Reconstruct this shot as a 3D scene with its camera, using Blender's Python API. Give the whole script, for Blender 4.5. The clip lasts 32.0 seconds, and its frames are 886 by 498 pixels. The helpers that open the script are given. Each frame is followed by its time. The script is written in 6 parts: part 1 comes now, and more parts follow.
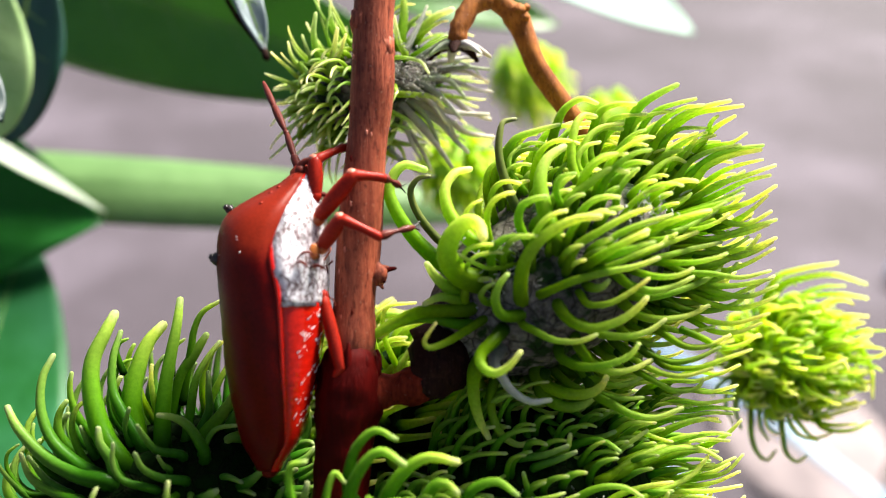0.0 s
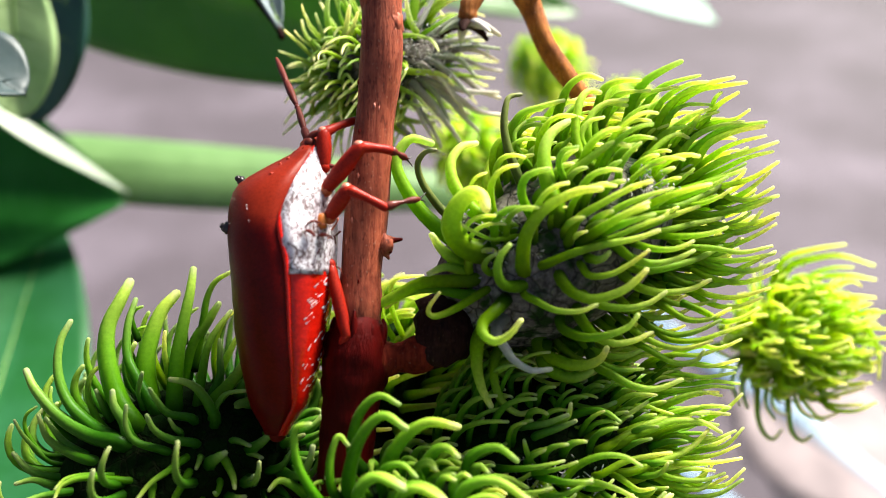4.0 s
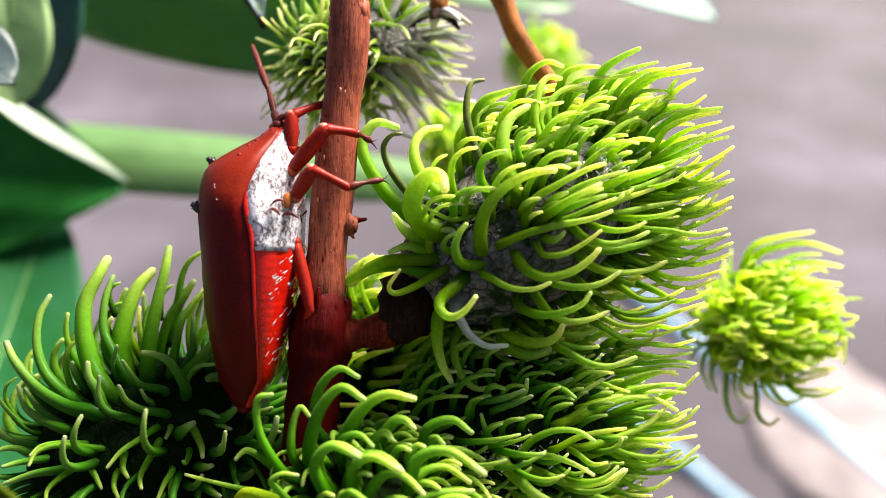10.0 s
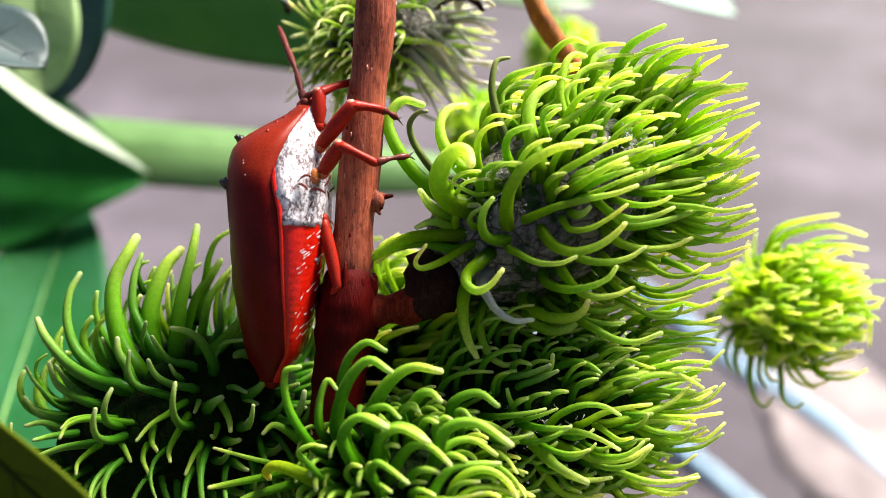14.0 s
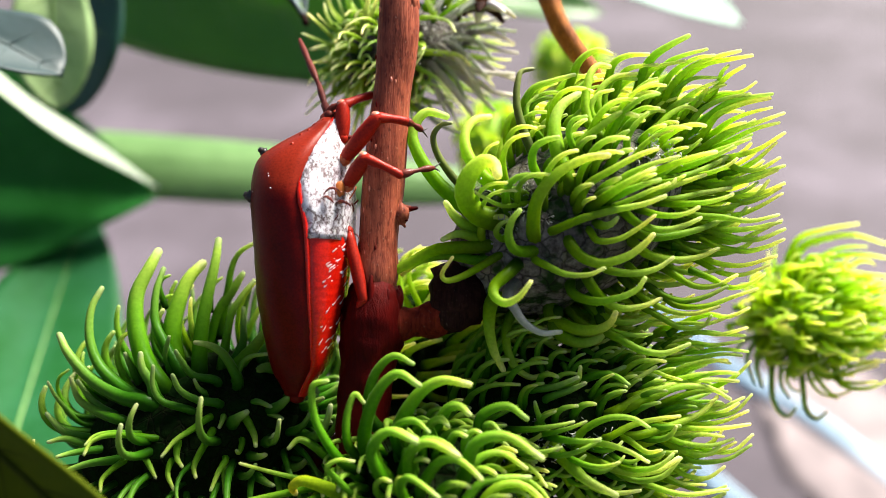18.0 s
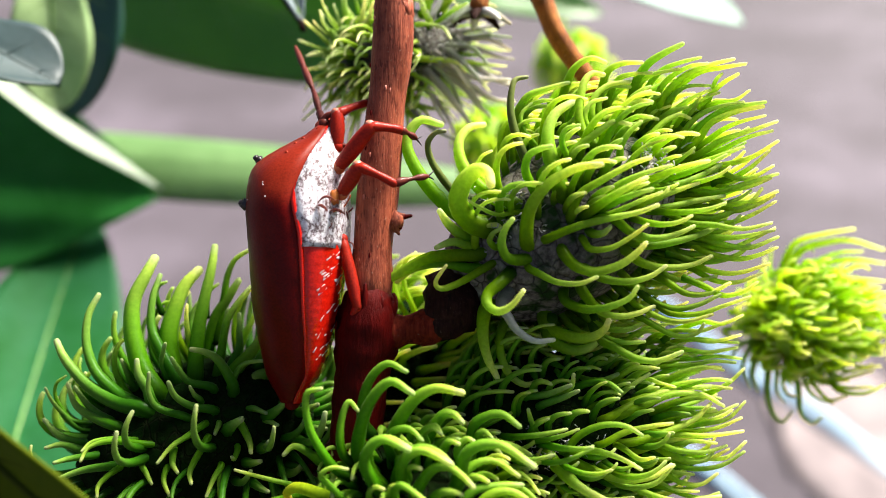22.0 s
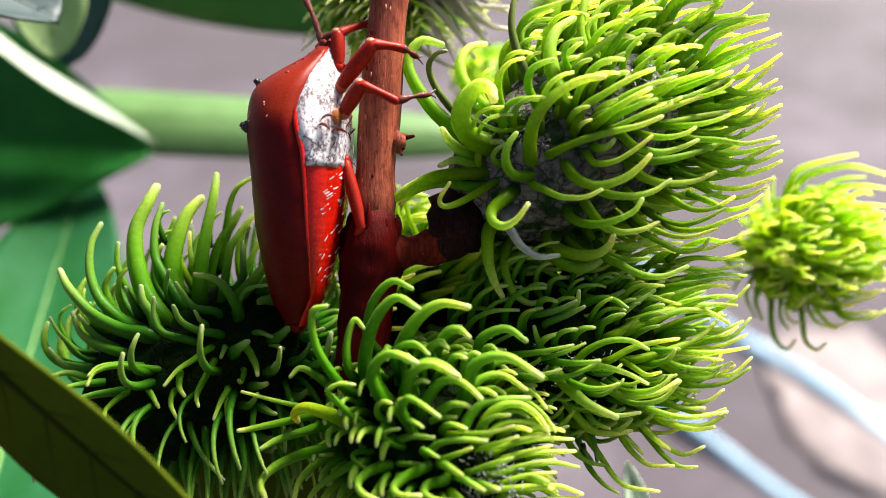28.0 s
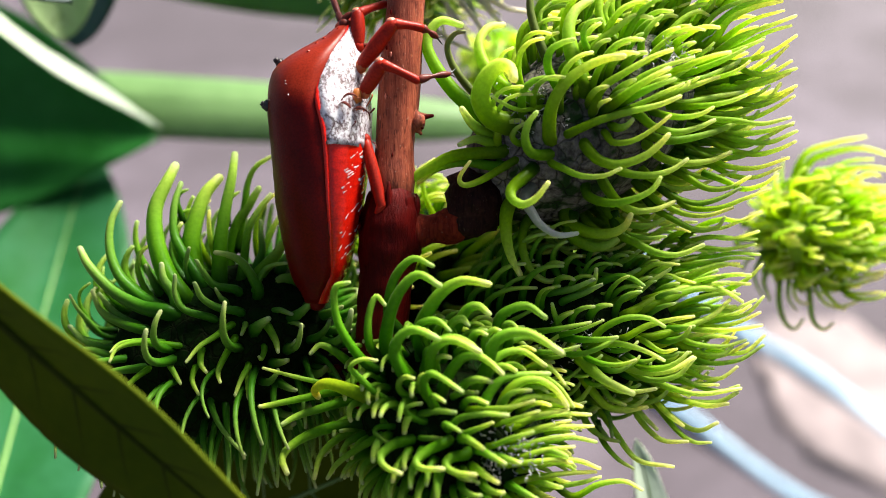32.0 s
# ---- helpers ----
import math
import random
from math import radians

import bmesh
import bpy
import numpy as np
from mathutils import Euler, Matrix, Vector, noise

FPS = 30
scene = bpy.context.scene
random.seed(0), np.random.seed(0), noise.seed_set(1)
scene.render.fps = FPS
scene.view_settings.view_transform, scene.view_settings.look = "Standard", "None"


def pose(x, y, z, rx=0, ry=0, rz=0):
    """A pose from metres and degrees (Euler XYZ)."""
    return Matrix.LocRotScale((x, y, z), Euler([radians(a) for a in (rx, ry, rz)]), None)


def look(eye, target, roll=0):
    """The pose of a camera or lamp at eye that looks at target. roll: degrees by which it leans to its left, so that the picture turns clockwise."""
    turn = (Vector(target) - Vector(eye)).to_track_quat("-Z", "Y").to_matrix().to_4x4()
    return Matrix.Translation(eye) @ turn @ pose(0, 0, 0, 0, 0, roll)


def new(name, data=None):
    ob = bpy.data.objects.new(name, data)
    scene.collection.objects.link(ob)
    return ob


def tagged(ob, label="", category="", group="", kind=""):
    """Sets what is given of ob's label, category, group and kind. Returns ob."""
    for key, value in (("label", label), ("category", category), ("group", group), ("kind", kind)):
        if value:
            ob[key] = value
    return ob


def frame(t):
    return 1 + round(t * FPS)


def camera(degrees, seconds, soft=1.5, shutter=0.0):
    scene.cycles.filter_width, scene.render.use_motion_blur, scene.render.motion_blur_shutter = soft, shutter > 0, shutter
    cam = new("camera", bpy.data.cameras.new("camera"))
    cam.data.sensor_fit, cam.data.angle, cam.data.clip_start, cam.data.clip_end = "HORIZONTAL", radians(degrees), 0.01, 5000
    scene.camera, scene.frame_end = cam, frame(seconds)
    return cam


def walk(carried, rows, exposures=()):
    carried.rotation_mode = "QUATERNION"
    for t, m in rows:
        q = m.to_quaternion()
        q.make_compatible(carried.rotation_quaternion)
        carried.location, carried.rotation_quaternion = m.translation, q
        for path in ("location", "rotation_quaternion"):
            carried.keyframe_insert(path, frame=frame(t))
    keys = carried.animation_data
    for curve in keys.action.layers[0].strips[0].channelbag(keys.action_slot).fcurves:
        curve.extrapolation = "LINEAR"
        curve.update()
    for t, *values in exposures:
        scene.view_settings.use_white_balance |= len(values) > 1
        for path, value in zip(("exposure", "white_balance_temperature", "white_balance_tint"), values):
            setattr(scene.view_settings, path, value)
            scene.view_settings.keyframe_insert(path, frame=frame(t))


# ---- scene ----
# The plant is laid out in centimetres in a frame of its own that leans 30 degrees: x right, y away, z up.
CM = 0.01
PLANT = pose(0, 0, 0.6, -30, 0, 0)

cam = camera(50, 32.0, soft=0.9)
cam.data.dof.use_dof = True
cam.data.dof.focus_distance = 0.0935
cam.data.dof.aperture_fstop = 16.0
cam.data.dof.aperture_blades = 0


def view(x, y, z, yaw, pitch, roll):
    return PLANT @ pose(x * CM, y * CM, z * CM, 90 + pitch, 0, yaw) @ pose(0, 0, 0, 0, 0, roll)


# seconds; eye in centimetres; yaw, pitch and roll in degrees
PATH = [
    (0, 0.312, -8.787, -0.172, -1.97, 2.17, -0.77),
    (0.5, 0.332, -8.769, -0.165, -1.93, 2.09, -0.82),
    (1, 0.369, -8.829, -0.183, -1.94, 2.26, -0.59),
    (1.5, 0.411, -8.886, -0.220, -1.48, 2.07, -0.39),
    (2, 0.446, -8.882, -0.268, -1.35, 2.26, -0.28),
    (2.5, 0.472, -8.913, -0.296, -1.26, 1.89, -0.27),
    (3, 0.485, -8.921, -0.359, -1.07, 1.85, -0.30),
    (3.5, 0.484, -8.961, -0.414, -0.65, 1.98, -0.24),
    (5.5, 0.760, -9.054, -0.272, -0.04, 1.53, 0.15),
    (6, 0.844, -9.095, -0.243, -0.21, 1.81, 0.28),
    (6.5, 0.907, -9.114, -0.256, 0.07, 1.86, 0.38),
    (7, 0.928, -9.124, -0.382, 0.28, 1.97, 0.31),
    (7.5, 0.930, -9.129, -0.484, 0.33, 2.15, 0.16),
    (8, 0.886, -9.150, -0.652, 0.43, 2.10, 0.05),
    (8.5, 0.876, -9.164, -0.775, 0.63, 2.13, 0.19),
    (9, 0.903, -9.203, -0.776, 0.85, 2.11, 0.21),
    (9.5, 0.984, -9.224, -0.683, 0.74, 1.76, 0.34),
    (10, 1.051, -9.263, -0.595, 0.74, 1.83, 0.43),
    (10.5, 1.087, -9.298, -0.541, 0.93, 1.83, 0.61),
    (11, 1.098, -9.303, -0.550, 0.93, 1.91, 0.64),
    (11.5, 1.087, -9.307, -0.602, 1.10, 2.36, 0.44),
    (12, 1.064, -9.300, -0.710, 1.39, 2.43, 0.31),
    (12.5, 1.005, -9.315, -0.844, 1.47, 2.97, 0.15),
    (13, 0.985, -9.297, -0.919, 1.52, 3.00, 0.14),
    (13.5, 0.982, -9.301, -0.930, 1.67, 2.67, 0.29),
    (15.5, 0.899, -9.363, -0.711, 1.77, 1.77, 0.69),
    (16, 0.887, -9.357, -0.690, 1.86, 1.93, 0.54),
    (16.5, 0.819, -9.356, -0.705, 1.66, 2.37, 0.30),
    (17, 0.781, -9.328, -0.731, 1.76, 2.60, 0.11),
    (17.5, 0.738, -9.301, -0.810, 1.72, 2.95, 0.08),
    (18, 0.696, -9.269, -0.891, 1.65, 2.93, 0.09),
    (18.5, 0.724, -9.237, -0.903, 1.66, 2.87, 0.09),
    (19, 0.752, -9.255, -0.851, 1.76, 2.59, 0.07),
    (19.5, 0.803, -9.298, -0.759, 1.70, 2.43, 0.20),
    (20, 0.859, -9.329, -0.652, 1.85, 2.09, 0.46),
    (20.5, 0.899, -9.326, -0.593, 1.82, 2.13, 0.63),
    (21, 0.912, -9.308, -0.564, 1.78, 2.20, 0.55),
    (21.5, 0.873, -9.301, -0.649, 1.88, 2.26, 0.39),
    (22, 0.806, -9.313, -0.768, 1.96, 2.63, 0.12),
    (22.5, 0.699, -9.237, -0.981, 1.79, 2.51, -0.20),
    (23, 0.648, -9.248, -1.069, 2.05, 2.60, -0.51),
    (23.5, 0.655, -9.225, -1.121, 2.06, 2.12, -0.44),
    (24, 0.650, -9.244, -1.126, 2.12, 2.19, -0.18),
    (24.5, 0.677, -9.270, -1.057, 1.86, 1.87, 0.28),
    (26.5, 0.828, -9.337, -1.027, 1.94, 1.93, 0.21),
    (27, 0.821, -9.333, -1.180, 2.17, 1.95, -0.29),
    (27.5, 0.789, -9.282, -1.271, 1.98, 1.58, -0.59),
    (28, 0.738, -9.265, -1.354, 1.81, 1.41, -0.81),
    (28.5, 0.685, -9.235, -1.442, 1.56, 0.72, -0.81),
    (29, 0.630, -9.268, -1.432, 1.34, 0.41, -0.44),
    (29.5, 0.560, -9.324, -1.396, 1.16, 0.30, -0.23),
    (30, 0.505, -9.354, -1.356, 1.04, 0.23, -0.02),
    (30.5, 0.496, -9.371, -1.308, 1.09, -0.10, 0.11),
    (31, 0.476, -9.421, -1.285, 1.20, 0.27, -0.10),
    (31.5, 0.469, -9.400, -1.339, 1.22, 0.29, -0.44),
    (32, 0.463, -9.374, -1.449, 1.26, 0.69, -0.71),
]
walk(cam, [(row[0], view(*row[1:])) for row in PATH], exposures=[(0.0, 1.88), (32.0, 1.88)])

# ---------------------------------------------------------------- light
world = bpy.data.worlds.new("sky")
scene.world = world
world.use_nodes = True
sky = world.node_tree.nodes.new("ShaderNodeTexSky")
sky.sky_type = "NISHITA"
sky.sun_disc = False
sky.sun_elevation = radians(52)
sky.sun_rotation = radians(48)
sky.dust_density = 3.0
back = world.node_tree.nodes["Background"]
back.inputs["Strength"].default_value = 0.033
world.node_tree.links.new(sky.outputs["Color"], back.inputs["Color"])

sun_data = bpy.data.lights.new("sun", "SUN")
sun_data.energy = 5.5
sun_data.angle = radians(24)
sun_data.color = (1.0, 0.95, 0.86)
sun = new("sun", sun_data)
sun.matrix_world = look((0.52, 0.46, 0.9), (0, 0, 0))


# ---------------------------------------------------------------- materials
class Nodes:
    """A short way to write a node material."""

    def __init__(self, name):
        self.mat = bpy.data.materials.new(name)
        self.mat.use_nodes = True
        self.tree = self.mat.node_tree
        self.bsdf = self.tree.nodes["Principled BSDF"]
        self.out = self.tree.nodes["Material Output"]

    def add(self, kind, **values):
        node = self.tree.nodes.new(kind)
        for key, value in values.items():
            node.inputs[key].default_value = value
        return node

    def link(self, a, b):
        self.tree.links.new(a, b)

    def coords(self, scale=1.0):
        c = self.add("ShaderNodeTexCoord")
        m = self.add("ShaderNodeMapping")
        m.inputs["Scale"].default_value = (scale, scale, scale) if not isinstance(scale, tuple) else scale
        self.link(c.outputs["Object"], m.inputs["Vector"])
        return m.outputs["Vector"]

    def noise(self, scale, detail=3.0, rough=0.6, vector=None):
        n = self.add("ShaderNodeTexNoise", Scale=scale, Detail=detail, Roughness=rough)
        self.link(vector if vector is not None else self.coords(), n.inputs["Vector"])
        return n.outputs["Fac"]

    def ramp(self, fac, stops):
        r = self.add("ShaderNodeValToRGB")
        e = r.color_ramp.elements
        while len(e) < len(stops):
            e.new(0.5)
        for element, (at, colour) in zip(e, stops):
            element.position = at
            element.color = (*colour, 1)
        self.link(fac, r.inputs["Fac"])
        return r.outputs["Color"]

    def mix(self, fac, a, b, how="MIX"):
        m = self.tree.nodes.new("ShaderNodeMix")
        m.data_type, m.blend_type = "RGBA", how
        for value, socket in ((fac, m.inputs[0]), (a, m.inputs[6]), (b, m.inputs[7])):
            if isinstance(value, bpy.types.NodeSocket):
                self.link(value, socket)
            elif isinstance(value, tuple):
                socket.default_value = (*value, 1)
            else:
                socket.default_value = value
        return m.outputs[2]

    def colour(self, socket):
        self.link(socket, self.bsdf.inputs["Base Color"])

    def bump(self, height, strength, distance=0.0002):
        b = self.add("ShaderNodeBump", Strength=strength, Distance=distance)
        self.link(height, b.inputs["Height"])
        self.link(b.outputs["Normal"], self.bsdf.inputs["Normal"])

    def rough(self, value):
        self.bsdf.inputs["Roughness"].default_value = value

    def shine(self, colour, share):
        """Light that shines through thin, living tissue."""
        t = self.add("ShaderNodeBsdfTranslucent")
        m = self.add("ShaderNodeMixShader", Fac=share)
        if isinstance(colour, tuple):
            t.inputs["Color"].default_value = (*colour, 1)
        else:
            self.link(colour, t.inputs["Color"])
        self.link(self.bsdf.outputs[0], m.inputs[1])
        self.link(t.outputs[0], m.inputs[2])
        self.link(m.outputs[0], self.out.inputs["Surface"])


def plain_material(name, low, high, rough, scale=500.0, bump=0.3):
    n = Nodes(name)
    f = n.noise(scale, 4)
    n.colour(n.ramp(f, [(0.3, low), (0.7, high)]))
    n.rough(rough)
    n.bump(f, bump)
    return n.mat


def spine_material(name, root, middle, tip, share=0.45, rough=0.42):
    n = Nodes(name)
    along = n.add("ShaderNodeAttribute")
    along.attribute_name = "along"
    # roots are darkened for the shade deep between spines; pale tips are pigment
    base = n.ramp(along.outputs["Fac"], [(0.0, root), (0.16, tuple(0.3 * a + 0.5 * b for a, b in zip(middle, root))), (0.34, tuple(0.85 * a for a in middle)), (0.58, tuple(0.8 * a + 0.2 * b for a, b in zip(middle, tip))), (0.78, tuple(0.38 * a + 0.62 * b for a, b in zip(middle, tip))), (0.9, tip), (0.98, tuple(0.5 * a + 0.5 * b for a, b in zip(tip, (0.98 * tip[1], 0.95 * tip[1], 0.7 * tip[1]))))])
    info = n.add("ShaderNodeObjectInfo")
    tint = n.ramp(info.outputs["Random"], [(0.0, (0.62, 0.78, 0.5)), (0.5, (1.0, 1.0, 1.0)), (1.0, (1.14, 1.07, 0.88))])
    c = n.mix(1.0, base, tint, "MULTIPLY")
    spots = n.ramp(n.noise(2600, 4, 0.65), [(0.35, (0.8, 0.85, 0.75)), (0.65, (1.06, 1.04, 1.0))])
    c = n.mix(1.0, c, spots, "MULTIPLY")
    blotch = n.ramp(n.noise(260, 2), [(0.68, (0.0, 0.0, 0.0)), (0.78, (1.0, 1.0, 1.0))])
    c = n.mix(n.mix(0.25, (0, 0, 0), blotch), c, (0.16, 0.12, 0.03))
    n.colour(c)
    n.rough(rough)
    n.bsdf.inputs["Specular IOR Level"].default_value = 0.1
    n.bsdf.inputs["Sheen Weight"].default_value = 0.05
    n.bsdf.inputs["Sheen Roughness"].default_value = 0.3
    n.bsdf.inputs["Sheen Tint"].default_value = (0.9, 1.0, 0.6, 1)
    n.bump(n.noise(1500, 3), 0.25)
    n.shine(c, share)
    return n.mat


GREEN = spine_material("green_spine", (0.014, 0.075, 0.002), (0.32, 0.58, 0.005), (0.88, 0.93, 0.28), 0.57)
# darker copy of the green for the lower fruits: shade put into the colour
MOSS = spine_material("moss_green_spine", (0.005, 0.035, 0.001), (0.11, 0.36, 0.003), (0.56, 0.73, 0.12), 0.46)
# darkest copy, mainly for the fruit under the insect: painted shade
SHADED = spine_material("shaded_green_spine", (0.004, 0.035, 0.001), (0.05, 0.21, 0.007), (0.34, 0.5, 0.11), 0.3, 0.38)
# brighter copy, mostly for spines on sunlit sides: light put into the colour
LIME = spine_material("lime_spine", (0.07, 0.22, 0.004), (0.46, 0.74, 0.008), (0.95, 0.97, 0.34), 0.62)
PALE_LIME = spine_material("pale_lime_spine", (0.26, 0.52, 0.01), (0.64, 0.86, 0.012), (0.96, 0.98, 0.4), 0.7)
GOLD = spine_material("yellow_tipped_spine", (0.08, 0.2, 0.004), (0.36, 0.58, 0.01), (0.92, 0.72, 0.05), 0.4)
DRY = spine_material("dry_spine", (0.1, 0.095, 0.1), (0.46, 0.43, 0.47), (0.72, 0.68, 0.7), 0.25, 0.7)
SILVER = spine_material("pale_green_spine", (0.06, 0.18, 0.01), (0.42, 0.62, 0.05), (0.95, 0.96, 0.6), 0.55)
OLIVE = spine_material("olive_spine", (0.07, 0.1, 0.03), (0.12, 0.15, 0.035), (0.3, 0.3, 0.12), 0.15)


def skin_material(name, dark, pale, gap_shade=(0.012, 0.034, 0.005), gloss=0.15):
    n = Nodes(name)
    at = n.coords()
    warp = n.add("ShaderNodeTexNoise", Scale=500.0, Detail=3.0)
    n.link(at, warp.inputs["Vector"])
    shifted = n.add("ShaderNodeVectorMath")
    shifted.operation = "MULTIPLY_ADD"
    n.link(warp.outputs["Color"], shifted.inputs[0])
    shifted.inputs[1].default_value = (0.0013, 0.0013, 0.0013)
    n.link(at, shifted.inputs[2])
    v = n.add("ShaderNodeTexVoronoi", Scale=560.0)
    v.feature = "DISTANCE_TO_EDGE"
    n.link(shifted.outputs[0], v.inputs["Vector"])
    crack = n.ramp(v.outputs["Distance"], [(0.0, (0.3, 0.3, 0.3)), (0.07, (1, 1, 1))])
    patch = n.ramp(n.noise(150, 3), [(0.4, (0.5, 0.5, 0.46)), (0.68, (1.1, 1.1, 1.1))])
    wool = n.mix(1.0, n.ramp(n.noise(800, 5, 0.75), [(0.35, dark), (0.72, pale)]), patch, "MULTIPLY")
    # dark green patches stand for the shadow between spines
    wool = n.mix(n.ramp(n.noise(330, 3), [(0.4, (0, 0, 0)), (0.52, (1, 1, 1))]), gap_shade, wool)
    n.colour(n.mix(crack, (0.008, 0.008, 0.004), wool))
    n.rough(0.9)
    n.bsdf.inputs["Specular IOR Level"].default_value = gloss
    n.bump(n.mix(0.6, crack, n.noise(1600, 4)), 0.9, 0.0005)
    return n.mat


SKIN = skin_material("cracked_grey_skin", (0.07, 0.059, 0.052), (0.35, 0.315, 0.29))
SKIN_LIME = plain_material("lime_skin", (0.2, 0.4, 0.01), (0.36, 0.56, 0.02), 0.6)
# near black: the deep shadow under the spines is put into this skin
SKIN_SHADE = skin_material("shade_dark_skin", (0.002, 0.007, 0.001), (0.01, 0.022, 0.004), (0.004, 0.016, 0.002), 0.03)


def bark_material(name, low, high, scale=1.0, fleck=0.4, rough=0.7, gloss=0.2):
    n = Nodes(name)
    streak = n.noise(2300 * scale, 5, 0.75, n.coords((1.0, 1.0, 0.08)))
    c = n.ramp(streak, [(0.3, low), (0.52, tuple(0.5 * (a + b) for a, b in zip(low, high))), (0.72, high)])
    patch = n.ramp(n.noise(300 * scale, 4), [(0.38, (0.6, 0.52, 0.52)), (0.68, (1.15, 1.15, 1.15))])
    c = n.mix(1.0, c, patch, "MULTIPLY")
    pale = n.ramp(n.noise(4200 * scale, 2), [(0.66, (0, 0, 0)), (0.74, (1, 1, 1))])
    c = n.mix(n.mix(fleck, (0, 0, 0), pale), c, (0.5, 0.36, 0.26))
    brown = n.ramp(n.noise(3300 * scale, 3, 0.6, n.coords((1.0, 1.0, 0.3))), [(0.56, (0, 0, 0)), (0.64, (1, 1, 1))])
    c = n.mix(n.mix(min(1.0, 1.6 * fleck), (0, 0, 0), brown), c, tuple(0.5 * a for a in low))
    n.colour(c)
    n.rough(rough)
    n.bsdf.inputs["Specular IOR Level"].default_value = gloss
    n.bump(streak, 0.55, 0.0004)
    return n.mat


BARK = bark_material("red_brown_bark", (0.16, 0.024, 0.01), (0.5, 0.14, 0.07), 1.0, 0.45, 0.48)
PEG = bark_material("rough_orange_peg", (0.06, 0.004, 0.002), (0.24, 0.03, 0.012), 1.0, 0.2, 0.7, 0.06)
TWIG = bark_material("orange_brown_twig", (0.2, 0.06, 0.008), (0.5, 0.18, 0.03))
NODE = bark_material("dark_red_bark", (0.045, 0.0012, 0.001), (0.12, 0.005, 0.0035), 1.0, 0.02, 0.45, 0.06)
CORK = bark_material("dark_cork", (0.008, 0.004, 0.003), (0.045, 0.016, 0.012), 1.0, 0.1, 0.7, 0.05)


def shell_material(name, low, high, rough, coat=0.4, head=None):
    n = Nodes(name)
    c = n.ramp(n.noise(210, 4, 0.6), [(0.3, low), (0.7, high)])
    if head:
        xyz = n.add("ShaderNodeSeparateXYZ")
        n.link(n.coords(100.0), xyz.inputs["Vector"])
        c = n.mix(n.ramp(xyz.outputs["Z"], [(0.52, (0, 0, 0)), (0.72, (1, 1, 1))]), c, head)
    pits = n.noise(5200, 3)
    c = n.mix(1.0, c, n.ramp(pits, [(0.35, (0.72, 0.72, 0.72)), (0.6, (1.06, 1.06, 1.06))]), "MULTIPLY")
    n.colour(c)
    n.rough(rough)
    n.bsdf.inputs["Specular IOR Level"].default_value = 0.1
    n.bsdf.inputs["Coat Weight"].default_value = coat
    n.bsdf.inputs["Coat Roughness"].default_value = 0.15
    n.bump(pits, 0.25, 0.0001)
    return n.mat


SHELL = shell_material("dark_red_shell", (0.085, 0.002, 0.0015), (0.14, 0.004, 0.0025), 0.34, 0.02, (0.2, 0.016, 0.006))
SHIELD = shell_material("orange_red_shell", (0.22, 0.014, 0.004), (0.33, 0.028, 0.008), 0.42, 0.2)
BELLY = shell_material("bright_red_belly", (0.5, 0.007, 0.0025), (0.66, 0.013, 0.004), 0.25, 0.5)
LEG = shell_material("red_leg", (0.24, 0.009, 0.004), (0.36, 0.02, 0.007), 0.46, 0.06)
FEELER = shell_material("maroon_feeler", (0.07, 0.012, 0.009), (0.17, 0.03, 0.019), 0.5, 0.1)


def wax_material():
    n = Nodes("white_wax")
    flake = n.noise(2100, 6, 0.8, n.coords((1.0, 1.0, 0.7)))
    c = n.ramp(flake, [(0.4, (0.1, 0.04, 0.04)), (0.465, (0.46, 0.39, 0.43)), (0.54, (0.78, 0.76, 0.8))])
    curl = n.noise(900, 3, 0.6)
    hole = n.ramp(curl, [(0.54, (0, 0, 0)), (0.58, (1, 1, 1)), (0.63, (0, 0, 0))])
    c = n.mix(hole, c, (0.06, 0.02, 0.018))
    n.colour(c)
    n.rough(0.35)
    n.bsdf.inputs["Coat Weight"].default_value = 0.25
    n.bump(flake, 0.7, 0.0003)
    return n.mat


WAX = wax_material()


WOOL = plain_material("grey_wool", (0.25, 0.24, 0.22), (0.45, 0.44, 0.42), 0.9)
BLACK = plain_material("black_speck", (0.006, 0.005, 0.005), (0.03, 0.02, 0.02), 0.4)
PALE = plain_material("pale_joint", (0.42, 0.1, 0.06), (0.55, 0.2, 0.13), 0.4)
AMBER = plain_material("amber_coxa", (0.38, 0.06, 0.015), (0.5, 0.12, 0.03), 0.4)
FLAP = plain_material("amber_flap", (0.5, 0.12, 0.01), (0.65, 0.2, 0.03), 0.4)
DASH = plain_material("white_dash", (0.6, 0.45, 0.43), (0.88, 0.8, 0.78), 0.35)


def leaf_material(name, low, high, share, rough=0.4, glow=(0.2, 0.45, 0.05), gloss=0.4):
    n = Nodes(name)
    c = n.ramp(n.noise(60, 4, 0.6), [(0.3, low), (0.7, high)])
    fine = n.ramp(n.noise(700, 3), [(0.3, (0.82, 0.85, 0.8)), (0.7, (1.08, 1.06, 1.05))])
    c = n.mix(1.0, c, fine, "MULTIPLY")
    n.colour(c)
    n.rough(rough)
    n.bsdf.inputs["Specular IOR Level"].default_value = gloss
    n.bump(n.noise(420, 3), 0.25, 0.0003)
    n.shine(glow, share)
    return n.mat


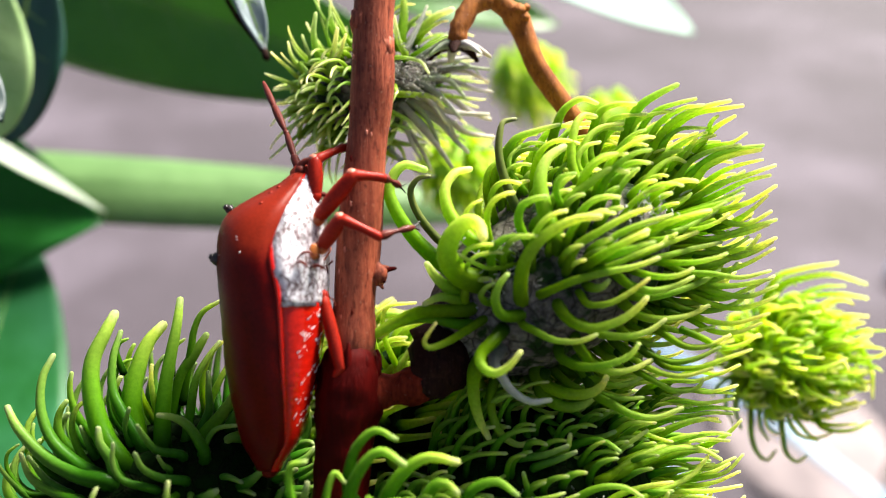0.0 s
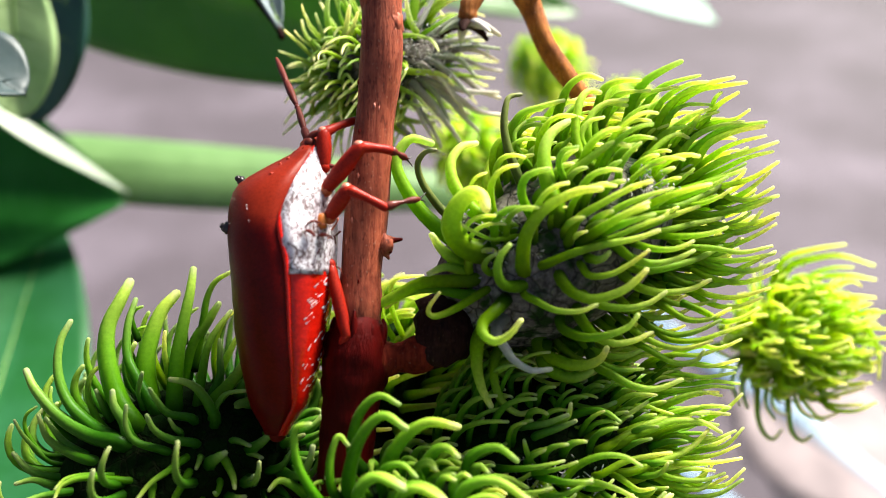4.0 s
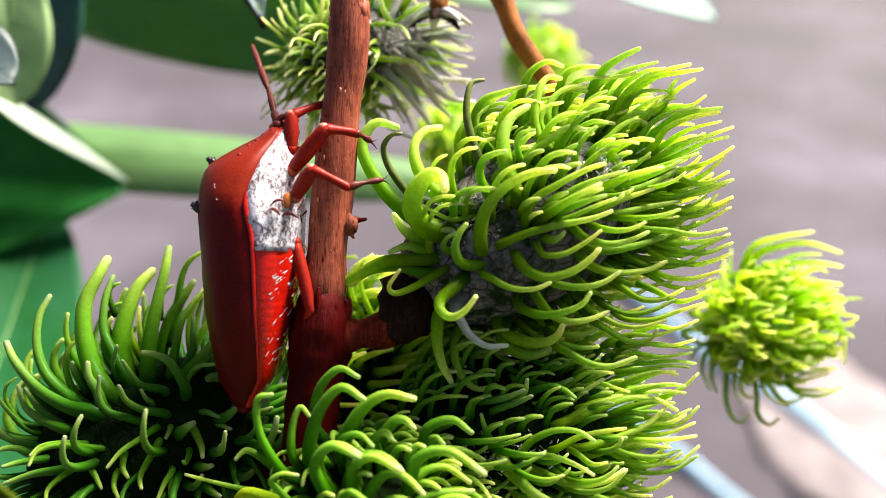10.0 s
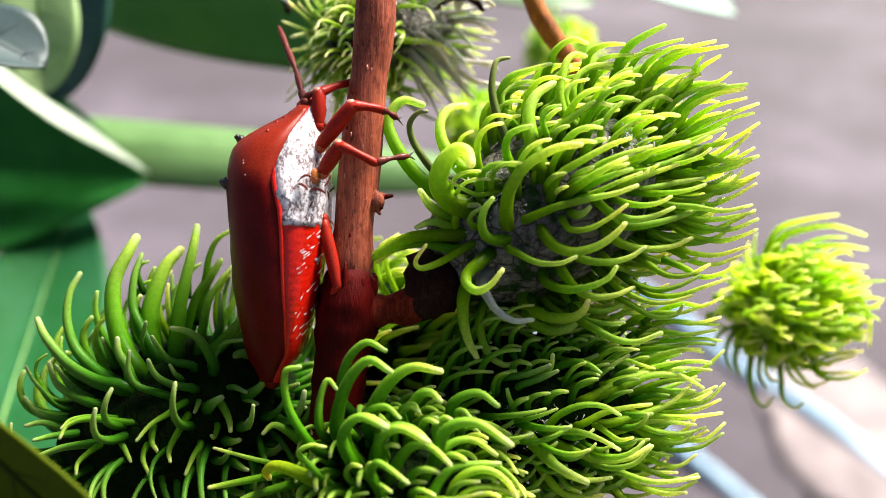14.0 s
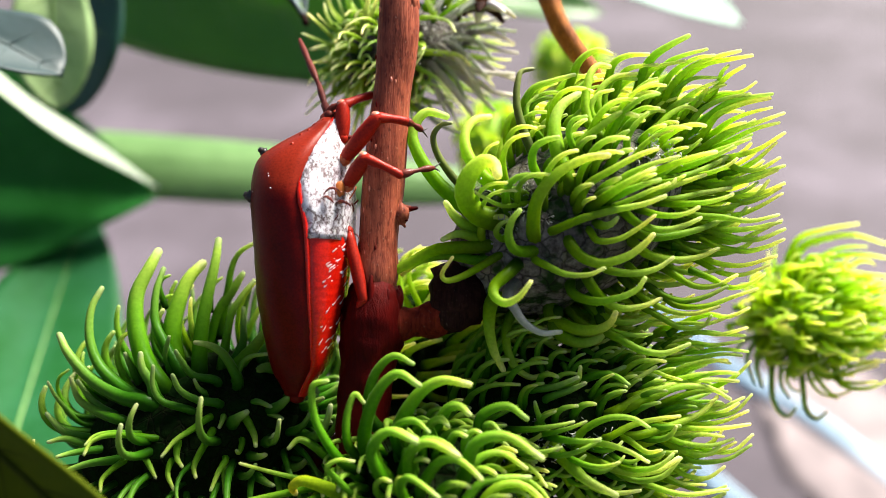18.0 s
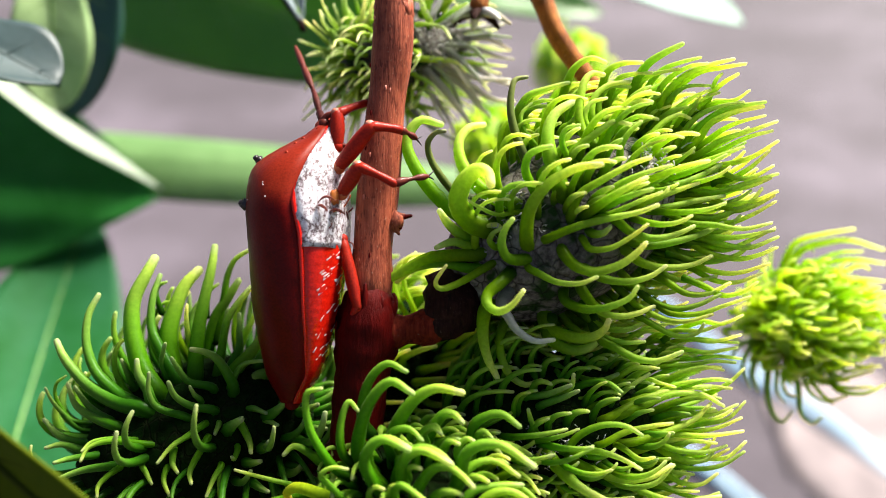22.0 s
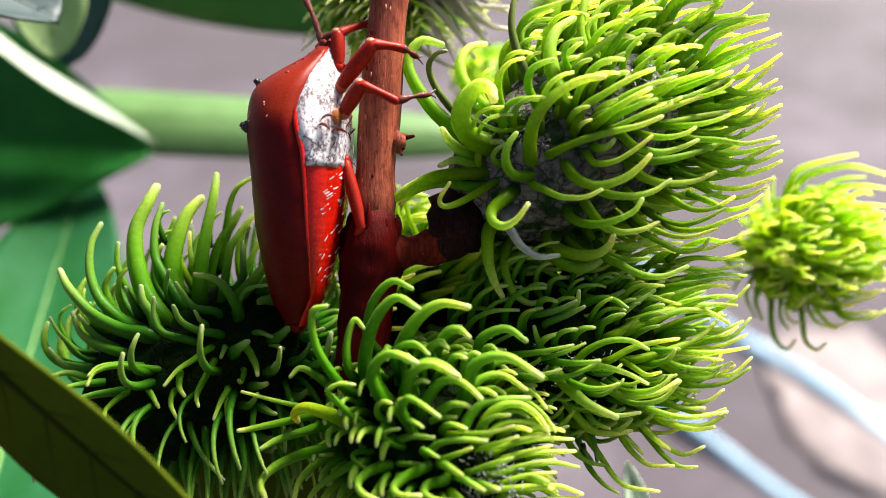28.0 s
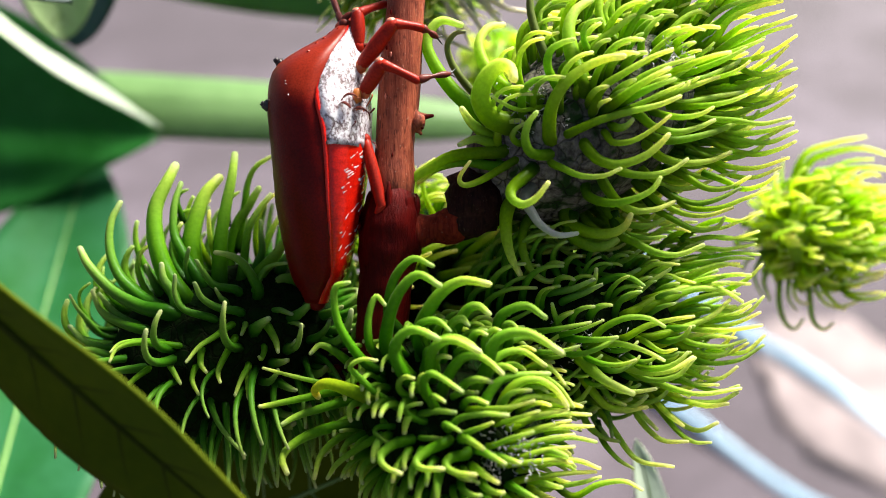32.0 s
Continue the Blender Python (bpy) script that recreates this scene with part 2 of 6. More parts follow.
LEAF_DARK = leaf_material("dark_green_leaf", (0.04, 0.14, 0.018), (0.085, 0.23, 0.04), 0.28)
LEAF_MID = leaf_material("mid_green_leaf", (0.1, 0.19, 0.065), (0.15, 0.27, 0.1), 0.3)
LEAF_TEAL = leaf_material("teal_leaf", (0.012, 0.055, 0.04), (0.035, 0.1, 0.075), 0.2, 0.35, (0.03, 0.12, 0.06))
LEAF_YELLOW = leaf_material("yellow_green_leaf", (0.3, 0.46, 0.2), (0.5, 0.66, 0.3), 0.35, 0.5, (0.4, 0.6, 0.25))
# its bluer second tone paints in patches of sky glare
LEAF_BLUE = leaf_material("blue_green_leaf", (0.012, 0.1, 0.016), (0.035, 0.16, 0.07), 0.35, 0.4, (0.02, 0.22, 0.025), 0.2)
LEAF_PALE = leaf_material("pale_leaf", (0.72, 0.85, 0.64), (0.85, 0.92, 0.78), 0.2, 0.5, (0.75, 0.88, 0.62))
LEAF_GREY = leaf_material("grey_green_leaf", (0.015, 0.032, 0.036), (0.032, 0.058, 0.062), 0.15, 0.5)
LEAF_ASH = leaf_material("ash_grey_leaf", (0.16, 0.21, 0.23), (0.3, 0.36, 0.4), 0.15, 0.5, (0.3, 0.36, 0.4))
LEAF_MINT = leaf_material("mint_leaf", (0.3, 0.52, 0.43), (0.42, 0.62, 0.52), 0.35, 0.5, (0.34, 0.62, 0.48))
# also colours the added sheet that stands for shade behind the lower fruits
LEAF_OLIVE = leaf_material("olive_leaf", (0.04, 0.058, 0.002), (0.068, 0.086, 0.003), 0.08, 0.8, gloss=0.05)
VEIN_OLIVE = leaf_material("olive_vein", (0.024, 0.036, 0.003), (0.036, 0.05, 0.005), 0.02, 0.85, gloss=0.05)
LEAF_GREEN = leaf_material("fresh_green_leaf", (0.01, 0.11, 0.01), (0.03, 0.18, 0.035), 0.25, 0.45, (0.015, 0.15, 0.015), 0.12)
VEIN_GOLD = leaf_material("yellow_midrib", (0.12, 0.28, 0.05), (0.2, 0.36, 0.08), 0.2)
VEIN = leaf_material("leaf_vein", (0.12, 0.22, 0.06), (0.2, 0.32, 0.1), 0.2)


def ground_material():
    n = Nodes("mauve_concrete")
    at = n.coords()
    big = n.noise(2.2, 4, 0.6, at)
    c = n.ramp(big, [(0.3, (0.03, 0.022, 0.03)), (0.5, (0.042, 0.032, 0.043)), (0.7, (0.098, 0.081, 0.105))])
    grit = n.ramp(n.noise(60, 5, 0.7, at), [(0.3, (0.7, 0.7, 0.7)), (0.7, (1.15, 1.13, 1.12))])
    c = n.mix(1.0, c, grit, "MULTIPLY")
    n.colour(c)
    n.rough(0.85)
    n.bump(n.noise(90, 5, 0.7, at), 0.5, 0.004)
    return n.mat


GROUND = ground_material()
PIPE = plain_material("pale_blue_plastic", (0.15, 0.25, 0.34), (0.23, 0.35, 0.46), 0.4, 30.0, 0.1)
PALE_MOUND = plain_material("pale_pinkish_mound", (0.09, 0.07, 0.075), (0.23, 0.185, 0.187), 0.8, 16.0, 0.3)


# ---------------------------------------------------------------- building helpers
def V(x, y, z):
    return Vector((x, y, z))


def mesh_of(name, verts, faces, material, along=None, smooth=True):
    """A mesh from points in centimetres."""
    me = bpy.data.meshes.new(name)
    me.from_pydata([tuple(c * CM for c in v) for v in verts], [], faces)
    if along is not None:
        layer = me.attributes.new("along", "FLOAT", "POINT")
        layer.data.foreach_set("value", along)
    me.polygons.foreach_set("use_smooth", [smooth] * len(me.polygons))
    me.materials.append(material)
    me.update()
    return me


def thing(name, at, label, category, group="", kind=""):
    """An Empty at a place of the plant's frame, which parents the parts of one thing."""
    ob = new(name)
    ob.empty_display_size = 0.004
    ob.matrix_world = PLANT @ Matrix.Translation(Vector(at) * CM)
    return tagged(ob, label, category, group, kind)


def piece(name, me, parent, at=(0, 0, 0), label=""):
    """One part under a thing; at: its own origin in its parent's frame, in centimetres."""
    ob = new(name, me)
    ob.parent = parent
    ob.matrix_basis = Matrix.Translation(Vector(at) * CM)
    return tagged(ob, label) if label else ob


def bezier(p, q, r, n):
    return [p * (1 - t) ** 2 + q * 2 * t * (1 - t) + r * t * t for t in (i / (n - 1) for i in range(n))]


def spline(points, n):
    """A smooth line through a few points (Catmull-Rom), in n steps."""
    pts = [Vector(p) for p in points]
    pts = [pts[0] * 2 - pts[1], *pts, pts[-1] * 2 - pts[-2]]
    spans, out = len(pts) - 3, []
    for i in range(n):
        s = i / (n - 1) * spans
        k = min(int(s), spans - 1)
        u = s - k
        a, b, c, d = pts[k:k + 4]
        out.append(0.5 * (2 * b + (c - a) * u + (2 * a - 5 * b + 4 * c - d) * u * u + (3 * b - a - 3 * c + d) * u ** 3))
    return out


def curve_of(values, t):
    """A value between evenly spaced ones, smoothly."""
    s = min(max(t, 0.0), 0.99999) * (len(values) - 1)
    k = int(s)
    u = s - k
    g = [values[max(k - 1, 0)], values[k], values[k + 1], values[min(k + 2, len(values) - 1)]]
    return 0.5 * (2 * g[1] + (g[2] - g[0]) * u + (2 * g[0] - 5 * g[1] + 4 * g[2] - g[3]) * u * u + (3 * g[1] - g[0] - 3 * g[2] + g[3]) * u ** 3)


def rings_of(line, radius, sides=6, flat=1.0, wobble=0.0, start=True):
    """A rounded, tapering rod along a line; radius: a function of 0..1; flat: its width across the bend over its thickness."""
    verts, faces, along = [], [], []
    n = len(line)
    side = None
    for i, p in enumerate(line):
        ahead = (line[min(i + 1, n - 1)] - line[max(i - 1, 0)]).normalized()
        if side is None:
            bend = line[-1] - line[0]
            mid = line[n // 2] - (line[0] + line[-1]) * 0.5
            side = bend.cross(mid) if mid.length > 1e-3 else ahead.orthogonal()
            if side.length < 1e-5:
                side = ahead.orthogonal()
        side = (side - ahead * side.dot(ahead)).normalized()
        up = ahead.cross(side)
        t = i / (n - 1)
        r = radius(t)
        for k in range(sides):
            a = 2 * math.pi * k / sides
            w = 1 + wobble * noise.noise(V(math.cos(a) * 1.7, math.sin(a) * 1.7, t * 9 + r * 31))
            verts.append(p + side * (math.cos(a) * r * flat * w) + up * (math.sin(a) * r * w))
            along.append(t)
    for i in range(n - 1):
        for k in range(sides):
            a, b = i * sides + k, i * sides + (k + 1) % sides
            faces.append((a, b, b + sides, a + sides))
    # a rounded end
    last = (line[-1] - line[-2]).normalized()
    end, r = len(verts) - sides, radius(1.0)
    for k in range(sides):
        verts.append(line[-1] + (verts[end + k] - line[-1]) * 0.72 + last * r * 0.6)
        along.append(1.0)
    verts.append(line[-1] + last * r * 0.95)
    along.append(1.0)
    for k in range(sides):
        a, c = end + k, end + (k + 1) % sides
        faces.append((a, c, c + sides, a + sides))
        faces.append((a + sides, c + sides, len(verts) - 1))
    if start:
        verts.append(line[0] - (line[1] - line[0]).normalized() * radius(0.0) * 0.4)
        along.append(0.0)
        for k in range(sides):
            faces.append(((k + 1) % sides, k, len(verts) - 1))
    return verts, faces, along


def tube(name, line, radius, material, sides=6, flat=1.0, wobble=0.0, start=True):
    verts, faces, along = rings_of(line, radius, sides, flat, wobble, start)
    return mesh_of(name, verts, faces, material, along)


def orb(name, semi, material, rings=10, sides=14, rough=0.0, seed=0.0):
    """An uneven round body with the given half sizes."""
    verts, faces = [], []
    for i in range(rings + 1):
        a = math.pi * i / rings
        for k in range(sides):
            b = 2 * math.pi * k / sides
            d = V(math.sin(a) * math.cos(b), math.sin(a) * math.sin(b), math.cos(a))
            s = 1 + rough * noise.noise(d * 2.3 + V(seed, seed, 0)) + 0.4 * rough * noise.noise(d * 7 + V(0, seed, seed))
            verts.append(V(d.x * semi[0], d.y * semi[1], d.z * semi[2]) * s)
    for i in range(rings):
        for k in range(sides):
            a, b = i * sides + k, i * sides + (k + 1) % sides
            faces.append((a, a + sides, b + sides, b))
    return mesh_of(name, verts, faces, material)


# ---------------------------------------------------------------- ground
verts, faces = [], []
steps = 60
spread = [math.copysign(abs(s) ** 3.2, s) * 600 for s in np.linspace(-1, 1, steps + 1)]
for y in spread:
    for x in spread:
        near = math.exp(-(x * x + y * y) / 9)
        verts.append((x, y + 1.0, 0.012 * near * noise.noise(V(x * 3, y * 3, 0))))
for j in range(steps):
    for i in range(steps):
        a = j * (steps + 1) + i
        faces.append((a, a + 1, a + steps + 2, a + steps + 1))
me = bpy.data.meshes.new("ground")
me.from_pydata(verts, [], faces)
me.materials.append(GROUND)
tagged(new("ground", me), "bare mauve-grey concrete yard, far out of focus", "ground", kind="structure")


# ---------------------------------------------------------------- fruits
def fruit(name, at, axis, semi, skin, label, group="fruits on the branch"):
    """An Empty at the fruit's middle with its body; axis: from its stalk to its apex; semi: half its length and half its width."""
    ob = thing(name, at, label, "fruit", group)
    ax = Vector(axis).normalized()
    turn = V(0, 0, 1).rotation_difference(ax).to_matrix()
    body = orb("body", (semi[1], semi[1], semi[0]), skin, 16, 22, 0.07, at[0])
    body.transform(turn.to_4x4())
    piece("body", body, ob)
    return ob


HOOKED = {}


def taper(r):
    """A spine's radius along it: broad at its foot, blunt at its tip; r: half its width at the middle."""
    return lambda t: r * (1.38 - 0.78 * t - 0.1 * t * t)


def hook(ob, material, r, deep, near, *places):
    """One single spine that stands out, by a few places (x, z) along it; deep, near: how far away its root and its tip are."""
    origin = PLANT.inverted() @ ob.matrix_world.translation / CM
    last = len(places) // 2 - 1
    pts = [V(places[2 * i], deep + (near - deep) * i / last, places[2 * i + 1]) for i in range(last + 1)]
    HOOKED.setdefault(ob.name, []).extend((p - origin, r) for p in spline(pts, 12)[3:])
    inward = (pts[0] - origin).normalized() * 0.22
    line = [p - pts[0] for p in spline([pts[0] - inward, *pts], 22)]
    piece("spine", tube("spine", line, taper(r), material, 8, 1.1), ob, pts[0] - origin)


def spines(ob, axis, semi, count, length, radius, material, start, sweep, seed, keep=None, steps=12, other=None, bend=1.3, thin=None, power=1.4, wild=1.0, free=False):
    """Cover a fruit with curved spines. start(n, u): the way they leave the skin; sweep(n, u): the way they bend; u: -1 stalk, 1 apex."""
    rnd = random.Random(seed)
    ax = Vector(axis).normalized()
    turn = V(0, 0, 1).rotation_difference(ax).to_matrix()
    made, hidden = 0, []
    kept_free = np.array([(*q, r0) for q, r0 in HOOKED.get(ob.name, ())])
    for i in range(count):
        h = 1 - 2 * (i + 0.5) / count
        a = i * 2.399963 + rnd.uniform(-0.22, 0.22)
        h = min(max(h + rnd.uniform(-0.05, 0.05), -0.999), 0.999)
        s = math.sqrt(1 - h * h)
        d = V(s * math.cos(a), s * math.sin(a), h)
        base = turn @ V(d.x * semi[1], d.y * semi[1], d.z * semi[0])
        n = (turn @ V(d.x / semi[1], d.y / semi[1], d.z / semi[0])).normalized()
        if keep and not keep(n, h, base):
            continue
        way = (start(n, h) + V(rnd.uniform(-1, 1), rnd.uniform(-1, 1), rnd.uniform(-1, 1)) * 0.16 * wild).normalized()
        pull = sweep(n, h) + V(rnd.uniform(-1, 1), rnd.uniform(-1, 1), rnd.uniform(-1, 1)) * 0.22 * wild
        long = length * rnd.uniform(0.78, 1.15)
        curl = rnd.uniform(0.7, 1.45)
        goal = pull.normalized()
        line, p, first = [], -n * 0.06, way.copy()
        for k in range(steps):
            line.append(p.copy())
            f = min(curl * bend * (k / (steps - 1)) ** power, 1.6)
            p = p + (first * (1 - f) + goal * f + n * (0.35 * f * (1 - f))).normalized() * (long / (steps - 1))
        # leave the view on the single hooks free
        if len(kept_free) and not free:
            own = np.array([base + p for p in line[2:]])[:, None, :]
            gap = np.hypot(own[..., 0] - kept_free[:, 0], own[..., 2] - kept_free[:, 2])
            if np.any((own[..., 1] < kept_free[:, 1] - 0.03) & (gap < kept_free[:, 3] + 0.4 * radius)):
                continue
        r = radius * rnd.uniform(0.8, 1.2) * (thin(n, h) if thin else 1)
        mat = other(n, h, rnd) if other else None
        if n.y > 0.15 or made >= 190:
            hidden.append(([p + base for p in line], r))
            continue
        made += 1
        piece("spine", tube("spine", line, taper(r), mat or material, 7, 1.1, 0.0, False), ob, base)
    # the far side and what lies beneath, joined
    verts, faces, along = [], [], []
    for line, r in hidden:
        v, f, a = rings_of(line, taper(r), 6, 1.1, 0.0, False)
        faces += [tuple(k + len(verts) for k in face) for face in f]
        verts += v
        along += a
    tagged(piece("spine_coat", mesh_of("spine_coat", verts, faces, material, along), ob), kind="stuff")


# the large fruit on its short stalk
AXIS = (0.84, -0.02, 0.52)
main_fruit = fruit("rambutan", (1.66, 0.42, -0.08), AXIS, (1.28, 0.82), SKIN, "large unripe green rambutan with grey cracked skin and hooked spines")
hook(main_fruit, GREEN, 0.068, 0.02, 0.17, 0.73, -0.06, 0.39, 0.22, 0.18, 0.53, 0.12, 0.76, 0.25, 0.96, 0.46, 0.92)
hook(main_fruit, OLIVE, 0.037, 0.34, 0.19, 0.60, 0.25, 0.39, 0.51, 0.32, 0.72, 0.39, 0.84, 0.50, 0.86)
hook(main_fruit, GREEN, 0.061, -0.27, 0.23, 1.17, 0.07, 0.90, 0.20, 0.69, 0.46, 0.64, 0.71, 0.74, 0.88, 0.89, 0.93)
hook(main_fruit, GREEN, 0.091, -0.19, -0.50, 0.93, -0.14, 0.76, -0.09, 0.64, 0.08, 0.69, 0.27, 0.82, 0.39, 0.92, 0.35, 0.95, 0.24)
hook(main_fruit, LIME, 0.025, -0.03, -0.25, 0.96, 0.22, 0.87, 0.32, 0.82, 0.45, 0.87, 0.55, 0.96, 0.59)
hook(main_fruit, GREEN, 0.021, -0.32, -0.42, 1.24, -0.00, 1.01, -0.03, 0.82, 0.05, 0.74, 0.10)
hook(main_fruit, GREEN, 0.060, -0.08, -0.18, 0.75, -0.25, 0.56, -0.12, 0.46, 0.02)
hook(main_fruit, GREEN, 0.046, -0.12, -0.26, 0.79, -0.32, 0.59, -0.28, 0.43, -0.34)
hook(main_fruit, GREEN, 0.050, -0.14, 0.25, 0.82, -0.40, 0.38, -0.42, 0.09, -0.56, -0.11, -0.65, -0.26, -0.59, -0.35, -0.46)
hook(main_fruit, MOSS, 0.045, -0.11, 0.26, 0.82, -0.54, 0.48, -0.48, 0.20, -0.53, 0.01, -0.66)
hook(main_fruit, GREEN, 0.032, -0.19, -0.34, 0.93, -0.51, 0.66, -0.67, 0.48, -0.73, 0.43, -0.66, 0.53, -0.51)
hook(main_fruit, GREEN, 0.032, -0.25, -0.38, 1.01, -0.33, 0.94, -0.28, 0.97, -0.21, 1.05, -0.16)
hook(main_fruit, GREEN, 0.047, -0.31, -0.58, 1.28, -0.45, 1.11, -0.44, 1.05, -0.31, 1.08, -0.18, 1.15, -0.09)
hook(main_fruit, GREEN, 0.055, -0.35, -0.67, 1.29, -0.31, 1.31, 0.00, 1.48, 0.24, 1.74, 0.38, 1.95, 0.40)
hook(main_fruit, GREEN, 0.034, -0.38, -0.57, 1.46, -0.27, 1.72, -0.16, 2.03, -0.08, 2.29, -0.03, 2.48, 0.04)
hook(main_fruit, GREEN, 0.026, -0.38, -0.55, 1.91, -0.08, 2.14, 0.00, 2.34, 0.09, 2.52, 0.16)
hook(main_fruit, GREEN, 0.037, -0.40, -0.54, 1.70, -0.05, 1.78, 0.15, 1.98, 0.28, 2.24, 0.42, 2.42, 0.48)
hook(main_fruit, GREEN, 0.032, -0.36, -0.46, 2.01, 0.12, 2.15, 0.25, 2.38, 0.35, 2.63, 0.42)
hook(main_fruit, GREEN, 0.031, -0.37, -0.59, 1.81, -0.26, 1.88, -0.36, 2.06, -0.35, 2.24, -0.25, 2.38, -0.14)
hook(main_fruit, GREEN, 0.047, -0.36, -0.55, 1.62, -0.37, 1.73, -0.51, 1.91, -0.57, 2.14, -0.51, 2.29, -0.40, 2.37, -0.31)
hook(main_fruit, GREEN, 0.042, -0.33, -0.54, 1.40, 0.13, 1.28, 0.36, 1.30, 0.51, 1.40, 0.57, 1.51, 0.59)
hook(main_fruit, GREEN, 0.068, -0.36, -0.04, 1.62, 0.18, 1.53, 0.48, 1.50, 0.76, 1.58, 0.97, 1.75, 1.10)
hook(main_fruit, GREEN, 0.040, 0.24, 0.11, 1.66, 1.10, 1.74, 1.38, 1.82, 1.51, 1.96, 1.58, 2.10, 1.53)
hook(main_fruit, GREEN, 0.047, -0.16, 0.15, 1.96, 0.62, 1.85, 0.79, 1.82, 1.02, 1.87, 1.29, 1.96, 1.41, 2.09, 1.41)
hook(main_fruit, GREEN, 0.040, 0.32, 0.17, 1.35, 0.71, 1.24, 1.00, 1.32, 1.21, 1.54, 1.29, 1.74, 1.34)
hook(main_fruit, OLIVE, 0.039, 0.00, 0.13, 1.30, 0.53, 1.19, 0.84, 1.15, 1.07, 1.17, 1.27, 1.21, 1.36, 1.32, 1.39)
hook(main_fruit, GREEN, 0.028, 0.15, 0.21, 1.42, 0.67, 1.28, 0.88, 1.27, 1.03, 1.37, 1.14)
hook(main_fruit, GREEN, 0.023, 0.32, 0.22, 1.45, 0.75, 1.39, 0.85, 1.29, 0.88)
hook(main_fruit, GREEN, 0.032, -0.27, -0.45, 1.76, 0.44, 1.66, 0.56, 1.62, 0.69, 1.67, 0.78, 1.78, 0.80)
hook(main_fruit, GREEN, 0.033, -0.08, -0.03, 1.98, 0.69, 1.87, 0.93, 1.94, 1.09, 2.09, 1.14)
hook(main_fruit, GREEN, 0.040, 0.12, 0.17, 2.11, 0.83, 2.03, 1.02, 2.05, 1.19, 2.16, 1.30, 2.35, 1.29)
hook(main_fruit, GREEN, 0.039, -0.02, 0.15, 2.03, 0.75, 1.95, 0.95, 1.98, 1.16, 2.13, 1.30, 2.35, 1.34)
hook(main_fruit, GREEN, 0.043, -0.26, -0.41, 1.63, 0.41, 1.73, 0.57, 1.92, 0.72, 2.10, 0.84, 2.26, 0.81)
hook(main_fruit, GREEN, 0.032, -0.23, -0.35, 2.17, 0.49, 2.19, 0.63, 2.27, 0.76, 2.37, 0.85)
hook(main_fruit, GREEN, 0.033, -0.03, -0.25, 2.07, 0.73, 2.24, 0.87, 2.37, 0.93, 2.49, 0.91)
hook(main_fruit, GREEN, 0.027, -0.24, -0.37, 2.24, 0.43, 2.32, 0.54, 2.45, 0.64, 2.59, 0.68)
hook(main_fruit, GREEN, 0.037, 0.21, 0.09, 2.07, 1.27, 2.13, 1.45, 2.27, 1.52, 2.46, 1.52)
hook(main_fruit, GREEN, 0.034, 0.24, 0.11, 2.12, 1.13, 2.22, 1.35, 2.33, 1.41, 2.56, 1.42)
hook(main_fruit, LIME, 0.048, 0.25, 0.00, 2.34, 1.05, 2.42, 1.35, 2.52, 1.51, 2.68, 1.61, 2.84, 1.68)
hook(main_fruit, LIME, 0.031, 0.25, 0.02, 2.44, 1.05, 2.53, 1.29, 2.66, 1.45, 2.82, 1.51, 3.02, 1.55)
hook(main_fruit, LIME, 0.031, 0.23, 0.02, 2.57, 1.10, 2.70, 1.34, 2.91, 1.47, 3.09, 1.49)
hook(main_fruit, LIME, 0.034, 0.25, -0.03, 2.61, 0.96, 2.70, 1.21, 2.88, 1.39, 3.12, 1.48, 3.33, 1.52)
hook(main_fruit, LIME, 0.034, 0.25, -0.04, 2.66, 0.96, 2.81, 1.26, 3.02, 1.42, 3.23, 1.45, 3.44, 1.47)
hook(main_fruit, LIME, 0.025, 0.17, 0.03, 3.11, 1.12, 3.18, 1.33, 3.23, 1.39)
hook(main_fruit, LIME, 0.031, 0.22, 0.00, 2.93, 0.95, 3.11, 1.17, 3.24, 1.30, 3.38, 1.38)
hook(main_fruit, LIME, 0.028, 0.23, 0.07, 2.68, 1.05, 2.73, 1.15, 2.89, 1.28, 3.13, 1.28)
hook(main_fruit, LIME, 0.031, 0.27, 0.08, 2.67, 0.79, 2.79, 1.04, 2.95, 1.17, 3.13, 1.24)
hook(main_fruit, LIME, 0.025, 0.19, 0.01, 3.04, 1.04, 3.19, 1.12, 3.37, 1.14, 3.49, 1.22)
hook(main_fruit, LIME, 0.034, 0.29, 0.05, 2.73, 0.64, 2.85, 0.79, 3.00, 0.98, 3.22, 1.08, 3.44, 1.11)
hook(main_fruit, LIME, 0.034, 0.28, -0.00, 2.83, 0.61, 2.96, 0.81, 3.17, 1.00, 3.37, 1.07, 3.64, 1.10)
hook(main_fruit, LIME, 0.039, 0.26, 0.01, 2.91, 0.65, 3.04, 0.78, 3.14, 0.92, 3.37, 1.02, 3.62, 1.06)
hook(main_fruit, LIME, 0.028, 0.27, 0.17, 2.51, 0.92, 2.59, 1.04, 2.75, 1.10)
hook(main_fruit, GREEN, 0.033, -0.04, 0.17, 2.44, 0.62, 2.53, 0.78, 2.68, 0.93, 2.83, 1.00, 2.95, 0.97)
hook(main_fruit, LIME, 0.034, 0.28, -0.00, 2.88, 0.54, 3.07, 0.64, 3.25, 0.75, 3.48, 0.82, 3.75, 0.91)
hook(main_fruit, LIME, 0.028, 0.25, 0.02, 3.05, 0.56, 3.28, 0.67, 3.49, 0.77, 3.71, 0.82)
hook(main_fruit, LIME, 0.034, 0.28, 0.02, 2.91, 0.46, 3.23, 0.50, 3.52, 0.57, 3.76, 0.72)
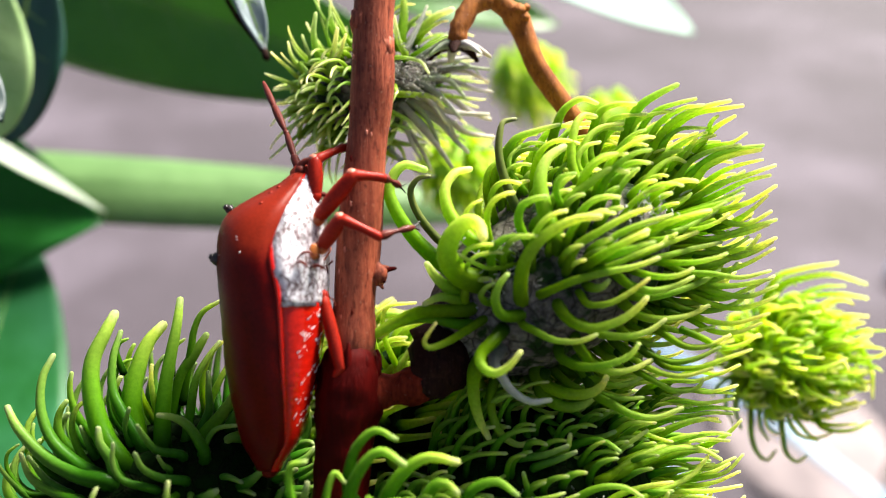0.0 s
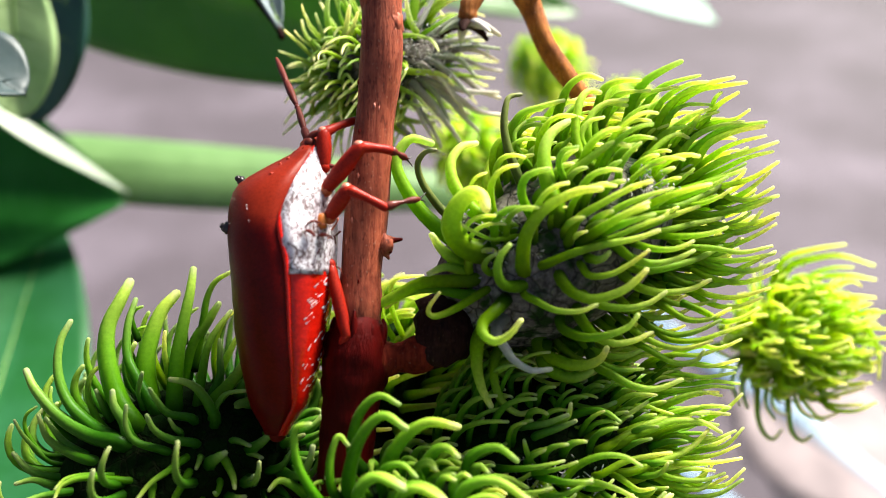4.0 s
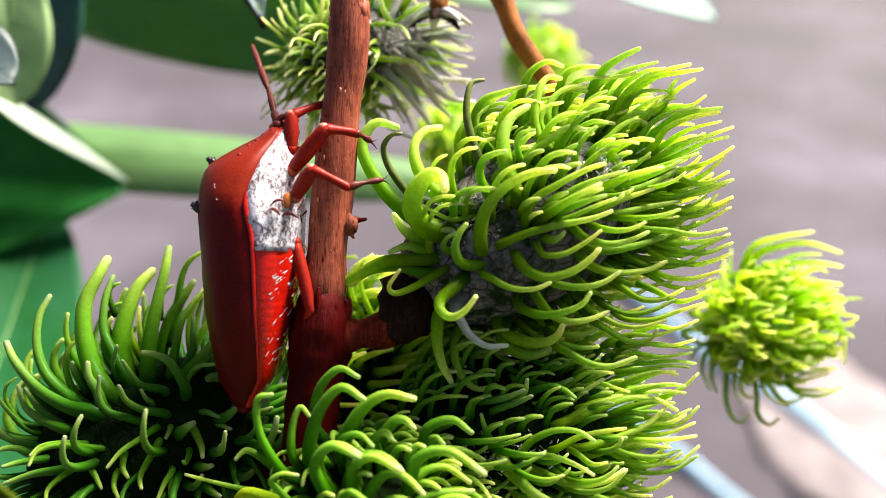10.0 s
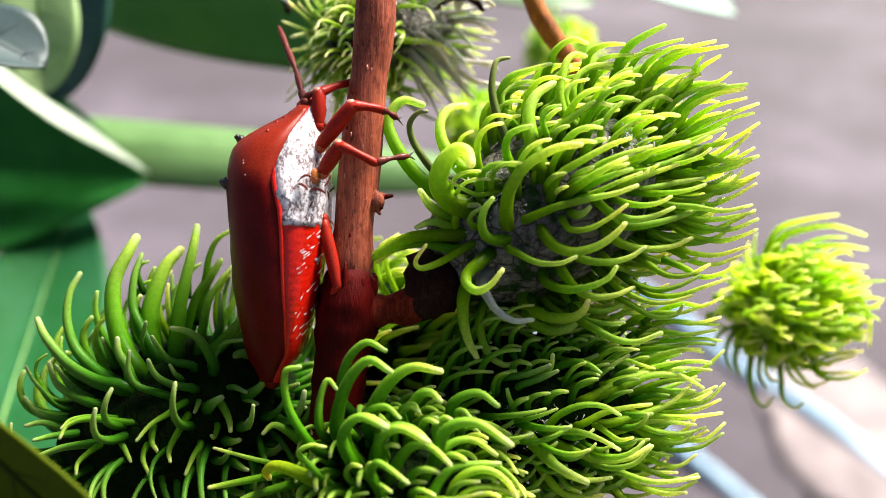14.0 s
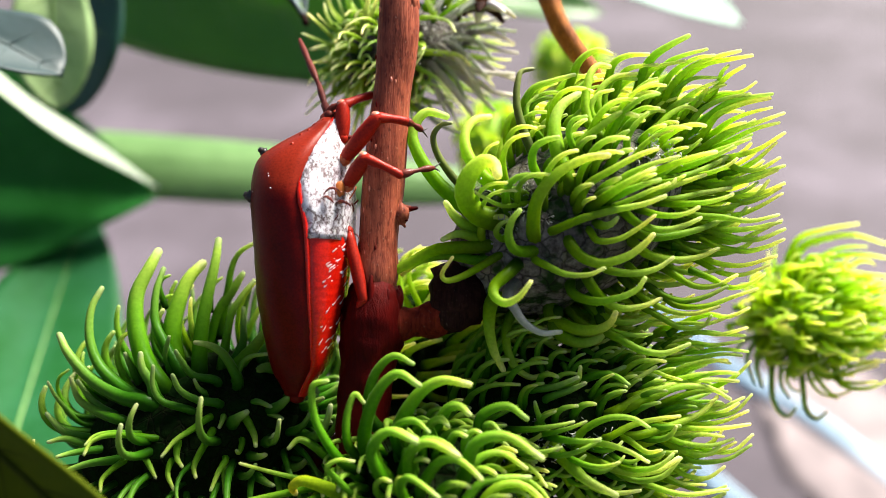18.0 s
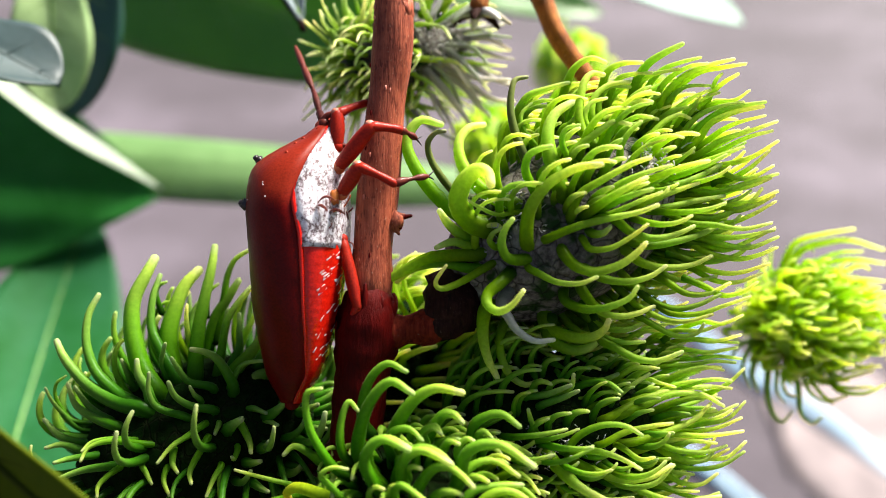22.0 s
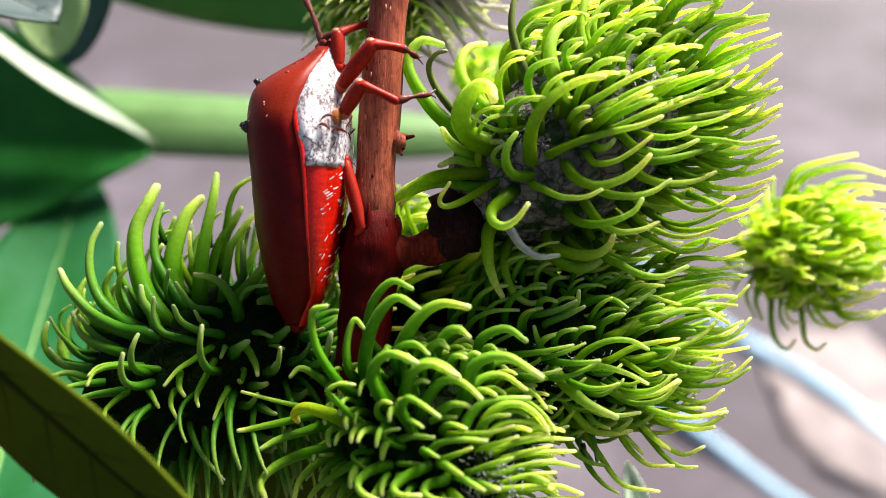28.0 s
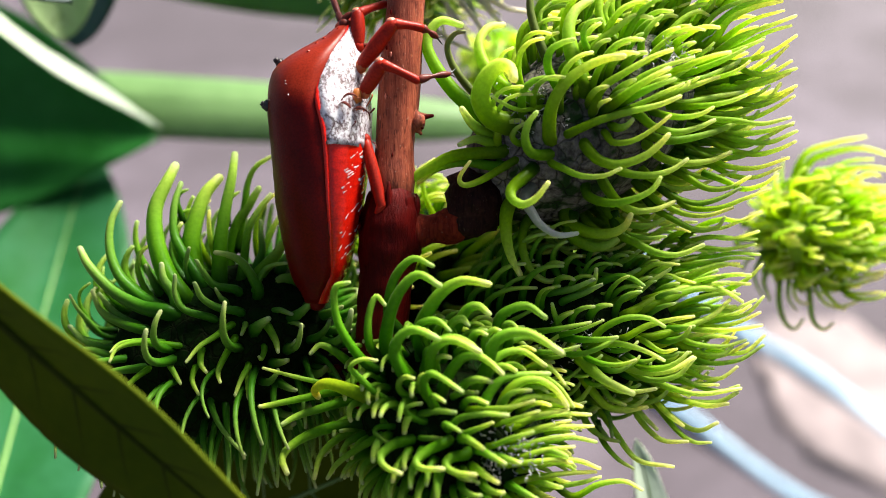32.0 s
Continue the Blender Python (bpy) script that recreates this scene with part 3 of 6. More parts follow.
hook(main_fruit, LIME, 0.028, 0.20, 0.05, 3.37, 0.38, 3.44, 0.42, 3.54, 0.49, 3.69, 0.63)
hook(main_fruit, GREEN, 0.025, 0.11, -0.03, 2.71, 0.48, 2.84, 0.56, 2.94, 0.65)
hook(main_fruit, GREEN, 0.036, -0.21, 0.17, 2.40, 0.31, 2.56, 0.26, 2.80, 0.30, 3.04, 0.40, 3.25, 0.51)
hook(main_fruit, GREEN, 0.032, -0.27, -0.23, 2.30, 0.05, 2.49, 0.12, 2.70, 0.20, 2.93, 0.28)
hook(main_fruit, GREEN, 0.033, -0.14, 0.18, 2.50, 0.03, 2.69, 0.07, 2.98, 0.14, 3.28, 0.20)
hook(main_fruit, LIME, 0.034, 0.29, 0.04, 2.91, 0.27, 3.18, 0.23, 3.49, 0.32, 3.76, 0.40)
hook(main_fruit, LIME, 0.034, 0.28, 0.05, 3.00, 0.22, 3.29, 0.12, 3.55, 0.14, 3.76, 0.23)
hook(main_fruit, GREEN, 0.034, 0.31, 0.09, 2.80, 0.11, 2.96, -0.00, 3.18, -0.02, 3.39, 0.06, 3.52, 0.13, 3.62, 0.26)
hook(main_fruit, LIME, 0.028, 0.27, 0.05, 3.05, -0.03, 3.31, -0.07, 3.52, -0.00, 3.74, 0.13)
hook(main_fruit, GREEN, 0.038, -0.33, -0.19, 2.11, -0.07, 2.27, -0.19, 2.49, -0.25, 2.71, -0.21, 2.89, -0.13)
hook(main_fruit, GREEN, 0.039, -0.20, 0.19, 2.25, -0.27, 2.46, -0.31, 2.74, -0.27, 3.04, -0.18, 3.26, -0.07)
hook(main_fruit, LIME, 0.031, 0.27, 0.15, 3.02, -0.19, 3.12, -0.18, 3.31, -0.12, 3.42, -0.00)
hook(main_fruit, GREEN, 0.033, 0.05, 0.06, 2.67, 0.02, 2.87, -0.08, 3.14, -0.10, 3.42, -0.14, 3.70, -0.08)
hook(main_fruit, LIME, 0.034, 0.28, 0.05, 2.94, -0.13, 3.18, -0.21, 3.44, -0.21, 3.72, -0.15)
hook(main_fruit, LIME, 0.034, 0.28, 0.03, 2.94, -0.17, 3.20, -0.27, 3.49, -0.32, 3.75, -0.22)
hook(main_fruit, GREEN, 0.041, -0.17, 0.20, 2.23, -0.35, 2.40, -0.47, 2.64, -0.52, 2.93, -0.49, 3.17, -0.39)
hook(main_fruit, GREEN, 0.034, 0.32, 0.11, 2.72, -0.30, 2.91, -0.43, 3.18, -0.45, 3.39, -0.39, 3.50, -0.29)
hook(main_fruit, LIME, 0.031, 0.28, 0.03, 2.94, -0.26, 3.12, -0.37, 3.39, -0.43, 3.59, -0.39, 3.74, -0.32)
hook(main_fruit, GREEN, 0.040, -0.25, -0.25, 1.83, -0.52, 2.01, -0.63, 2.25, -0.66, 2.46, -0.61, 2.61, -0.51)
hook(main_fruit, LIME, 0.031, 0.27, 0.04, 2.93, -0.43, 3.11, -0.54, 3.37, -0.57, 3.67, -0.48)
hook(main_fruit, GREEN, 0.033, 0.04, 0.22, 2.23, -0.57, 2.37, -0.69, 2.55, -0.76, 2.78, -0.75, 2.97, -0.67)
hook(main_fruit, GREEN, 0.033, 0.07, -0.09, 2.65, -0.64, 2.86, -0.77, 3.06, -0.77, 3.25, -0.67)
hook(main_fruit, GREEN, 0.040, -0.21, -0.55, 1.66, -0.84, 1.84, -0.92, 2.04, -0.90, 2.22, -0.82, 2.29, -0.71)
hook(main_fruit, GREEN, 0.041, -0.27, 0.05, 1.82, -0.75, 1.96, -0.91, 2.13, -0.99, 2.36, -0.97, 2.56, -0.89)
hook(main_fruit, GREEN, 0.036, 0.14, 0.05, 1.91, -1.01, 2.13, -1.12, 2.32, -1.12, 2.48, -1.04)
hook(main_fruit, GREEN, 0.033, 0.12, -0.09, 2.29, -0.80, 2.42, -0.91, 2.64, -1.02, 2.85, -1.04, 3.08, -0.97)
hook(main_fruit, GREEN, 0.030, 0.08, -0.09, 2.37, -0.97, 2.53, -1.07, 2.74, -1.18, 2.93, -1.16, 3.00, -1.06)
hook(main_fruit, GREEN, 0.055, 0.17, -0.16, 1.49, -1.07, 1.71, -1.19, 1.92, -1.20, 2.04, -1.13, 2.08, -1.03)
hook(main_fruit, GREEN, 0.056, 0.15, 0.10, 1.53, -1.20, 1.74, -1.33, 1.93, -1.30, 2.05, -1.18)
hook(main_fruit, GREEN, 0.041, 0.10, -0.09, 2.01, -1.20, 2.15, -1.29, 2.36, -1.40, 2.57, -1.42, 2.79, -1.33)
hook(main_fruit, GREEN, 0.030, 0.10, 0.01, 2.04, -1.18, 2.26, -1.25, 2.45, -1.24)
hook(main_fruit, DRY, 0.045, -0.24, -0.32, 1.05, -0.86, 1.12, -1.00, 1.20, -1.12, 1.36, -1.22, 1.54, -1.21)
hook(main_fruit, GREEN, 0.047, -0.38, -0.69, 1.03, -0.68, 0.92, -0.78, 0.92, -0.88, 1.02, -0.94, 1.14, -0.88, 1.24, -0.75)
hook(main_fruit, GREEN, 0.032, -0.29, -0.58, 1.30, -0.52, 1.41, -0.59, 1.57, -0.67, 1.77, -0.68, 1.92, -0.62)
hook(main_fruit, GREEN, 0.061, -0.02, 0.10, 0.90, -0.94, 0.88, -1.19, 0.93, -1.42, 1.02, -1.60)
hook(main_fruit, GREEN, 0.042, 0.18, 0.07, 1.07, -1.13, 1.05, -1.34, 1.13, -1.56, 1.29, -1.67, 1.45, -1.62)
hook(main_fruit, GREEN, 0.031, 0.23, 0.05, 3.18, 0.50, 3.34, 0.39, 3.52, 0.37, 3.72, 0.48)
hook(main_fruit, LIME, 0.031, 0.25, 0.06, 3.13, 0.34, 3.34, 0.27, 3.52, 0.29, 3.70, 0.36)
hook(main_fruit, LIME, 0.028, 0.23, 0.06, 3.24, 0.10, 3.39, 0.05, 3.57, 0.10, 3.73, 0.19)
hook(main_fruit, LIME, 0.028, 0.25, 0.05, 3.07, -0.29, 3.28, -0.34, 3.50, -0.25, 3.73, -0.13)
hook(main_fruit, GREEN, 0.031, 0.33, 0.17, 2.58, -0.46, 2.74, -0.60, 2.95, -0.65, 3.19, -0.60)
hook(main_fruit, LIME, 0.028, 0.25, 0.05, 2.96, -0.52, 3.17, -0.64, 3.37, -0.66, 3.60, -0.57)
hook(main_fruit, LIME, 0.027, -0.01, -0.17, 3.02, -0.70, 3.19, -0.79, 3.37, -0.75, 3.49, -0.66)
hook(main_fruit, GREEN, 0.033, 0.07, -0.08, 2.54, -0.85, 2.75, -0.92, 2.96, -0.88, 3.16, -0.78)
hook(main_fruit, LIME, 0.027, 0.02, -0.17, 2.69, -0.96, 2.95, -0.97, 3.18, -0.89, 3.42, -0.80)
hook(main_fruit, GREEN, 0.034, 0.25, 0.11, 2.82, 0.82, 2.93, 0.98, 3.00, 1.12, 3.04, 1.18)
hook(main_fruit, LIME, 0.031, 0.22, 0.08, 2.39, 1.19, 2.47, 1.35, 2.61, 1.42, 2.82, 1.45)
hook(main_fruit, LIME, 0.028, 0.25, 0.07, 2.79, 0.85, 2.90, 1.04, 3.08, 1.17, 3.21, 1.21)
hook(main_fruit, LIME, 0.028, 0.23, 0.02, 3.07, 0.72, 3.25, 0.85, 3.41, 0.92, 3.64, 0.97)


def combed(n, u, axis, across):
    """How spines leave the skin: those above the fruit's ridge stand up, those below it droop, those at its end point ahead."""
    up = min(max(0.5 + (n.dot(Vector(across)) + 0.08) * 2.2, 0.0), 1.0)
    return n * 0.35 + Vector(axis) * max(u, 0.0) * 0.8 + V(-0.05, -0.1, 0.75) * up + V(0.45, -0.15, -0.4) * (1 - up)


def curled(n, u, across):
    """Where their tips bend to: over to the lit side above the ridge, up again below it."""
    up = min(max(0.5 + (n.dot(Vector(across)) + 0.08) * 2.2, 0.0), 1.0)
    return V(0.95, -0.15, 0.12) * up + V(0.8, -0.2, 0.5) * (1 - up)


ACROSS = (-0.52, 0.0, 0.84)
hook(main_fruit, MOSS, 0.034, 0.38, 0.33, 0.92, -1.65, 0.97, -1.78, 1.16, -1.81)
# spines that face up and right turn lime: the lit side is painted in
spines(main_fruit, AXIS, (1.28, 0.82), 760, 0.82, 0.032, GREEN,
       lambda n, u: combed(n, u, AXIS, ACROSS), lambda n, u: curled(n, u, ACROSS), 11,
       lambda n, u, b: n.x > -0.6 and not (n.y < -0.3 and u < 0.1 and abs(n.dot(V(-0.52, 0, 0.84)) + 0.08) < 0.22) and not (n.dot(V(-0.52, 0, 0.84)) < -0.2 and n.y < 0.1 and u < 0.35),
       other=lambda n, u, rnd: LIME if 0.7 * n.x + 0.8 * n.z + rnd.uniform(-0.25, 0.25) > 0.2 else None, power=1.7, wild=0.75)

spines(main_fruit, AXIS, (1.28, 0.82), 300, 0.36, 0.034, GREEN, lambda n, u: combed(n, u, AXIS, ACROSS), lambda n, u: curled(n, u, ACROSS), 25,
       lambda n, u, b: n.y < 0.1 and u > -0.05 and n.dot(V(-0.52, 0, 0.84)) > -0.3, power=1.5, free=True)

# the fruit below it
AXIS_LOW = (0.95, -0.05, 0.02)
low_fruit = fruit("rambutan", (1.55, 0.72, -2.15), AXIS_LOW, (1.1, 0.76), SKIN_SHADE, "unripe green rambutan with long swept spines below the large one")
hook(low_fruit, MOSS, 0.039, 0.41, 0.08, 1.53, -1.46, 1.67, -1.54, 1.86, -1.62, 2.05, -1.63, 2.20, -1.56)
hook(low_fruit, MOSS, 0.038, 0.12, -0.09, 1.79, -1.70, 1.98, -1.63, 2.11, -1.65, 2.21, -1.72)
hook(low_fruit, MOSS, 0.025, 0.25, 0.02, 1.62, -1.55, 1.71, -1.75, 1.85, -1.80, 1.96, -1.70)
hook(low_fruit, GREEN, 0.026, 0.37, 0.34, 2.27, -1.67, 2.52, -1.63, 2.66, -1.67, 2.81, -1.71)
hook(low_fruit, GREEN, 0.035, -0.03, -0.21, 1.66, -2.29, 1.81, -2.13, 2.02, -2.03, 2.23, -2.03, 2.38, -2.11)
hook(low_fruit, GREEN, 0.032, -0.02, -0.16, 1.69, -2.31, 1.94, -2.28, 2.18, -2.34, 2.38, -2.44)
hook(low_fruit, GREEN, 0.030, 0.02, 0.04, 2.01, -2.24, 2.25, -2.12, 2.50, -2.06, 2.72, -2.03)
hook(low_fruit, GREEN, 0.037, 0.13, 0.50, 2.27, -2.24, 2.62, -2.17, 2.98, -2.05, 3.20, -1.89)
hook(low_fruit, GREEN, 0.037, 0.10, 0.47, 2.18, -1.98, 2.50, -1.86, 2.79, -1.77, 3.09, -1.79, 3.32, -1.91)
hook(low_fruit, GREEN, 0.037, 0.05, 0.46, 2.06, -2.00, 2.38, -1.86, 2.69, -1.76, 3.01, -1.75)
hook(low_fruit, LIME, 0.032, 0.62, 0.46, 2.79, -1.79, 2.96, -1.74, 3.18, -1.72, 3.40, -1.73)
hook(low_fruit, GREEN, 0.041, 0.00, 0.11, 1.73, -2.38, 1.98, -2.50, 2.26, -2.58, 2.53, -2.55, 2.72, -2.44)
hook(low_fruit, LIME, 0.031, 0.55, 0.38, 2.55, -2.54, 2.71, -2.59, 2.88, -2.68, 3.07, -2.69, 3.23, -2.57)
hook(low_fruit, LIME, 0.032, 0.59, 0.37, 2.64, -2.27, 2.89, -2.36, 3.11, -2.43, 3.33, -2.42, 3.51, -2.25)
hook(low_fruit, LIME, 0.031, 0.33, 0.39, 2.52, -2.13, 2.63, -2.16, 2.92, -2.19, 3.20, -2.19, 3.49, -2.15)
hook(low_fruit, LIME, 0.031, 0.26, 0.41, 2.45, -2.18, 2.62, -2.25, 2.80, -2.33, 3.09, -2.36, 3.33, -2.30)
hook(low_fruit, LIME, 0.029, 0.60, 0.42, 2.73, -2.11, 2.90, -2.13, 3.18, -2.09, 3.37, -2.03, 3.52, -1.86)
hook(low_fruit, LIME, 0.029, 0.67, 0.46, 2.57, -1.57, 2.74, -1.53, 3.02, -1.50, 3.24, -1.46, 3.44, -1.47)
hook(low_fruit, LIME, 0.029, 0.65, 0.49, 2.62, -1.80, 2.73, -1.68, 2.90, -1.59, 3.13, -1.52, 3.33, -1.55)
hook(low_fruit, LIME, 0.029, 0.56, 0.44, 3.13, -1.81, 3.27, -1.75, 3.40, -1.66, 3.52, -1.53)
hook(low_fruit, GREEN, 0.028, 0.22, 0.30, 2.11, -1.70, 2.34, -1.53, 2.51, -1.51, 2.64, -1.52)
hook(low_fruit, GREEN, 0.030, 0.10, -0.07, 2.21, -2.26, 2.39, -2.37, 2.52, -2.34)
hook(low_fruit, GREEN, 0.060, -0.01, -0.12, 1.51, -2.34, 1.70, -2.54, 1.83, -2.64, 2.08, -2.76)
hook(low_fruit, LIME, 0.031, 0.57, 0.36, 2.61, -2.40, 2.77, -2.47, 2.99, -2.54, 3.27, -2.50, 3.49, -2.35)
hook(low_fruit, LIME, 0.029, 0.54, 0.38, 2.49, -2.59, 2.65, -2.67, 2.82, -2.75, 3.04, -2.75)
hook(low_fruit, LIME, 0.028, 0.51, 0.33, 2.54, -2.70, 2.71, -2.73, 2.93, -2.80, 3.09, -2.81, 3.23, -2.75)
hook(low_fruit, LIME, 0.026, 0.62, 0.45, 2.85, -1.28, 3.08, -1.24, 3.29, -1.26, 3.47, -1.27)
hook(low_fruit, LIME, 0.026, 0.64, 0.52, 2.74, -1.51, 2.91, -1.44, 3.07, -1.38, 3.23, -1.40)
hook(low_fruit, LIME, 0.029, 0.62, 0.44, 2.68, -2.00, 2.90, -1.95, 3.17, -2.01, 3.45, -1.89)
hook(low_fruit, LIME, 0.029, 0.58, 0.41, 2.79, -2.14, 3.01, -2.17, 3.25, -2.13, 3.48, -2.02)
hook(low_fruit, GREEN, 0.034, 0.17, 0.41, 2.10, -2.52, 2.34, -2.68, 2.54, -2.77, 2.75, -2.87)
hook(low_fruit, GREEN, 0.033, 0.06, 0.10, 1.95, -1.88, 2.15, -1.80, 2.32, -1.68, 2.51, -1.56)
hook(low_fruit, LIME, 0.029, 0.54, 0.40, 2.69, -2.45, 2.94, -2.48, 3.16, -2.44, 3.35, -2.33)
hook(low_fruit, MOSS, 0.036, 0.08, -0.10, 1.49, -1.75, 1.62, -1.76, 1.73, -1.68, 1.75, -1.55)
hook(low_fruit, MOSS, 0.034, 0.28, 0.07, 1.38, -1.54, 1.44, -1.70, 1.57, -1.78, 1.71, -1.74)
hook(low_fruit, GREEN, 0.029, 0.43, 0.44, 2.56, -2.29, 2.79, -2.29, 3.02, -2.26, 3.24, -2.28)
hook(low_fruit, LIME, 0.029, 0.65, 0.47, 2.68, -1.21, 2.91, -1.15, 3.13, -1.15, 3.38, -1.05)
hook(low_fruit, LIME, 0.029, 0.64, 0.44, 2.77, -1.30, 3.02, -1.24, 3.24, -1.26, 3.49, -1.19)
hook(low_fruit, LIME, 0.029, 0.64, 0.46, 2.74, -1.39, 2.96, -1.35, 3.18, -1.37, 3.46, -1.32)
hook(low_fruit, LIME, 0.029, 0.63, 0.45, 2.80, -1.46, 3.05, -1.44, 3.27, -1.41, 3.50, -1.43)
hook(low_fruit, GREEN, 0.029, 0.66, 0.55, 2.63, -1.27, 2.80, -1.28, 2.96, -1.34, 3.11, -1.44)
hook(low_fruit, LIME, 0.029, 0.61, 0.42, 2.91, -1.14, 3.13, -1.06, 3.32, -1.08, 3.51, -0.99)
hook(low_fruit, GREEN, 0.029, 0.70, 0.58, 2.34, -1.37, 2.57, -1.32, 2.77, -1.34, 2.96, -1.28)
hook(low_fruit, GREEN, 0.032, 0.72, 0.59, 2.22, -1.52, 2.45, -1.45, 2.68, -1.48, 2.91, -1.44)
hook(low_fruit, MOSS, 0.034, 0.51, 0.31, 1.85, -1.44, 1.99, -1.50, 2.13, -1.46, 2.26, -1.36)
hook(low_fruit, MOSS, 0.035, 0.77, 0.54, 1.52, -1.38, 1.66, -1.49, 1.83, -1.50, 2.00, -1.40)
hook(low_fruit, GREEN, 0.036, 0.03, -0.03, 1.64, -2.47, 1.87, -2.70, 2.08, -2.76, 2.32, -2.73)
hook(low_fruit, GREEN, 0.039, 0.10, 0.17, 1.60, -2.59, 1.83, -2.89, 2.05, -2.96, 2.27, -2.94)
hook(low_fruit, GREEN, 0.034, 0.13, 0.15, 2.03, -2.52, 2.28, -2.66, 2.56, -2.63, 2.75, -2.45)
hook(low_fruit, GREEN, 0.037, 0.26, 0.31, 2.16, -2.59, 2.47, -2.74, 2.82, -2.83, 3.24, -2.78)
hook(low_fruit, GREEN, 0.038, 0.55, 0.31, 2.28, -2.77, 2.63, -2.91, 3.01, -2.93, 3.21, -2.82)
hook(low_fruit, GREEN, 0.035, 0.53, 0.29, 2.34, -2.82, 2.57, -3.08, 2.81, -3.21, 3.00, -3.12)
hook(low_fruit, GREEN, 0.035, 0.56, 0.30, 2.17, -2.77, 2.22, -3.06, 2.44, -3.30, 2.70, -3.31)
hook(low_fruit, GREEN, 0.029, 0.49, 0.25, 2.39, -2.93, 2.62, -3.22, 2.77, -3.32, 2.92, -3.31)
hook(low_fruit, GREEN, 0.035, 0.57, 0.25, 1.80, -2.93, 1.99, -3.23, 2.20, -3.50, 2.54, -3.55)
hook(low_fruit, GREEN, 0.034, 0.22, 0.42, 1.56, -2.72, 1.68, -3.11, 1.86, -3.27, 2.05, -3.33)
hook(low_fruit, GREEN, 0.029, 0.45, 0.32, 1.87, -3.33, 2.01, -3.50, 2.15, -3.58)
hook(low_fruit, LIME, 0.034, 0.53, 0.38, 2.11, -2.88, 2.26, -3.05, 2.41, -3.20)
hook(low_fruit, PALE_LIME, 0.034, 0.51, 0.34, 2.33, -2.84, 2.52, -3.04, 2.67, -3.16)
hook(low_fruit, PALE_LIME, 0.037, 0.51, 0.30, 2.46, -2.77, 2.66, -2.90, 2.91, -2.96, 3.11, -2.93)
hook(low_fruit, PALE_LIME, 0.034, 0.56, 0.45, 1.66, -2.96, 1.70, -3.12, 1.83, -3.25)
hook(low_fruit, MOSS, 0.030, -0.02, -0.15, 1.37, -2.09, 1.42, -2.00, 1.59, -1.94)
hook(low_fruit, SHADED, 0.038, 0.08, -0.13, 1.30, -1.79, 1.50, -1.75, 1.72, -1.65)
hook(low_fruit, LIME, 0.034, 0.20, 0.46, 2.28, -1.87, 2.51, -1.80, 2.79, -1.73, 3.19, -1.71)
hook(low_fruit, LIME, 0.034, 0.24, 0.47, 2.39, -2.33, 2.68, -2.26, 3.02, -2.22)
hook(low_fruit, PALE_LIME, 0.034, 0.35, 0.40, 2.52, -2.26, 2.78, -2.40, 3.05, -2.45, 3.19, -2.37)
hook(low_fruit, PALE_LIME, 0.031, 0.52, 0.42, 2.71, -2.50, 2.80, -2.57, 3.00, -2.59)
hook(low_fruit, MOSS, 0.036, 0.21, 0.07, 1.81, -2.69, 1.90, -2.84, 2.04, -2.90)
hook(low_fruit, SHADED, 0.037, 0.55, 0.43, 1.87, -2.94, 1.94, -3.10, 1.96, -3.28)
hook(low_fruit, SHADED, 0.037, 0.54, 0.43, 1.75, -2.99, 1.81, -3.15, 1.91, -3.28)
hook(low_fruit, SHADED, 0.035, 0.02, -0.16, 1.43, -1.87, 1.64, -1.78, 1.79, -1.70)
hook(low_fruit, MOSS, 0.030, -0.03, -0.15, 1.40, -2.13, 1.34, -1.99, 1.31, -1.88)
# lime at the right, green, then darker at the left: sunlight painted in
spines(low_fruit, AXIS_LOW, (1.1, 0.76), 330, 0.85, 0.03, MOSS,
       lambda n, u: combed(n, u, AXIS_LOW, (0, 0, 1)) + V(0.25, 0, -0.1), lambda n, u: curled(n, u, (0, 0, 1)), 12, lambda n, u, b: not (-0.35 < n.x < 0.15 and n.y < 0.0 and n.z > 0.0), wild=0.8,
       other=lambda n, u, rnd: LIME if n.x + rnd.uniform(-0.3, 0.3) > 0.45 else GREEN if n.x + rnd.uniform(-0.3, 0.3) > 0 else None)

spines(low_fruit, AXIS_LOW, (1.1, 0.76), 240, 0.4, 0.03, MOSS, lambda n, u: combed(n, u, AXIS_LOW, (0, 0, 1)), lambda n, u: curled(n, u, (0, 0, 1)), 26,
       lambda n, u, b: n.y < 0.1 and n.x + 0.3 * n.z > -0.3, power=1.5, free=True)

# the fruit in front, low down
AXIS_FRONT = (0.72, -0.45, -0.5)
front_fruit = fruit("rambutan", (0.32, 0.0, -3.0), AXIS_FRONT, (0.98, 0.82), SKIN_SHADE, "unripe green rambutan with thick blunt curled spines, lowest of the bunch")
hook(front_fruit, MOSS, 0.029, -0.64, -0.75, -0.15, -2.78, -0.34, -2.67, -0.53, -2.49, -0.59, -2.41, -0.48, -2.34, -0.34, -2.35)
hook(front_fruit, GOLD, 0.059, -0.40, -0.09, -0.40, -2.76, -0.65, -2.67, -0.88, -2.62, -1.00, -2.69, -0.98, -2.77)
hook(front_fruit, MOSS, 0.026, 0.02, -0.19, -0.75, -2.69, -1.13, -2.59, -1.50, -2.47)
hook(front_fruit, MOSS, 0.047, -0.00, -0.24, -0.68, -2.82, -0.91, -2.87, -1.17, -2.94, -1.31, -3.01)
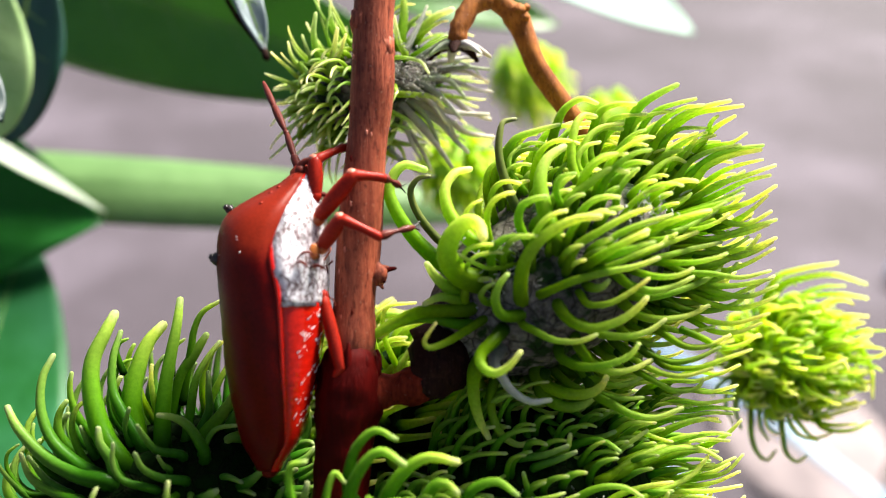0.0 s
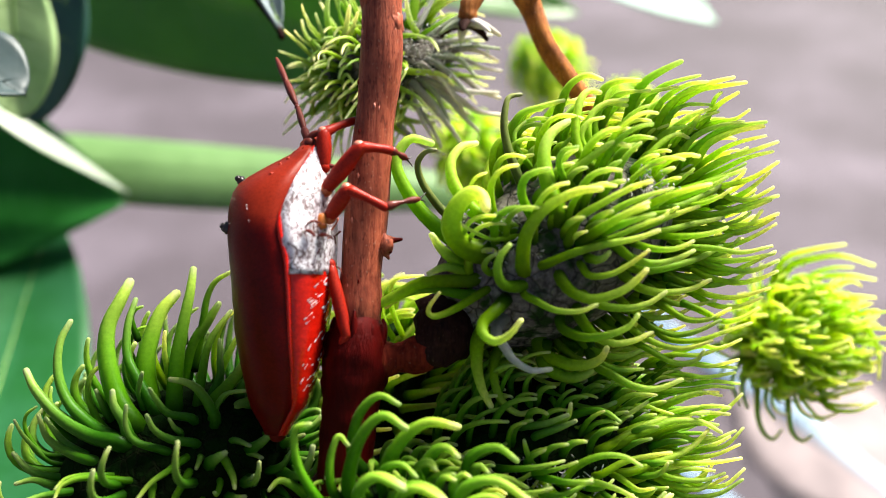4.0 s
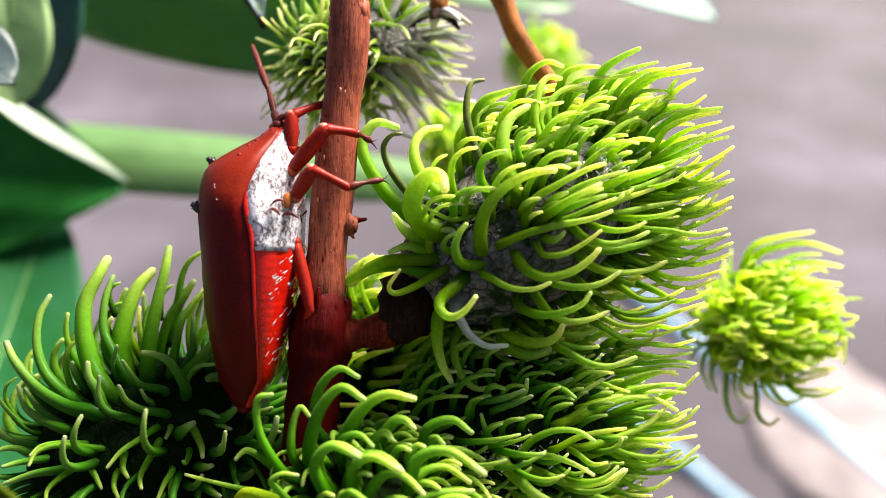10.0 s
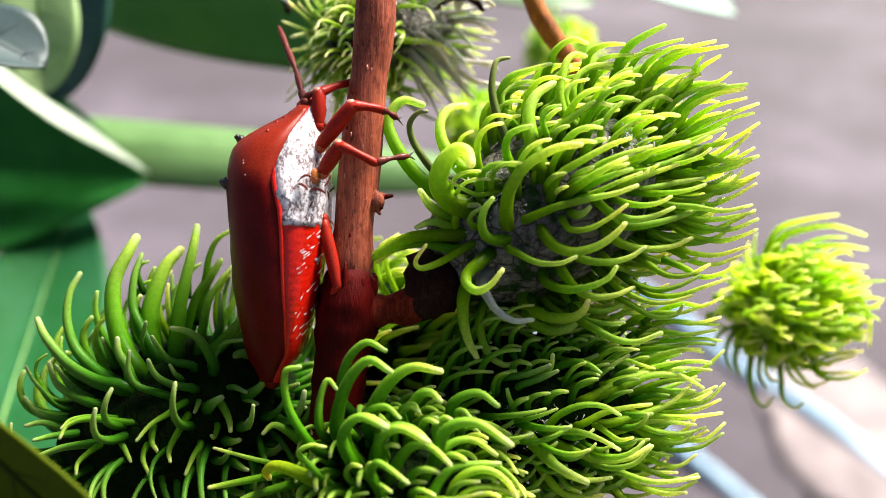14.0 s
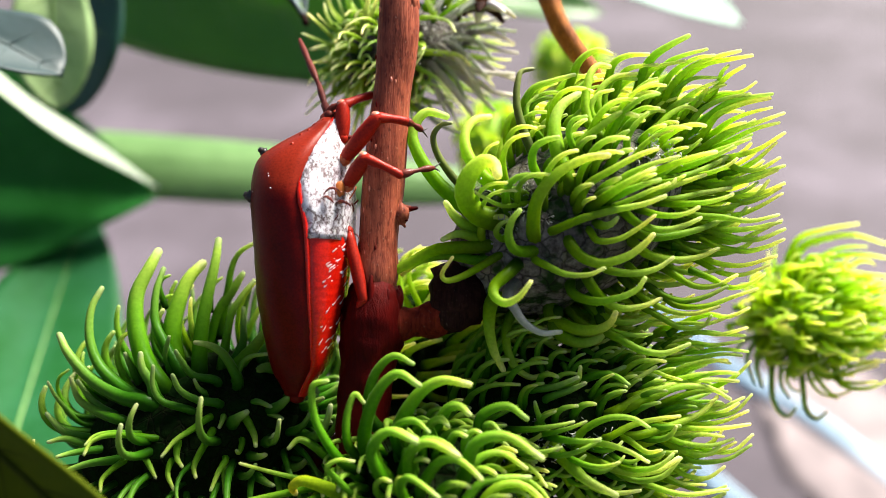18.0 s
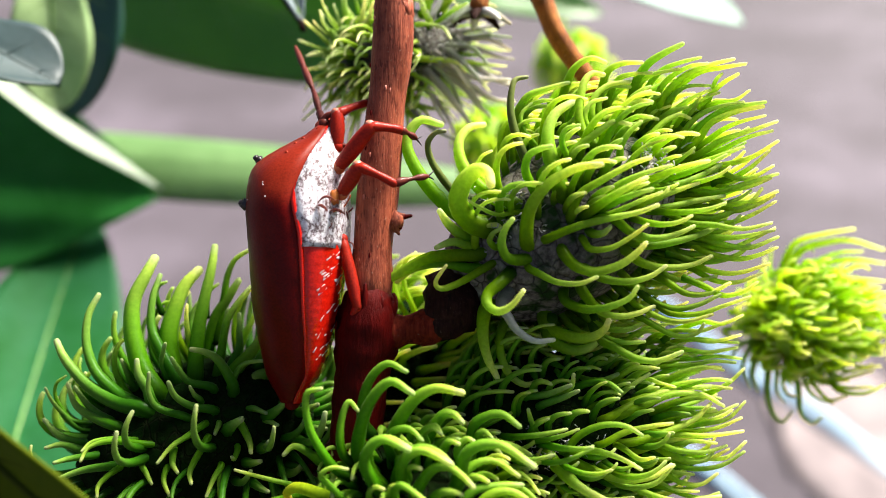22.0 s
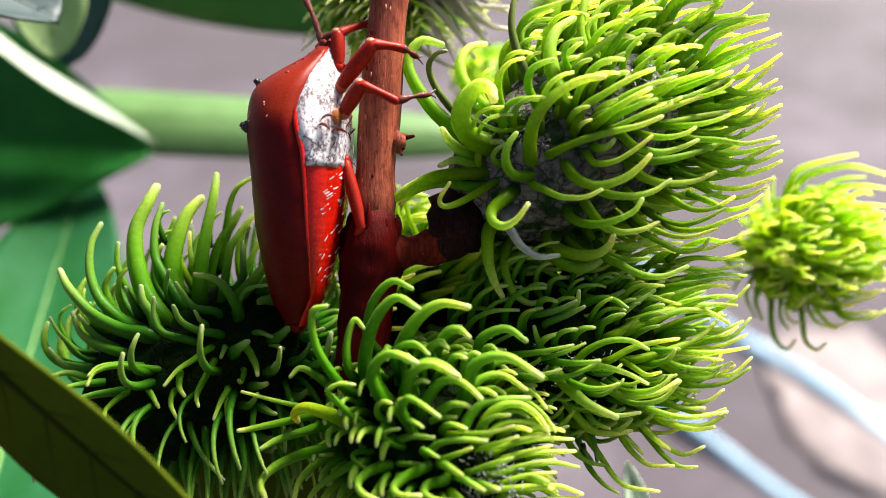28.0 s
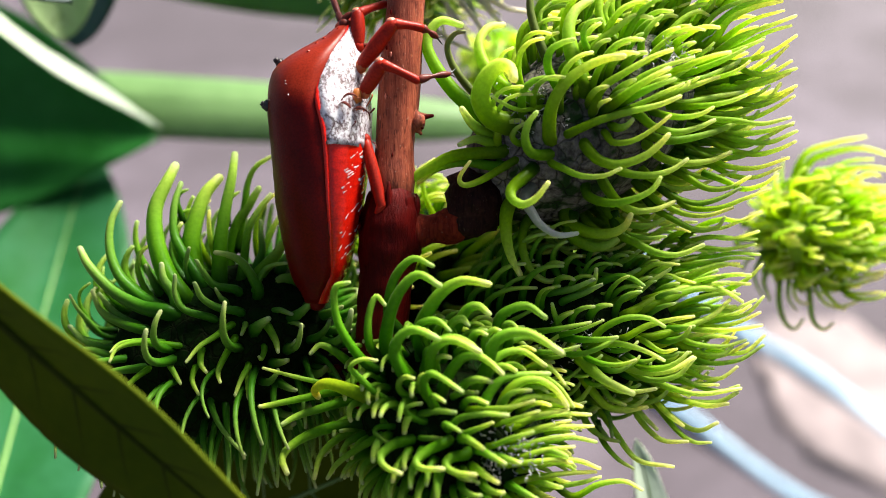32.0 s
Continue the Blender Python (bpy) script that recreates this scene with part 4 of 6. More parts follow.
hook(front_fruit, MOSS, 0.036, -0.00, -0.27, -0.81, -2.73, -1.13, -2.78, -1.44, -2.83, -1.52, -2.83)
hook(front_fruit, MOSS, 0.051, -0.07, -0.37, -0.72, -3.05, -0.96, -3.09, -1.19, -3.19, -1.30, -3.32, -1.24, -3.45)
hook(front_fruit, MOSS, 0.041, -0.06, -0.32, -0.59, -3.08, -0.79, -3.17, -0.94, -3.31, -0.99, -3.51)
hook(front_fruit, MOSS, 0.035, -0.53, -0.29, -0.31, -3.07, -0.53, -3.19, -0.76, -3.36, -0.87, -3.52)
hook(front_fruit, MOSS, 0.031, -0.07, -0.16, -0.59, -3.10, -0.66, -3.09, -0.76, -3.09)
hook(front_fruit, MOSS, 0.024, -0.64, -0.82, -0.20, -2.97, -0.32, -2.96, -0.37, -3.00, -0.28, -3.07, -0.22, -3.08)
hook(front_fruit, MOSS, 0.025, -0.54, -0.61, -0.31, -2.93, -0.23, -2.96, -0.15, -2.96)
hook(front_fruit, MOSS, 0.042, -0.75, -1.06, -0.01, -3.06, -0.18, -3.09, -0.30, -3.18, -0.26, -3.26, -0.11, -3.31)
hook(front_fruit, MOSS, 0.042, 0.07, -0.04, -0.68, -2.46, -0.84, -2.33, -0.97, -2.27, -1.06, -2.35)
hook(front_fruit, MOSS, 0.053, -0.60, -0.81, -0.03, -2.54, -0.15, -2.38, -0.17, -2.21, -0.08, -2.10, 0.06, -2.08, 0.23, -2.16)
hook(front_fruit, MOSS, 0.031, -0.69, -0.88, -0.01, -2.71, -0.12, -2.64, -0.14, -2.55, -0.08, -2.49, 0.00, -2.50)
hook(front_fruit, MOSS, 0.033, -0.75, -0.92, 0.15, -2.73, 0.06, -2.60, 0.06, -2.49, 0.15, -2.45)
hook(front_fruit, MOSS, 0.028, -0.79, -0.97, 0.10, -2.90, -0.02, -2.85, -0.08, -2.78, -0.01, -2.73, 0.07, -2.71)
hook(front_fruit, MOSS, 0.029, -0.48, -0.74, 0.03, -2.38, 0.04, -2.16, 0.12, -2.03, 0.23, -2.02, 0.33, -2.09)
hook(front_fruit, MOSS, 0.039, -0.53, -0.65, 0.26, -2.38, 0.28, -2.17, 0.35, -2.03, 0.43, -2.00, 0.49, -2.04)
hook(front_fruit, MOSS, 0.048, -0.63, -0.89, 0.09, -2.52, 0.13, -2.33, 0.23, -2.19, 0.36, -2.15, 0.49, -2.19, 0.60, -2.28)
hook(front_fruit, MOSS, 0.047, -0.73, -0.96, 0.25, -2.63, 0.32, -2.47, 0.43, -2.33, 0.56, -2.30, 0.68, -2.36, 0.79, -2.46)
hook(front_fruit, MOSS, 0.037, -0.44, -0.61, 0.40, -2.31, 0.45, -2.17, 0.56, -2.10, 0.66, -2.10)
hook(front_fruit, MOSS, 0.033, -0.27, -0.42, 0.52, -2.25, 0.61, -2.11, 0.78, -2.09)
hook(front_fruit, MOSS, 0.045, -0.54, -0.11, 0.64, -2.46, 0.76, -2.29, 0.95, -2.20, 1.14, -2.21, 1.40, -2.36)
hook(front_fruit, MOSS, 0.044, -0.72, -0.60, 0.55, -2.63, 0.66, -2.44, 0.81, -2.31, 0.99, -2.29, 1.20, -2.43)
hook(front_fruit, MOSS, 0.038, -0.79, -1.11, 0.20, -2.80, 0.09, -2.56, 0.15, -2.45, 0.27, -2.49, 0.43, -2.59)
hook(front_fruit, MOSS, 0.043, -0.80, -0.63, 0.59, -2.82, 0.68, -2.65, 0.81, -2.53, 1.01, -2.50, 1.23, -2.50)
hook(front_fruit, GREEN, 0.043, -0.78, -0.64, 0.73, -2.90, 0.82, -2.68, 0.96, -2.56, 1.14, -2.55, 1.29, -2.65, 1.39, -2.80)
hook(front_fruit, GREEN, 0.030, -0.16, -0.39, 1.00, -2.53, 1.19, -2.46, 1.31, -2.52, 1.40, -2.63)
hook(front_fruit, MOSS, 0.031, -0.77, -0.91, 0.73, -2.88, 0.80, -2.72, 0.90, -2.63, 1.04, -2.61)
hook(front_fruit, GREEN, 0.024, -0.80, -0.93, 0.48, -2.79, 0.68, -2.78, 0.88, -2.76, 1.07, -2.70)
hook(front_fruit, MOSS, 0.033, -0.84, -1.10, 0.30, -2.96, 0.41, -2.85, 0.61, -2.80, 0.83, -2.80)
hook(front_fruit, MOSS, 0.028, -0.85, -0.99, 0.43, -3.00, 0.55, -2.95, 0.70, -2.88)
hook(front_fruit, GREEN, 0.024, -0.79, -0.94, 0.73, -2.93, 0.93, -2.86, 1.11, -2.79)
hook(front_fruit, MOSS, 0.029, -0.76, -0.87, 0.35, -2.68, 0.45, -2.64, 0.57, -2.63)
hook(front_fruit, MOSS, 0.036, -0.75, -0.92, 0.02, -2.86, 0.18, -2.80, 0.37, -2.80)
hook(front_fruit, MOSS, 0.031, -0.78, -0.89, 0.05, -3.04, 0.15, -3.04, 0.27, -3.04)
hook(front_fruit, GREEN, 0.026, -0.82, -1.02, 0.67, -3.12, 0.87, -3.03, 1.05, -2.96)
hook(front_fruit, GREEN, 0.031, -0.74, -0.63, 0.78, -2.85, 0.98, -2.72, 1.19, -2.71, 1.39, -2.79)
hook(front_fruit, GREEN, 0.029, -0.71, -0.63, 0.88, -2.94, 1.13, -2.87, 1.40, -2.83)
hook(front_fruit, GREEN, 0.029, -0.68, -0.63, 0.95, -3.03, 1.18, -2.98, 1.42, -2.93)
hook(front_fruit, GREEN, 0.029, -0.68, -0.62, 0.95, -3.14, 1.21, -3.09, 1.45, -3.06)
hook(front_fruit, GREEN, 0.029, -0.70, -0.63, 0.92, -3.24, 1.18, -3.19, 1.45, -3.17)
hook(front_fruit, GREEN, 0.029, -0.77, -0.62, 0.76, -3.29, 1.02, -3.29, 1.28, -3.28, 1.43, -3.32)
hook(front_fruit, MOSS, 0.042, -0.85, -1.15, 0.30, -3.06, 0.13, -3.13, 0.02, -3.21, 0.08, -3.26, 0.26, -3.25)
hook(front_fruit, MOSS, 0.042, -0.85, -1.11, 0.47, -3.18, 0.33, -3.20, 0.28, -3.26, 0.38, -3.31, 0.54, -3.31)
hook(front_fruit, GREEN, 0.030, -0.35, -0.48, 0.96, -2.57, 1.17, -2.55, 1.35, -2.66, 1.47, -2.83)
hook(front_fruit, GREEN, 0.030, -0.73, -0.37, 0.87, -2.97, 1.10, -2.90, 1.37, -2.89, 1.64, -2.92)
hook(front_fruit, GREEN, 0.030, -0.76, -0.37, 0.84, -3.09, 1.10, -3.02, 1.37, -3.01, 1.66, -3.03)
hook(front_fruit, GREEN, 0.030, -0.76, -0.36, 0.84, -3.16, 1.15, -3.13, 1.43, -3.11, 1.69, -3.18)
hook(front_fruit, GREEN, 0.030, -0.66, -0.36, 0.92, -3.37, 1.21, -3.34, 1.48, -3.33, 1.72, -3.43)
hook(front_fruit, GREEN, 0.030, -0.65, -0.36, 0.84, -3.47, 1.11, -3.46, 1.40, -3.45, 1.68, -3.46)
hook(front_fruit, GREEN, 0.030, -0.29, -0.39, 0.96, -3.67, 1.28, -3.61, 1.55, -3.56, 1.72, -3.50)
hook(front_fruit, GREEN, 0.030, -0.40, -0.54, 1.46, -3.68, 1.69, -3.56, 1.92, -3.52, 2.08, -3.59)
hook(front_fruit, MOSS, 0.047, -0.35, -0.5, -0.26, -1.95, -0.20, -1.62, -0.02, -1.43, 0.17, -1.50)
hook(front_fruit, MOSS, 0.057, -0.5, -0.7, -0.28, -2.24, -0.19, -1.83, 0.02, -1.58, 0.24, -1.68)
hook(front_fruit, MOSS, 0.063, -0.5, -0.7, 0.03, -2.13, 0.20, -1.80, 0.43, -1.64, 0.69, -1.67)
hook(front_fruit, MOSS, 0.040, -0.6, -0.7, -0.50, -2.35, -0.70, -2.02, -0.73, -1.70, -0.59, -1.64)
hook(front_fruit, MOSS, 0.037, -0.5, -0.5, -0.42, -2.25, -0.44, -2.00, -0.37, -1.78, -0.28, -1.86)
hook(front_fruit, MOSS, 0.053, -0.75, -1.0, -0.08, -2.50, -0.18, -2.25, -0.02, -2.06, 0.23, -2.14)
hook(front_fruit, MOSS, 0.053, -0.7, -0.95, 0.15, -2.47, 0.17, -2.26, 0.34, -2.16, 0.59, -2.26)
hook(front_fruit, MOSS, 0.057, -0.72, -0.95, 0.65, -2.47, 0.74, -2.18, 1.01, -2.10, 1.32, -2.28)
hook(front_fruit, MOSS, 0.037, -0.6, -0.75, 0.02, -2.20, 0.04, -2.04, 0.20, -1.99, 0.33, -2.09)
hook(front_fruit, MOSS, 0.037, -0.55, -0.65, 0.37, -2.20, 0.33, -2.04, 0.44, -1.98, 0.50, -2.05)
hook(front_fruit, MOSS, 0.037, -0.6, -0.7, 0.49, -2.25, 0.54, -2.14, 0.59, -2.11, 0.66, -2.13)
hook(front_fruit, MOSS, 0.037, -0.6, -0.7, 0.68, -2.39, 0.64, -2.20, 0.72, -2.09, 0.79, -2.10)
hook(front_fruit, MOSS, 0.053, -0.45, -0.6, 0.37, -2.11, 0.49, -1.91, 0.60, -1.88, 0.69, -1.95)
hook(front_fruit, MOSS, 0.053, -0.4, -0.55, 0.76, -2.17, 0.81, -1.97, 1.03, -1.88, 1.21, -1.99)
hook(front_fruit, MOSS, 0.037, -0.45, -0.55, 0.88, -2.22, 0.83, -2.08, 0.89, -2.04, 0.96, -2.10)
# brighter copies towards the right carry the fall of light in their colour
spines(front_fruit, AXIS_FRONT, (0.98, 0.82), 420, 0.42, 0.034, MOSS,
       lambda n, u: n * 1.2 + V(0.1, 0, 0.35 if n.x > -0.3 else 0.1), lambda n, u: V(-0.1, -0.3, -0.9) if n.x < -0.25 else V(0.85, -0.2, -0.35), 13,
       other=lambda n, u, rnd: LIME if u + n.x * 0.5 + rnd.uniform(-0.4, 0.4) > 1.1 else GREEN if n.x + rnd.uniform(-0.4, 0.4) > 0.3 else None, power=1.7)

# the fruit under the insect; its shade is put into darker spine colours
AXIS_LEFT = (-0.93, -0.1, -0.25)
left_fruit = fruit("rambutan", (-2.1, 0.85, -2.38), AXIS_LEFT, (1.3, 0.9), SKIN_SHADE, "green rambutan darkened to look shaded, with upright claw-like spines under the bug")
hook(left_fruit, SHADED, 0.069, 0.13, 0.42, -2.50, -1.94, -2.81, -1.88, -3.13, -1.72, -3.40, -1.47, -3.53, -1.28)
hook(left_fruit, SHADED, 0.058, 0.19, 0.50, -2.59, -1.90, -2.81, -1.80, -3.07, -1.58, -3.20, -1.30, -3.21, -1.01, -3.13, -0.80)
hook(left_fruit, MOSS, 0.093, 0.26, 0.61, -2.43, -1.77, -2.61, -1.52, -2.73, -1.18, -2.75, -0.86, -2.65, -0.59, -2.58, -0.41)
hook(left_fruit, SHADED, 0.053, 0.35, 0.67, -2.25, -1.65, -2.45, -1.35, -2.57, -1.13, -2.59, -0.83, -2.54, -0.59)
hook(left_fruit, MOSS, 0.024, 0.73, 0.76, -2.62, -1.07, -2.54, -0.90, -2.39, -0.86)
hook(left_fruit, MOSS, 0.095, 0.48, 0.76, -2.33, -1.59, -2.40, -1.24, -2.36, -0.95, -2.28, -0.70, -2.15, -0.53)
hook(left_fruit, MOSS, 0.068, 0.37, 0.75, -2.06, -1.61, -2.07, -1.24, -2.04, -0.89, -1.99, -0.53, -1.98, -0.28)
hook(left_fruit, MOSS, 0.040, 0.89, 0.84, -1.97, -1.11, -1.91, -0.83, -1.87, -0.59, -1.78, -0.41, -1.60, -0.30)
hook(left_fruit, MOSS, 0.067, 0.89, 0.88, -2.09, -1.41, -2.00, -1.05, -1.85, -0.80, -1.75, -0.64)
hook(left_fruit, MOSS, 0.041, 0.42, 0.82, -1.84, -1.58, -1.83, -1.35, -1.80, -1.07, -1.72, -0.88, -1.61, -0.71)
hook(left_fruit, SHADED, 0.041, 0.48, 0.72, -1.73, -1.55, -1.66, -1.36, -1.68, -1.18, -1.70, -1.00)
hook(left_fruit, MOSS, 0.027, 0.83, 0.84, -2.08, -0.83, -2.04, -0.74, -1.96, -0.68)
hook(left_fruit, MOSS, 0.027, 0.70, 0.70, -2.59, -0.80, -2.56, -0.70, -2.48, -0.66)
hook(left_fruit, SHADED, 0.048, 0.26, 0.14, -1.63, -1.75, -1.68, -1.61, -1.78, -1.45, -1.90, -1.37, -2.04, -1.34)
hook(left_fruit, SHADED, 0.037, 0.40, 0.29, -2.36, -1.64, -2.40, -1.46, -2.35, -1.29)
hook(left_fruit, SHADED, 0.036, 0.03, -0.06, -2.04, -2.00, -2.31, -1.91, -2.40, -1.76, -2.39, -1.56)
hook(left_fruit, SHADED, 0.039, 0.09, -0.15, -1.78, -1.94, -1.98, -1.89, -2.12, -1.79, -2.17, -1.64)
hook(left_fruit, SHADED, 0.039, 0.23, 0.06, -1.84, -1.73, -2.06, -1.67, -2.16, -1.53, -2.21, -1.42)
hook(left_fruit, SHADED, 0.028, 0.13, 0.05, -1.93, -1.85, -1.98, -1.79, -2.02, -1.70)
hook(left_fruit, SHADED, 0.029, 0.56, 0.40, -3.31, -2.20, -3.43, -2.09, -3.57, -1.91, -3.63, -1.76)
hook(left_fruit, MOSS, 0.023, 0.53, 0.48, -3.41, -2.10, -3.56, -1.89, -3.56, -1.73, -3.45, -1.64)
hook(left_fruit, SHADED, 0.046, 0.15, 0.44, -2.78, -2.11, -3.03, -2.05, -3.28, -1.93, -3.41, -1.72)
hook(left_fruit, SHADED, 0.040, 0.23, 0.44, -2.87, -2.07, -3.13, -1.95, -3.34, -1.75)
hook(left_fruit, SHADED, 0.043, 0.39, 0.39, -3.20, -2.32, -3.46, -2.25, -3.63, -2.08)
hook(left_fruit, SHADED, 0.037, 0.33, 0.26, -3.17, -2.38, -3.39, -2.32, -3.55, -2.35)
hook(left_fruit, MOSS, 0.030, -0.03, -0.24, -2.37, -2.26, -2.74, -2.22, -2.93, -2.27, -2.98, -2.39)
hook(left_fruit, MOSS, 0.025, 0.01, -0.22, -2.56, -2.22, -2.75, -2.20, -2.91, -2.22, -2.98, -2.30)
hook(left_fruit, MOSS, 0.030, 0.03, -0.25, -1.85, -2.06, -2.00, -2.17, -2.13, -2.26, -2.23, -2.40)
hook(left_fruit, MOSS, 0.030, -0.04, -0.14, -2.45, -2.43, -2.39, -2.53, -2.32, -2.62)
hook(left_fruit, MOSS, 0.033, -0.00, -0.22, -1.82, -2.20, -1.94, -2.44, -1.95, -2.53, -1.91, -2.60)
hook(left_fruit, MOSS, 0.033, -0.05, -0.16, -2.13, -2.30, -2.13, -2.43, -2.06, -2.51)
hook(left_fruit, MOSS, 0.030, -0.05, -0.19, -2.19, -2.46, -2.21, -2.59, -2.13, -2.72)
hook(left_fruit, SHADED, 0.031, 0.05, 0.00, -1.72, -2.06, -1.75, -2.16)
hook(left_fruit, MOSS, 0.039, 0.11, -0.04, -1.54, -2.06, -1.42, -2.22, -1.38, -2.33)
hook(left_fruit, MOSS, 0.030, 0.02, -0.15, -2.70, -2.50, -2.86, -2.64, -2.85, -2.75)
hook(left_fruit, SHADED, 0.034, 0.20, 0.13, -1.44, -1.93, -1.27, -1.97)
hook(left_fruit, SHADED, 0.034, 0.22, 0.16, -1.31, -2.05, -1.16, -2.09)
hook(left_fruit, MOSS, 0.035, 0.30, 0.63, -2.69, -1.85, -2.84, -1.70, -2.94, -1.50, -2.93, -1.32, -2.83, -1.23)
hook(left_fruit, SHADED, 0.031, 0.29, 0.19, -1.67, -1.71, -1.54, -1.50, -1.29, -1.45)
hook(left_fruit, SHADED, 0.064, 0.58, 0.44, -1.28, -1.65, -1.43, -1.62, -1.55, -1.71)
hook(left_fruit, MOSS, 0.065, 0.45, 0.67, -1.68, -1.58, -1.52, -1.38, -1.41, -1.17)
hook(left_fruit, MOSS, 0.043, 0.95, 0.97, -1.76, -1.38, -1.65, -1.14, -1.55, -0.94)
hook(left_fruit, SHADED, 0.036, 0.16, -0.01, -2.98, -2.40, -3.20, -2.42, -3.34, -2.45)
hook(left_fruit, SHADED, 0.039, 0.04, -0.03, -2.76, -2.48, -3.05, -2.52, -3.31, -2.61)
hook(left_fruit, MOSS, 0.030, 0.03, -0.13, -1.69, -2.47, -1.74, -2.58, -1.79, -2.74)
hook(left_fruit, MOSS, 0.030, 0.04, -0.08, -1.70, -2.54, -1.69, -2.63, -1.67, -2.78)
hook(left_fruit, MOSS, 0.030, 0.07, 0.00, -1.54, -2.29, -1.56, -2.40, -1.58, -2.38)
hook(left_fruit, SHADED, 0.040, 0.43, 0.30, -2.70, -1.76, -2.77, -1.58, -2.80, -1.46)
hook(left_fruit, SHADED, 0.051, 0.14, 0.15, -2.42, -1.89, -2.48, -1.73, -2.57, -1.59, -2.59, -1.45)
hook(left_fruit, SHADED, 0.030, 0.1, -0.1, -2.09, -2.82, -2.01, -3.01, -1.88, -3.17, -1.70, -3.33)
hook(left_fruit, SHADED, 0.026, 0.1, -0.1, -2.76, -2.83, -2.82, -2.90, -2.79, -2.97, -2.68, -3.04)
hook(left_fruit, SHADED, 0.030, 0.1, -0.1, -1.94, -2.89, -1.91, -3.16, -1.88, -3.42, -1.88, -3.71)
hook(left_fruit, SHADED, 0.030, 0.15, 0.0, -2.18, -3.12, -2.16, -3.28, -2.11, -3.44, -2.11, -3.58)
hook(left_fruit, SHADED, 0.030, 0.15, 0.0, -1.60, -2.98, -1.55, -3.23, -1.58, -3.50, -1.61, -3.74)
# lighter copies on top, the darkest below: light and shade painted in
spines(left_fruit, AXIS_LEFT, (1.3, 0.9), 300, 0.85, 0.042, SHADED,
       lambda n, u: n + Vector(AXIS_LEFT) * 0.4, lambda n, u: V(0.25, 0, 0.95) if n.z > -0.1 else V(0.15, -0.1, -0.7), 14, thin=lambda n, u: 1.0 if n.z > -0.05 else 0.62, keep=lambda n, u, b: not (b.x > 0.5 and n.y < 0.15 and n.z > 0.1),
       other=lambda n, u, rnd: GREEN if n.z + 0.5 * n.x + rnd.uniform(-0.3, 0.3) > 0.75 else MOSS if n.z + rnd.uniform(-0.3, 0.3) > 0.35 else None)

spines(left_fruit, AXIS_LEFT, (1.3, 0.9), 260, 0.36, 0.045, SHADED, lambda n, u: n + V(0.2, 0, 0.1), lambda n, u: V(0.4, -0.2, 0.2), 24, lambda n, u, b: b.x > 0.45 and n.y < 0.3)

# the fruit further back, beyond the large one
AXIS_RIGHT = (0.42, -0.85, 0.05)
right_fruit = fruit("rambutan", (4.97, 2.9, -1.12), AXIS_RIGHT, (0.55, 0.48), SKIN_LIME, "small bright yellow-green rambutan further back, slightly out of focus")
hook(right_fruit, PALE_LIME, 0.041, 3.00, 2.59, 4.72, -0.53, 4.84, -0.15, 5.15, -0.03, 5.49, 0.03)
hook(right_fruit, PALE_LIME, 0.029, 2.67, 2.43, 4.65, -0.85, 4.57, -0.58, 4.72, -0.51, 4.92, -0.49)
hook(right_fruit, PALE_LIME, 0.028, 2.54, 2.34, 4.69, -0.94, 4.75, -0.74, 4.90, -0.60, 5.16, -0.55)
hook(right_fruit, PALE_LIME, 0.028, 2.49, 2.29, 4.85, -0.85, 5.03, -0.71, 5.30, -0.66)
hook(right_fruit, PALE_LIME, 0.031, 2.43, 2.21, 4.87, -0.93, 5.14, -0.85, 5.38, -0.88)
hook(right_fruit, PALE_LIME, 0.031, 2.53, 2.39, 4.67, -1.00, 4.84, -0.96, 5.02, -0.98)
hook(right_fruit, PALE_LIME, 0.034, 2.62, 2.41, 4.58, -1.10, 4.86, -1.09, 5.11, -1.08)
hook(right_fruit, PALE_LIME, 0.031, 2.47, 2.19, 4.72, -1.16, 4.85, -1.27, 5.12, -1.26, 5.34, -1.19)
hook(right_fruit, PALE_LIME, 0.026, 2.58, 2.37, 4.70, -1.36, 4.98, -1.33, 5.20, -1.28)
hook(right_fruit, PALE_LIME, 0.031, 2.44, 2.25, 4.97, -1.36, 5.21, -1.40, 5.43, -1.36)
hook(right_fruit, PALE_LIME, 0.031, 2.47, 2.32, 4.79, -1.31, 4.86, -1.46, 5.05, -1.54, 5.33, -1.58)
hook(right_fruit, PALE_LIME, 0.032, 2.59, 2.65, 4.79, -1.45, 4.88, -1.72, 5.10, -1.82, 5.40, -1.75)
hook(right_fruit, PALE_LIME, 0.032, 2.84, 2.54, 4.97, -1.77, 5.20, -1.87, 5.45, -1.79, 5.67, -1.71)
hook(right_fruit, PALE_LIME, 0.029, 2.69, 2.49, 5.29, -1.65, 5.57, -1.54, 5.76, -1.29)
hook(right_fruit, PALE_LIME, 0.028, 2.38, 2.52, 5.12, -1.15, 5.45, -1.15, 5.74, -1.04)
hook(right_fruit, PALE_LIME, 0.031, 2.42, 2.46, 5.20, -1.01, 5.52, -0.94, 5.83, -0.83)
hook(right_fruit, PALE_LIME, 0.047, 2.96, 2.48, 4.79, -0.54, 4.90, -0.24, 5.15, -0.14, 5.45, -0.11, 5.79, -0.23)
hook(right_fruit, PALE_LIME, 0.041, 2.89, 2.52, 4.97, -0.58, 5.23, -0.38, 5.54, -0.35, 5.82, -0.40)
hook(right_fruit, PALE_LIME, 0.034, 2.48, 2.48, 4.97, -0.82, 5.19, -0.67, 5.50, -0.60, 5.80, -0.62)
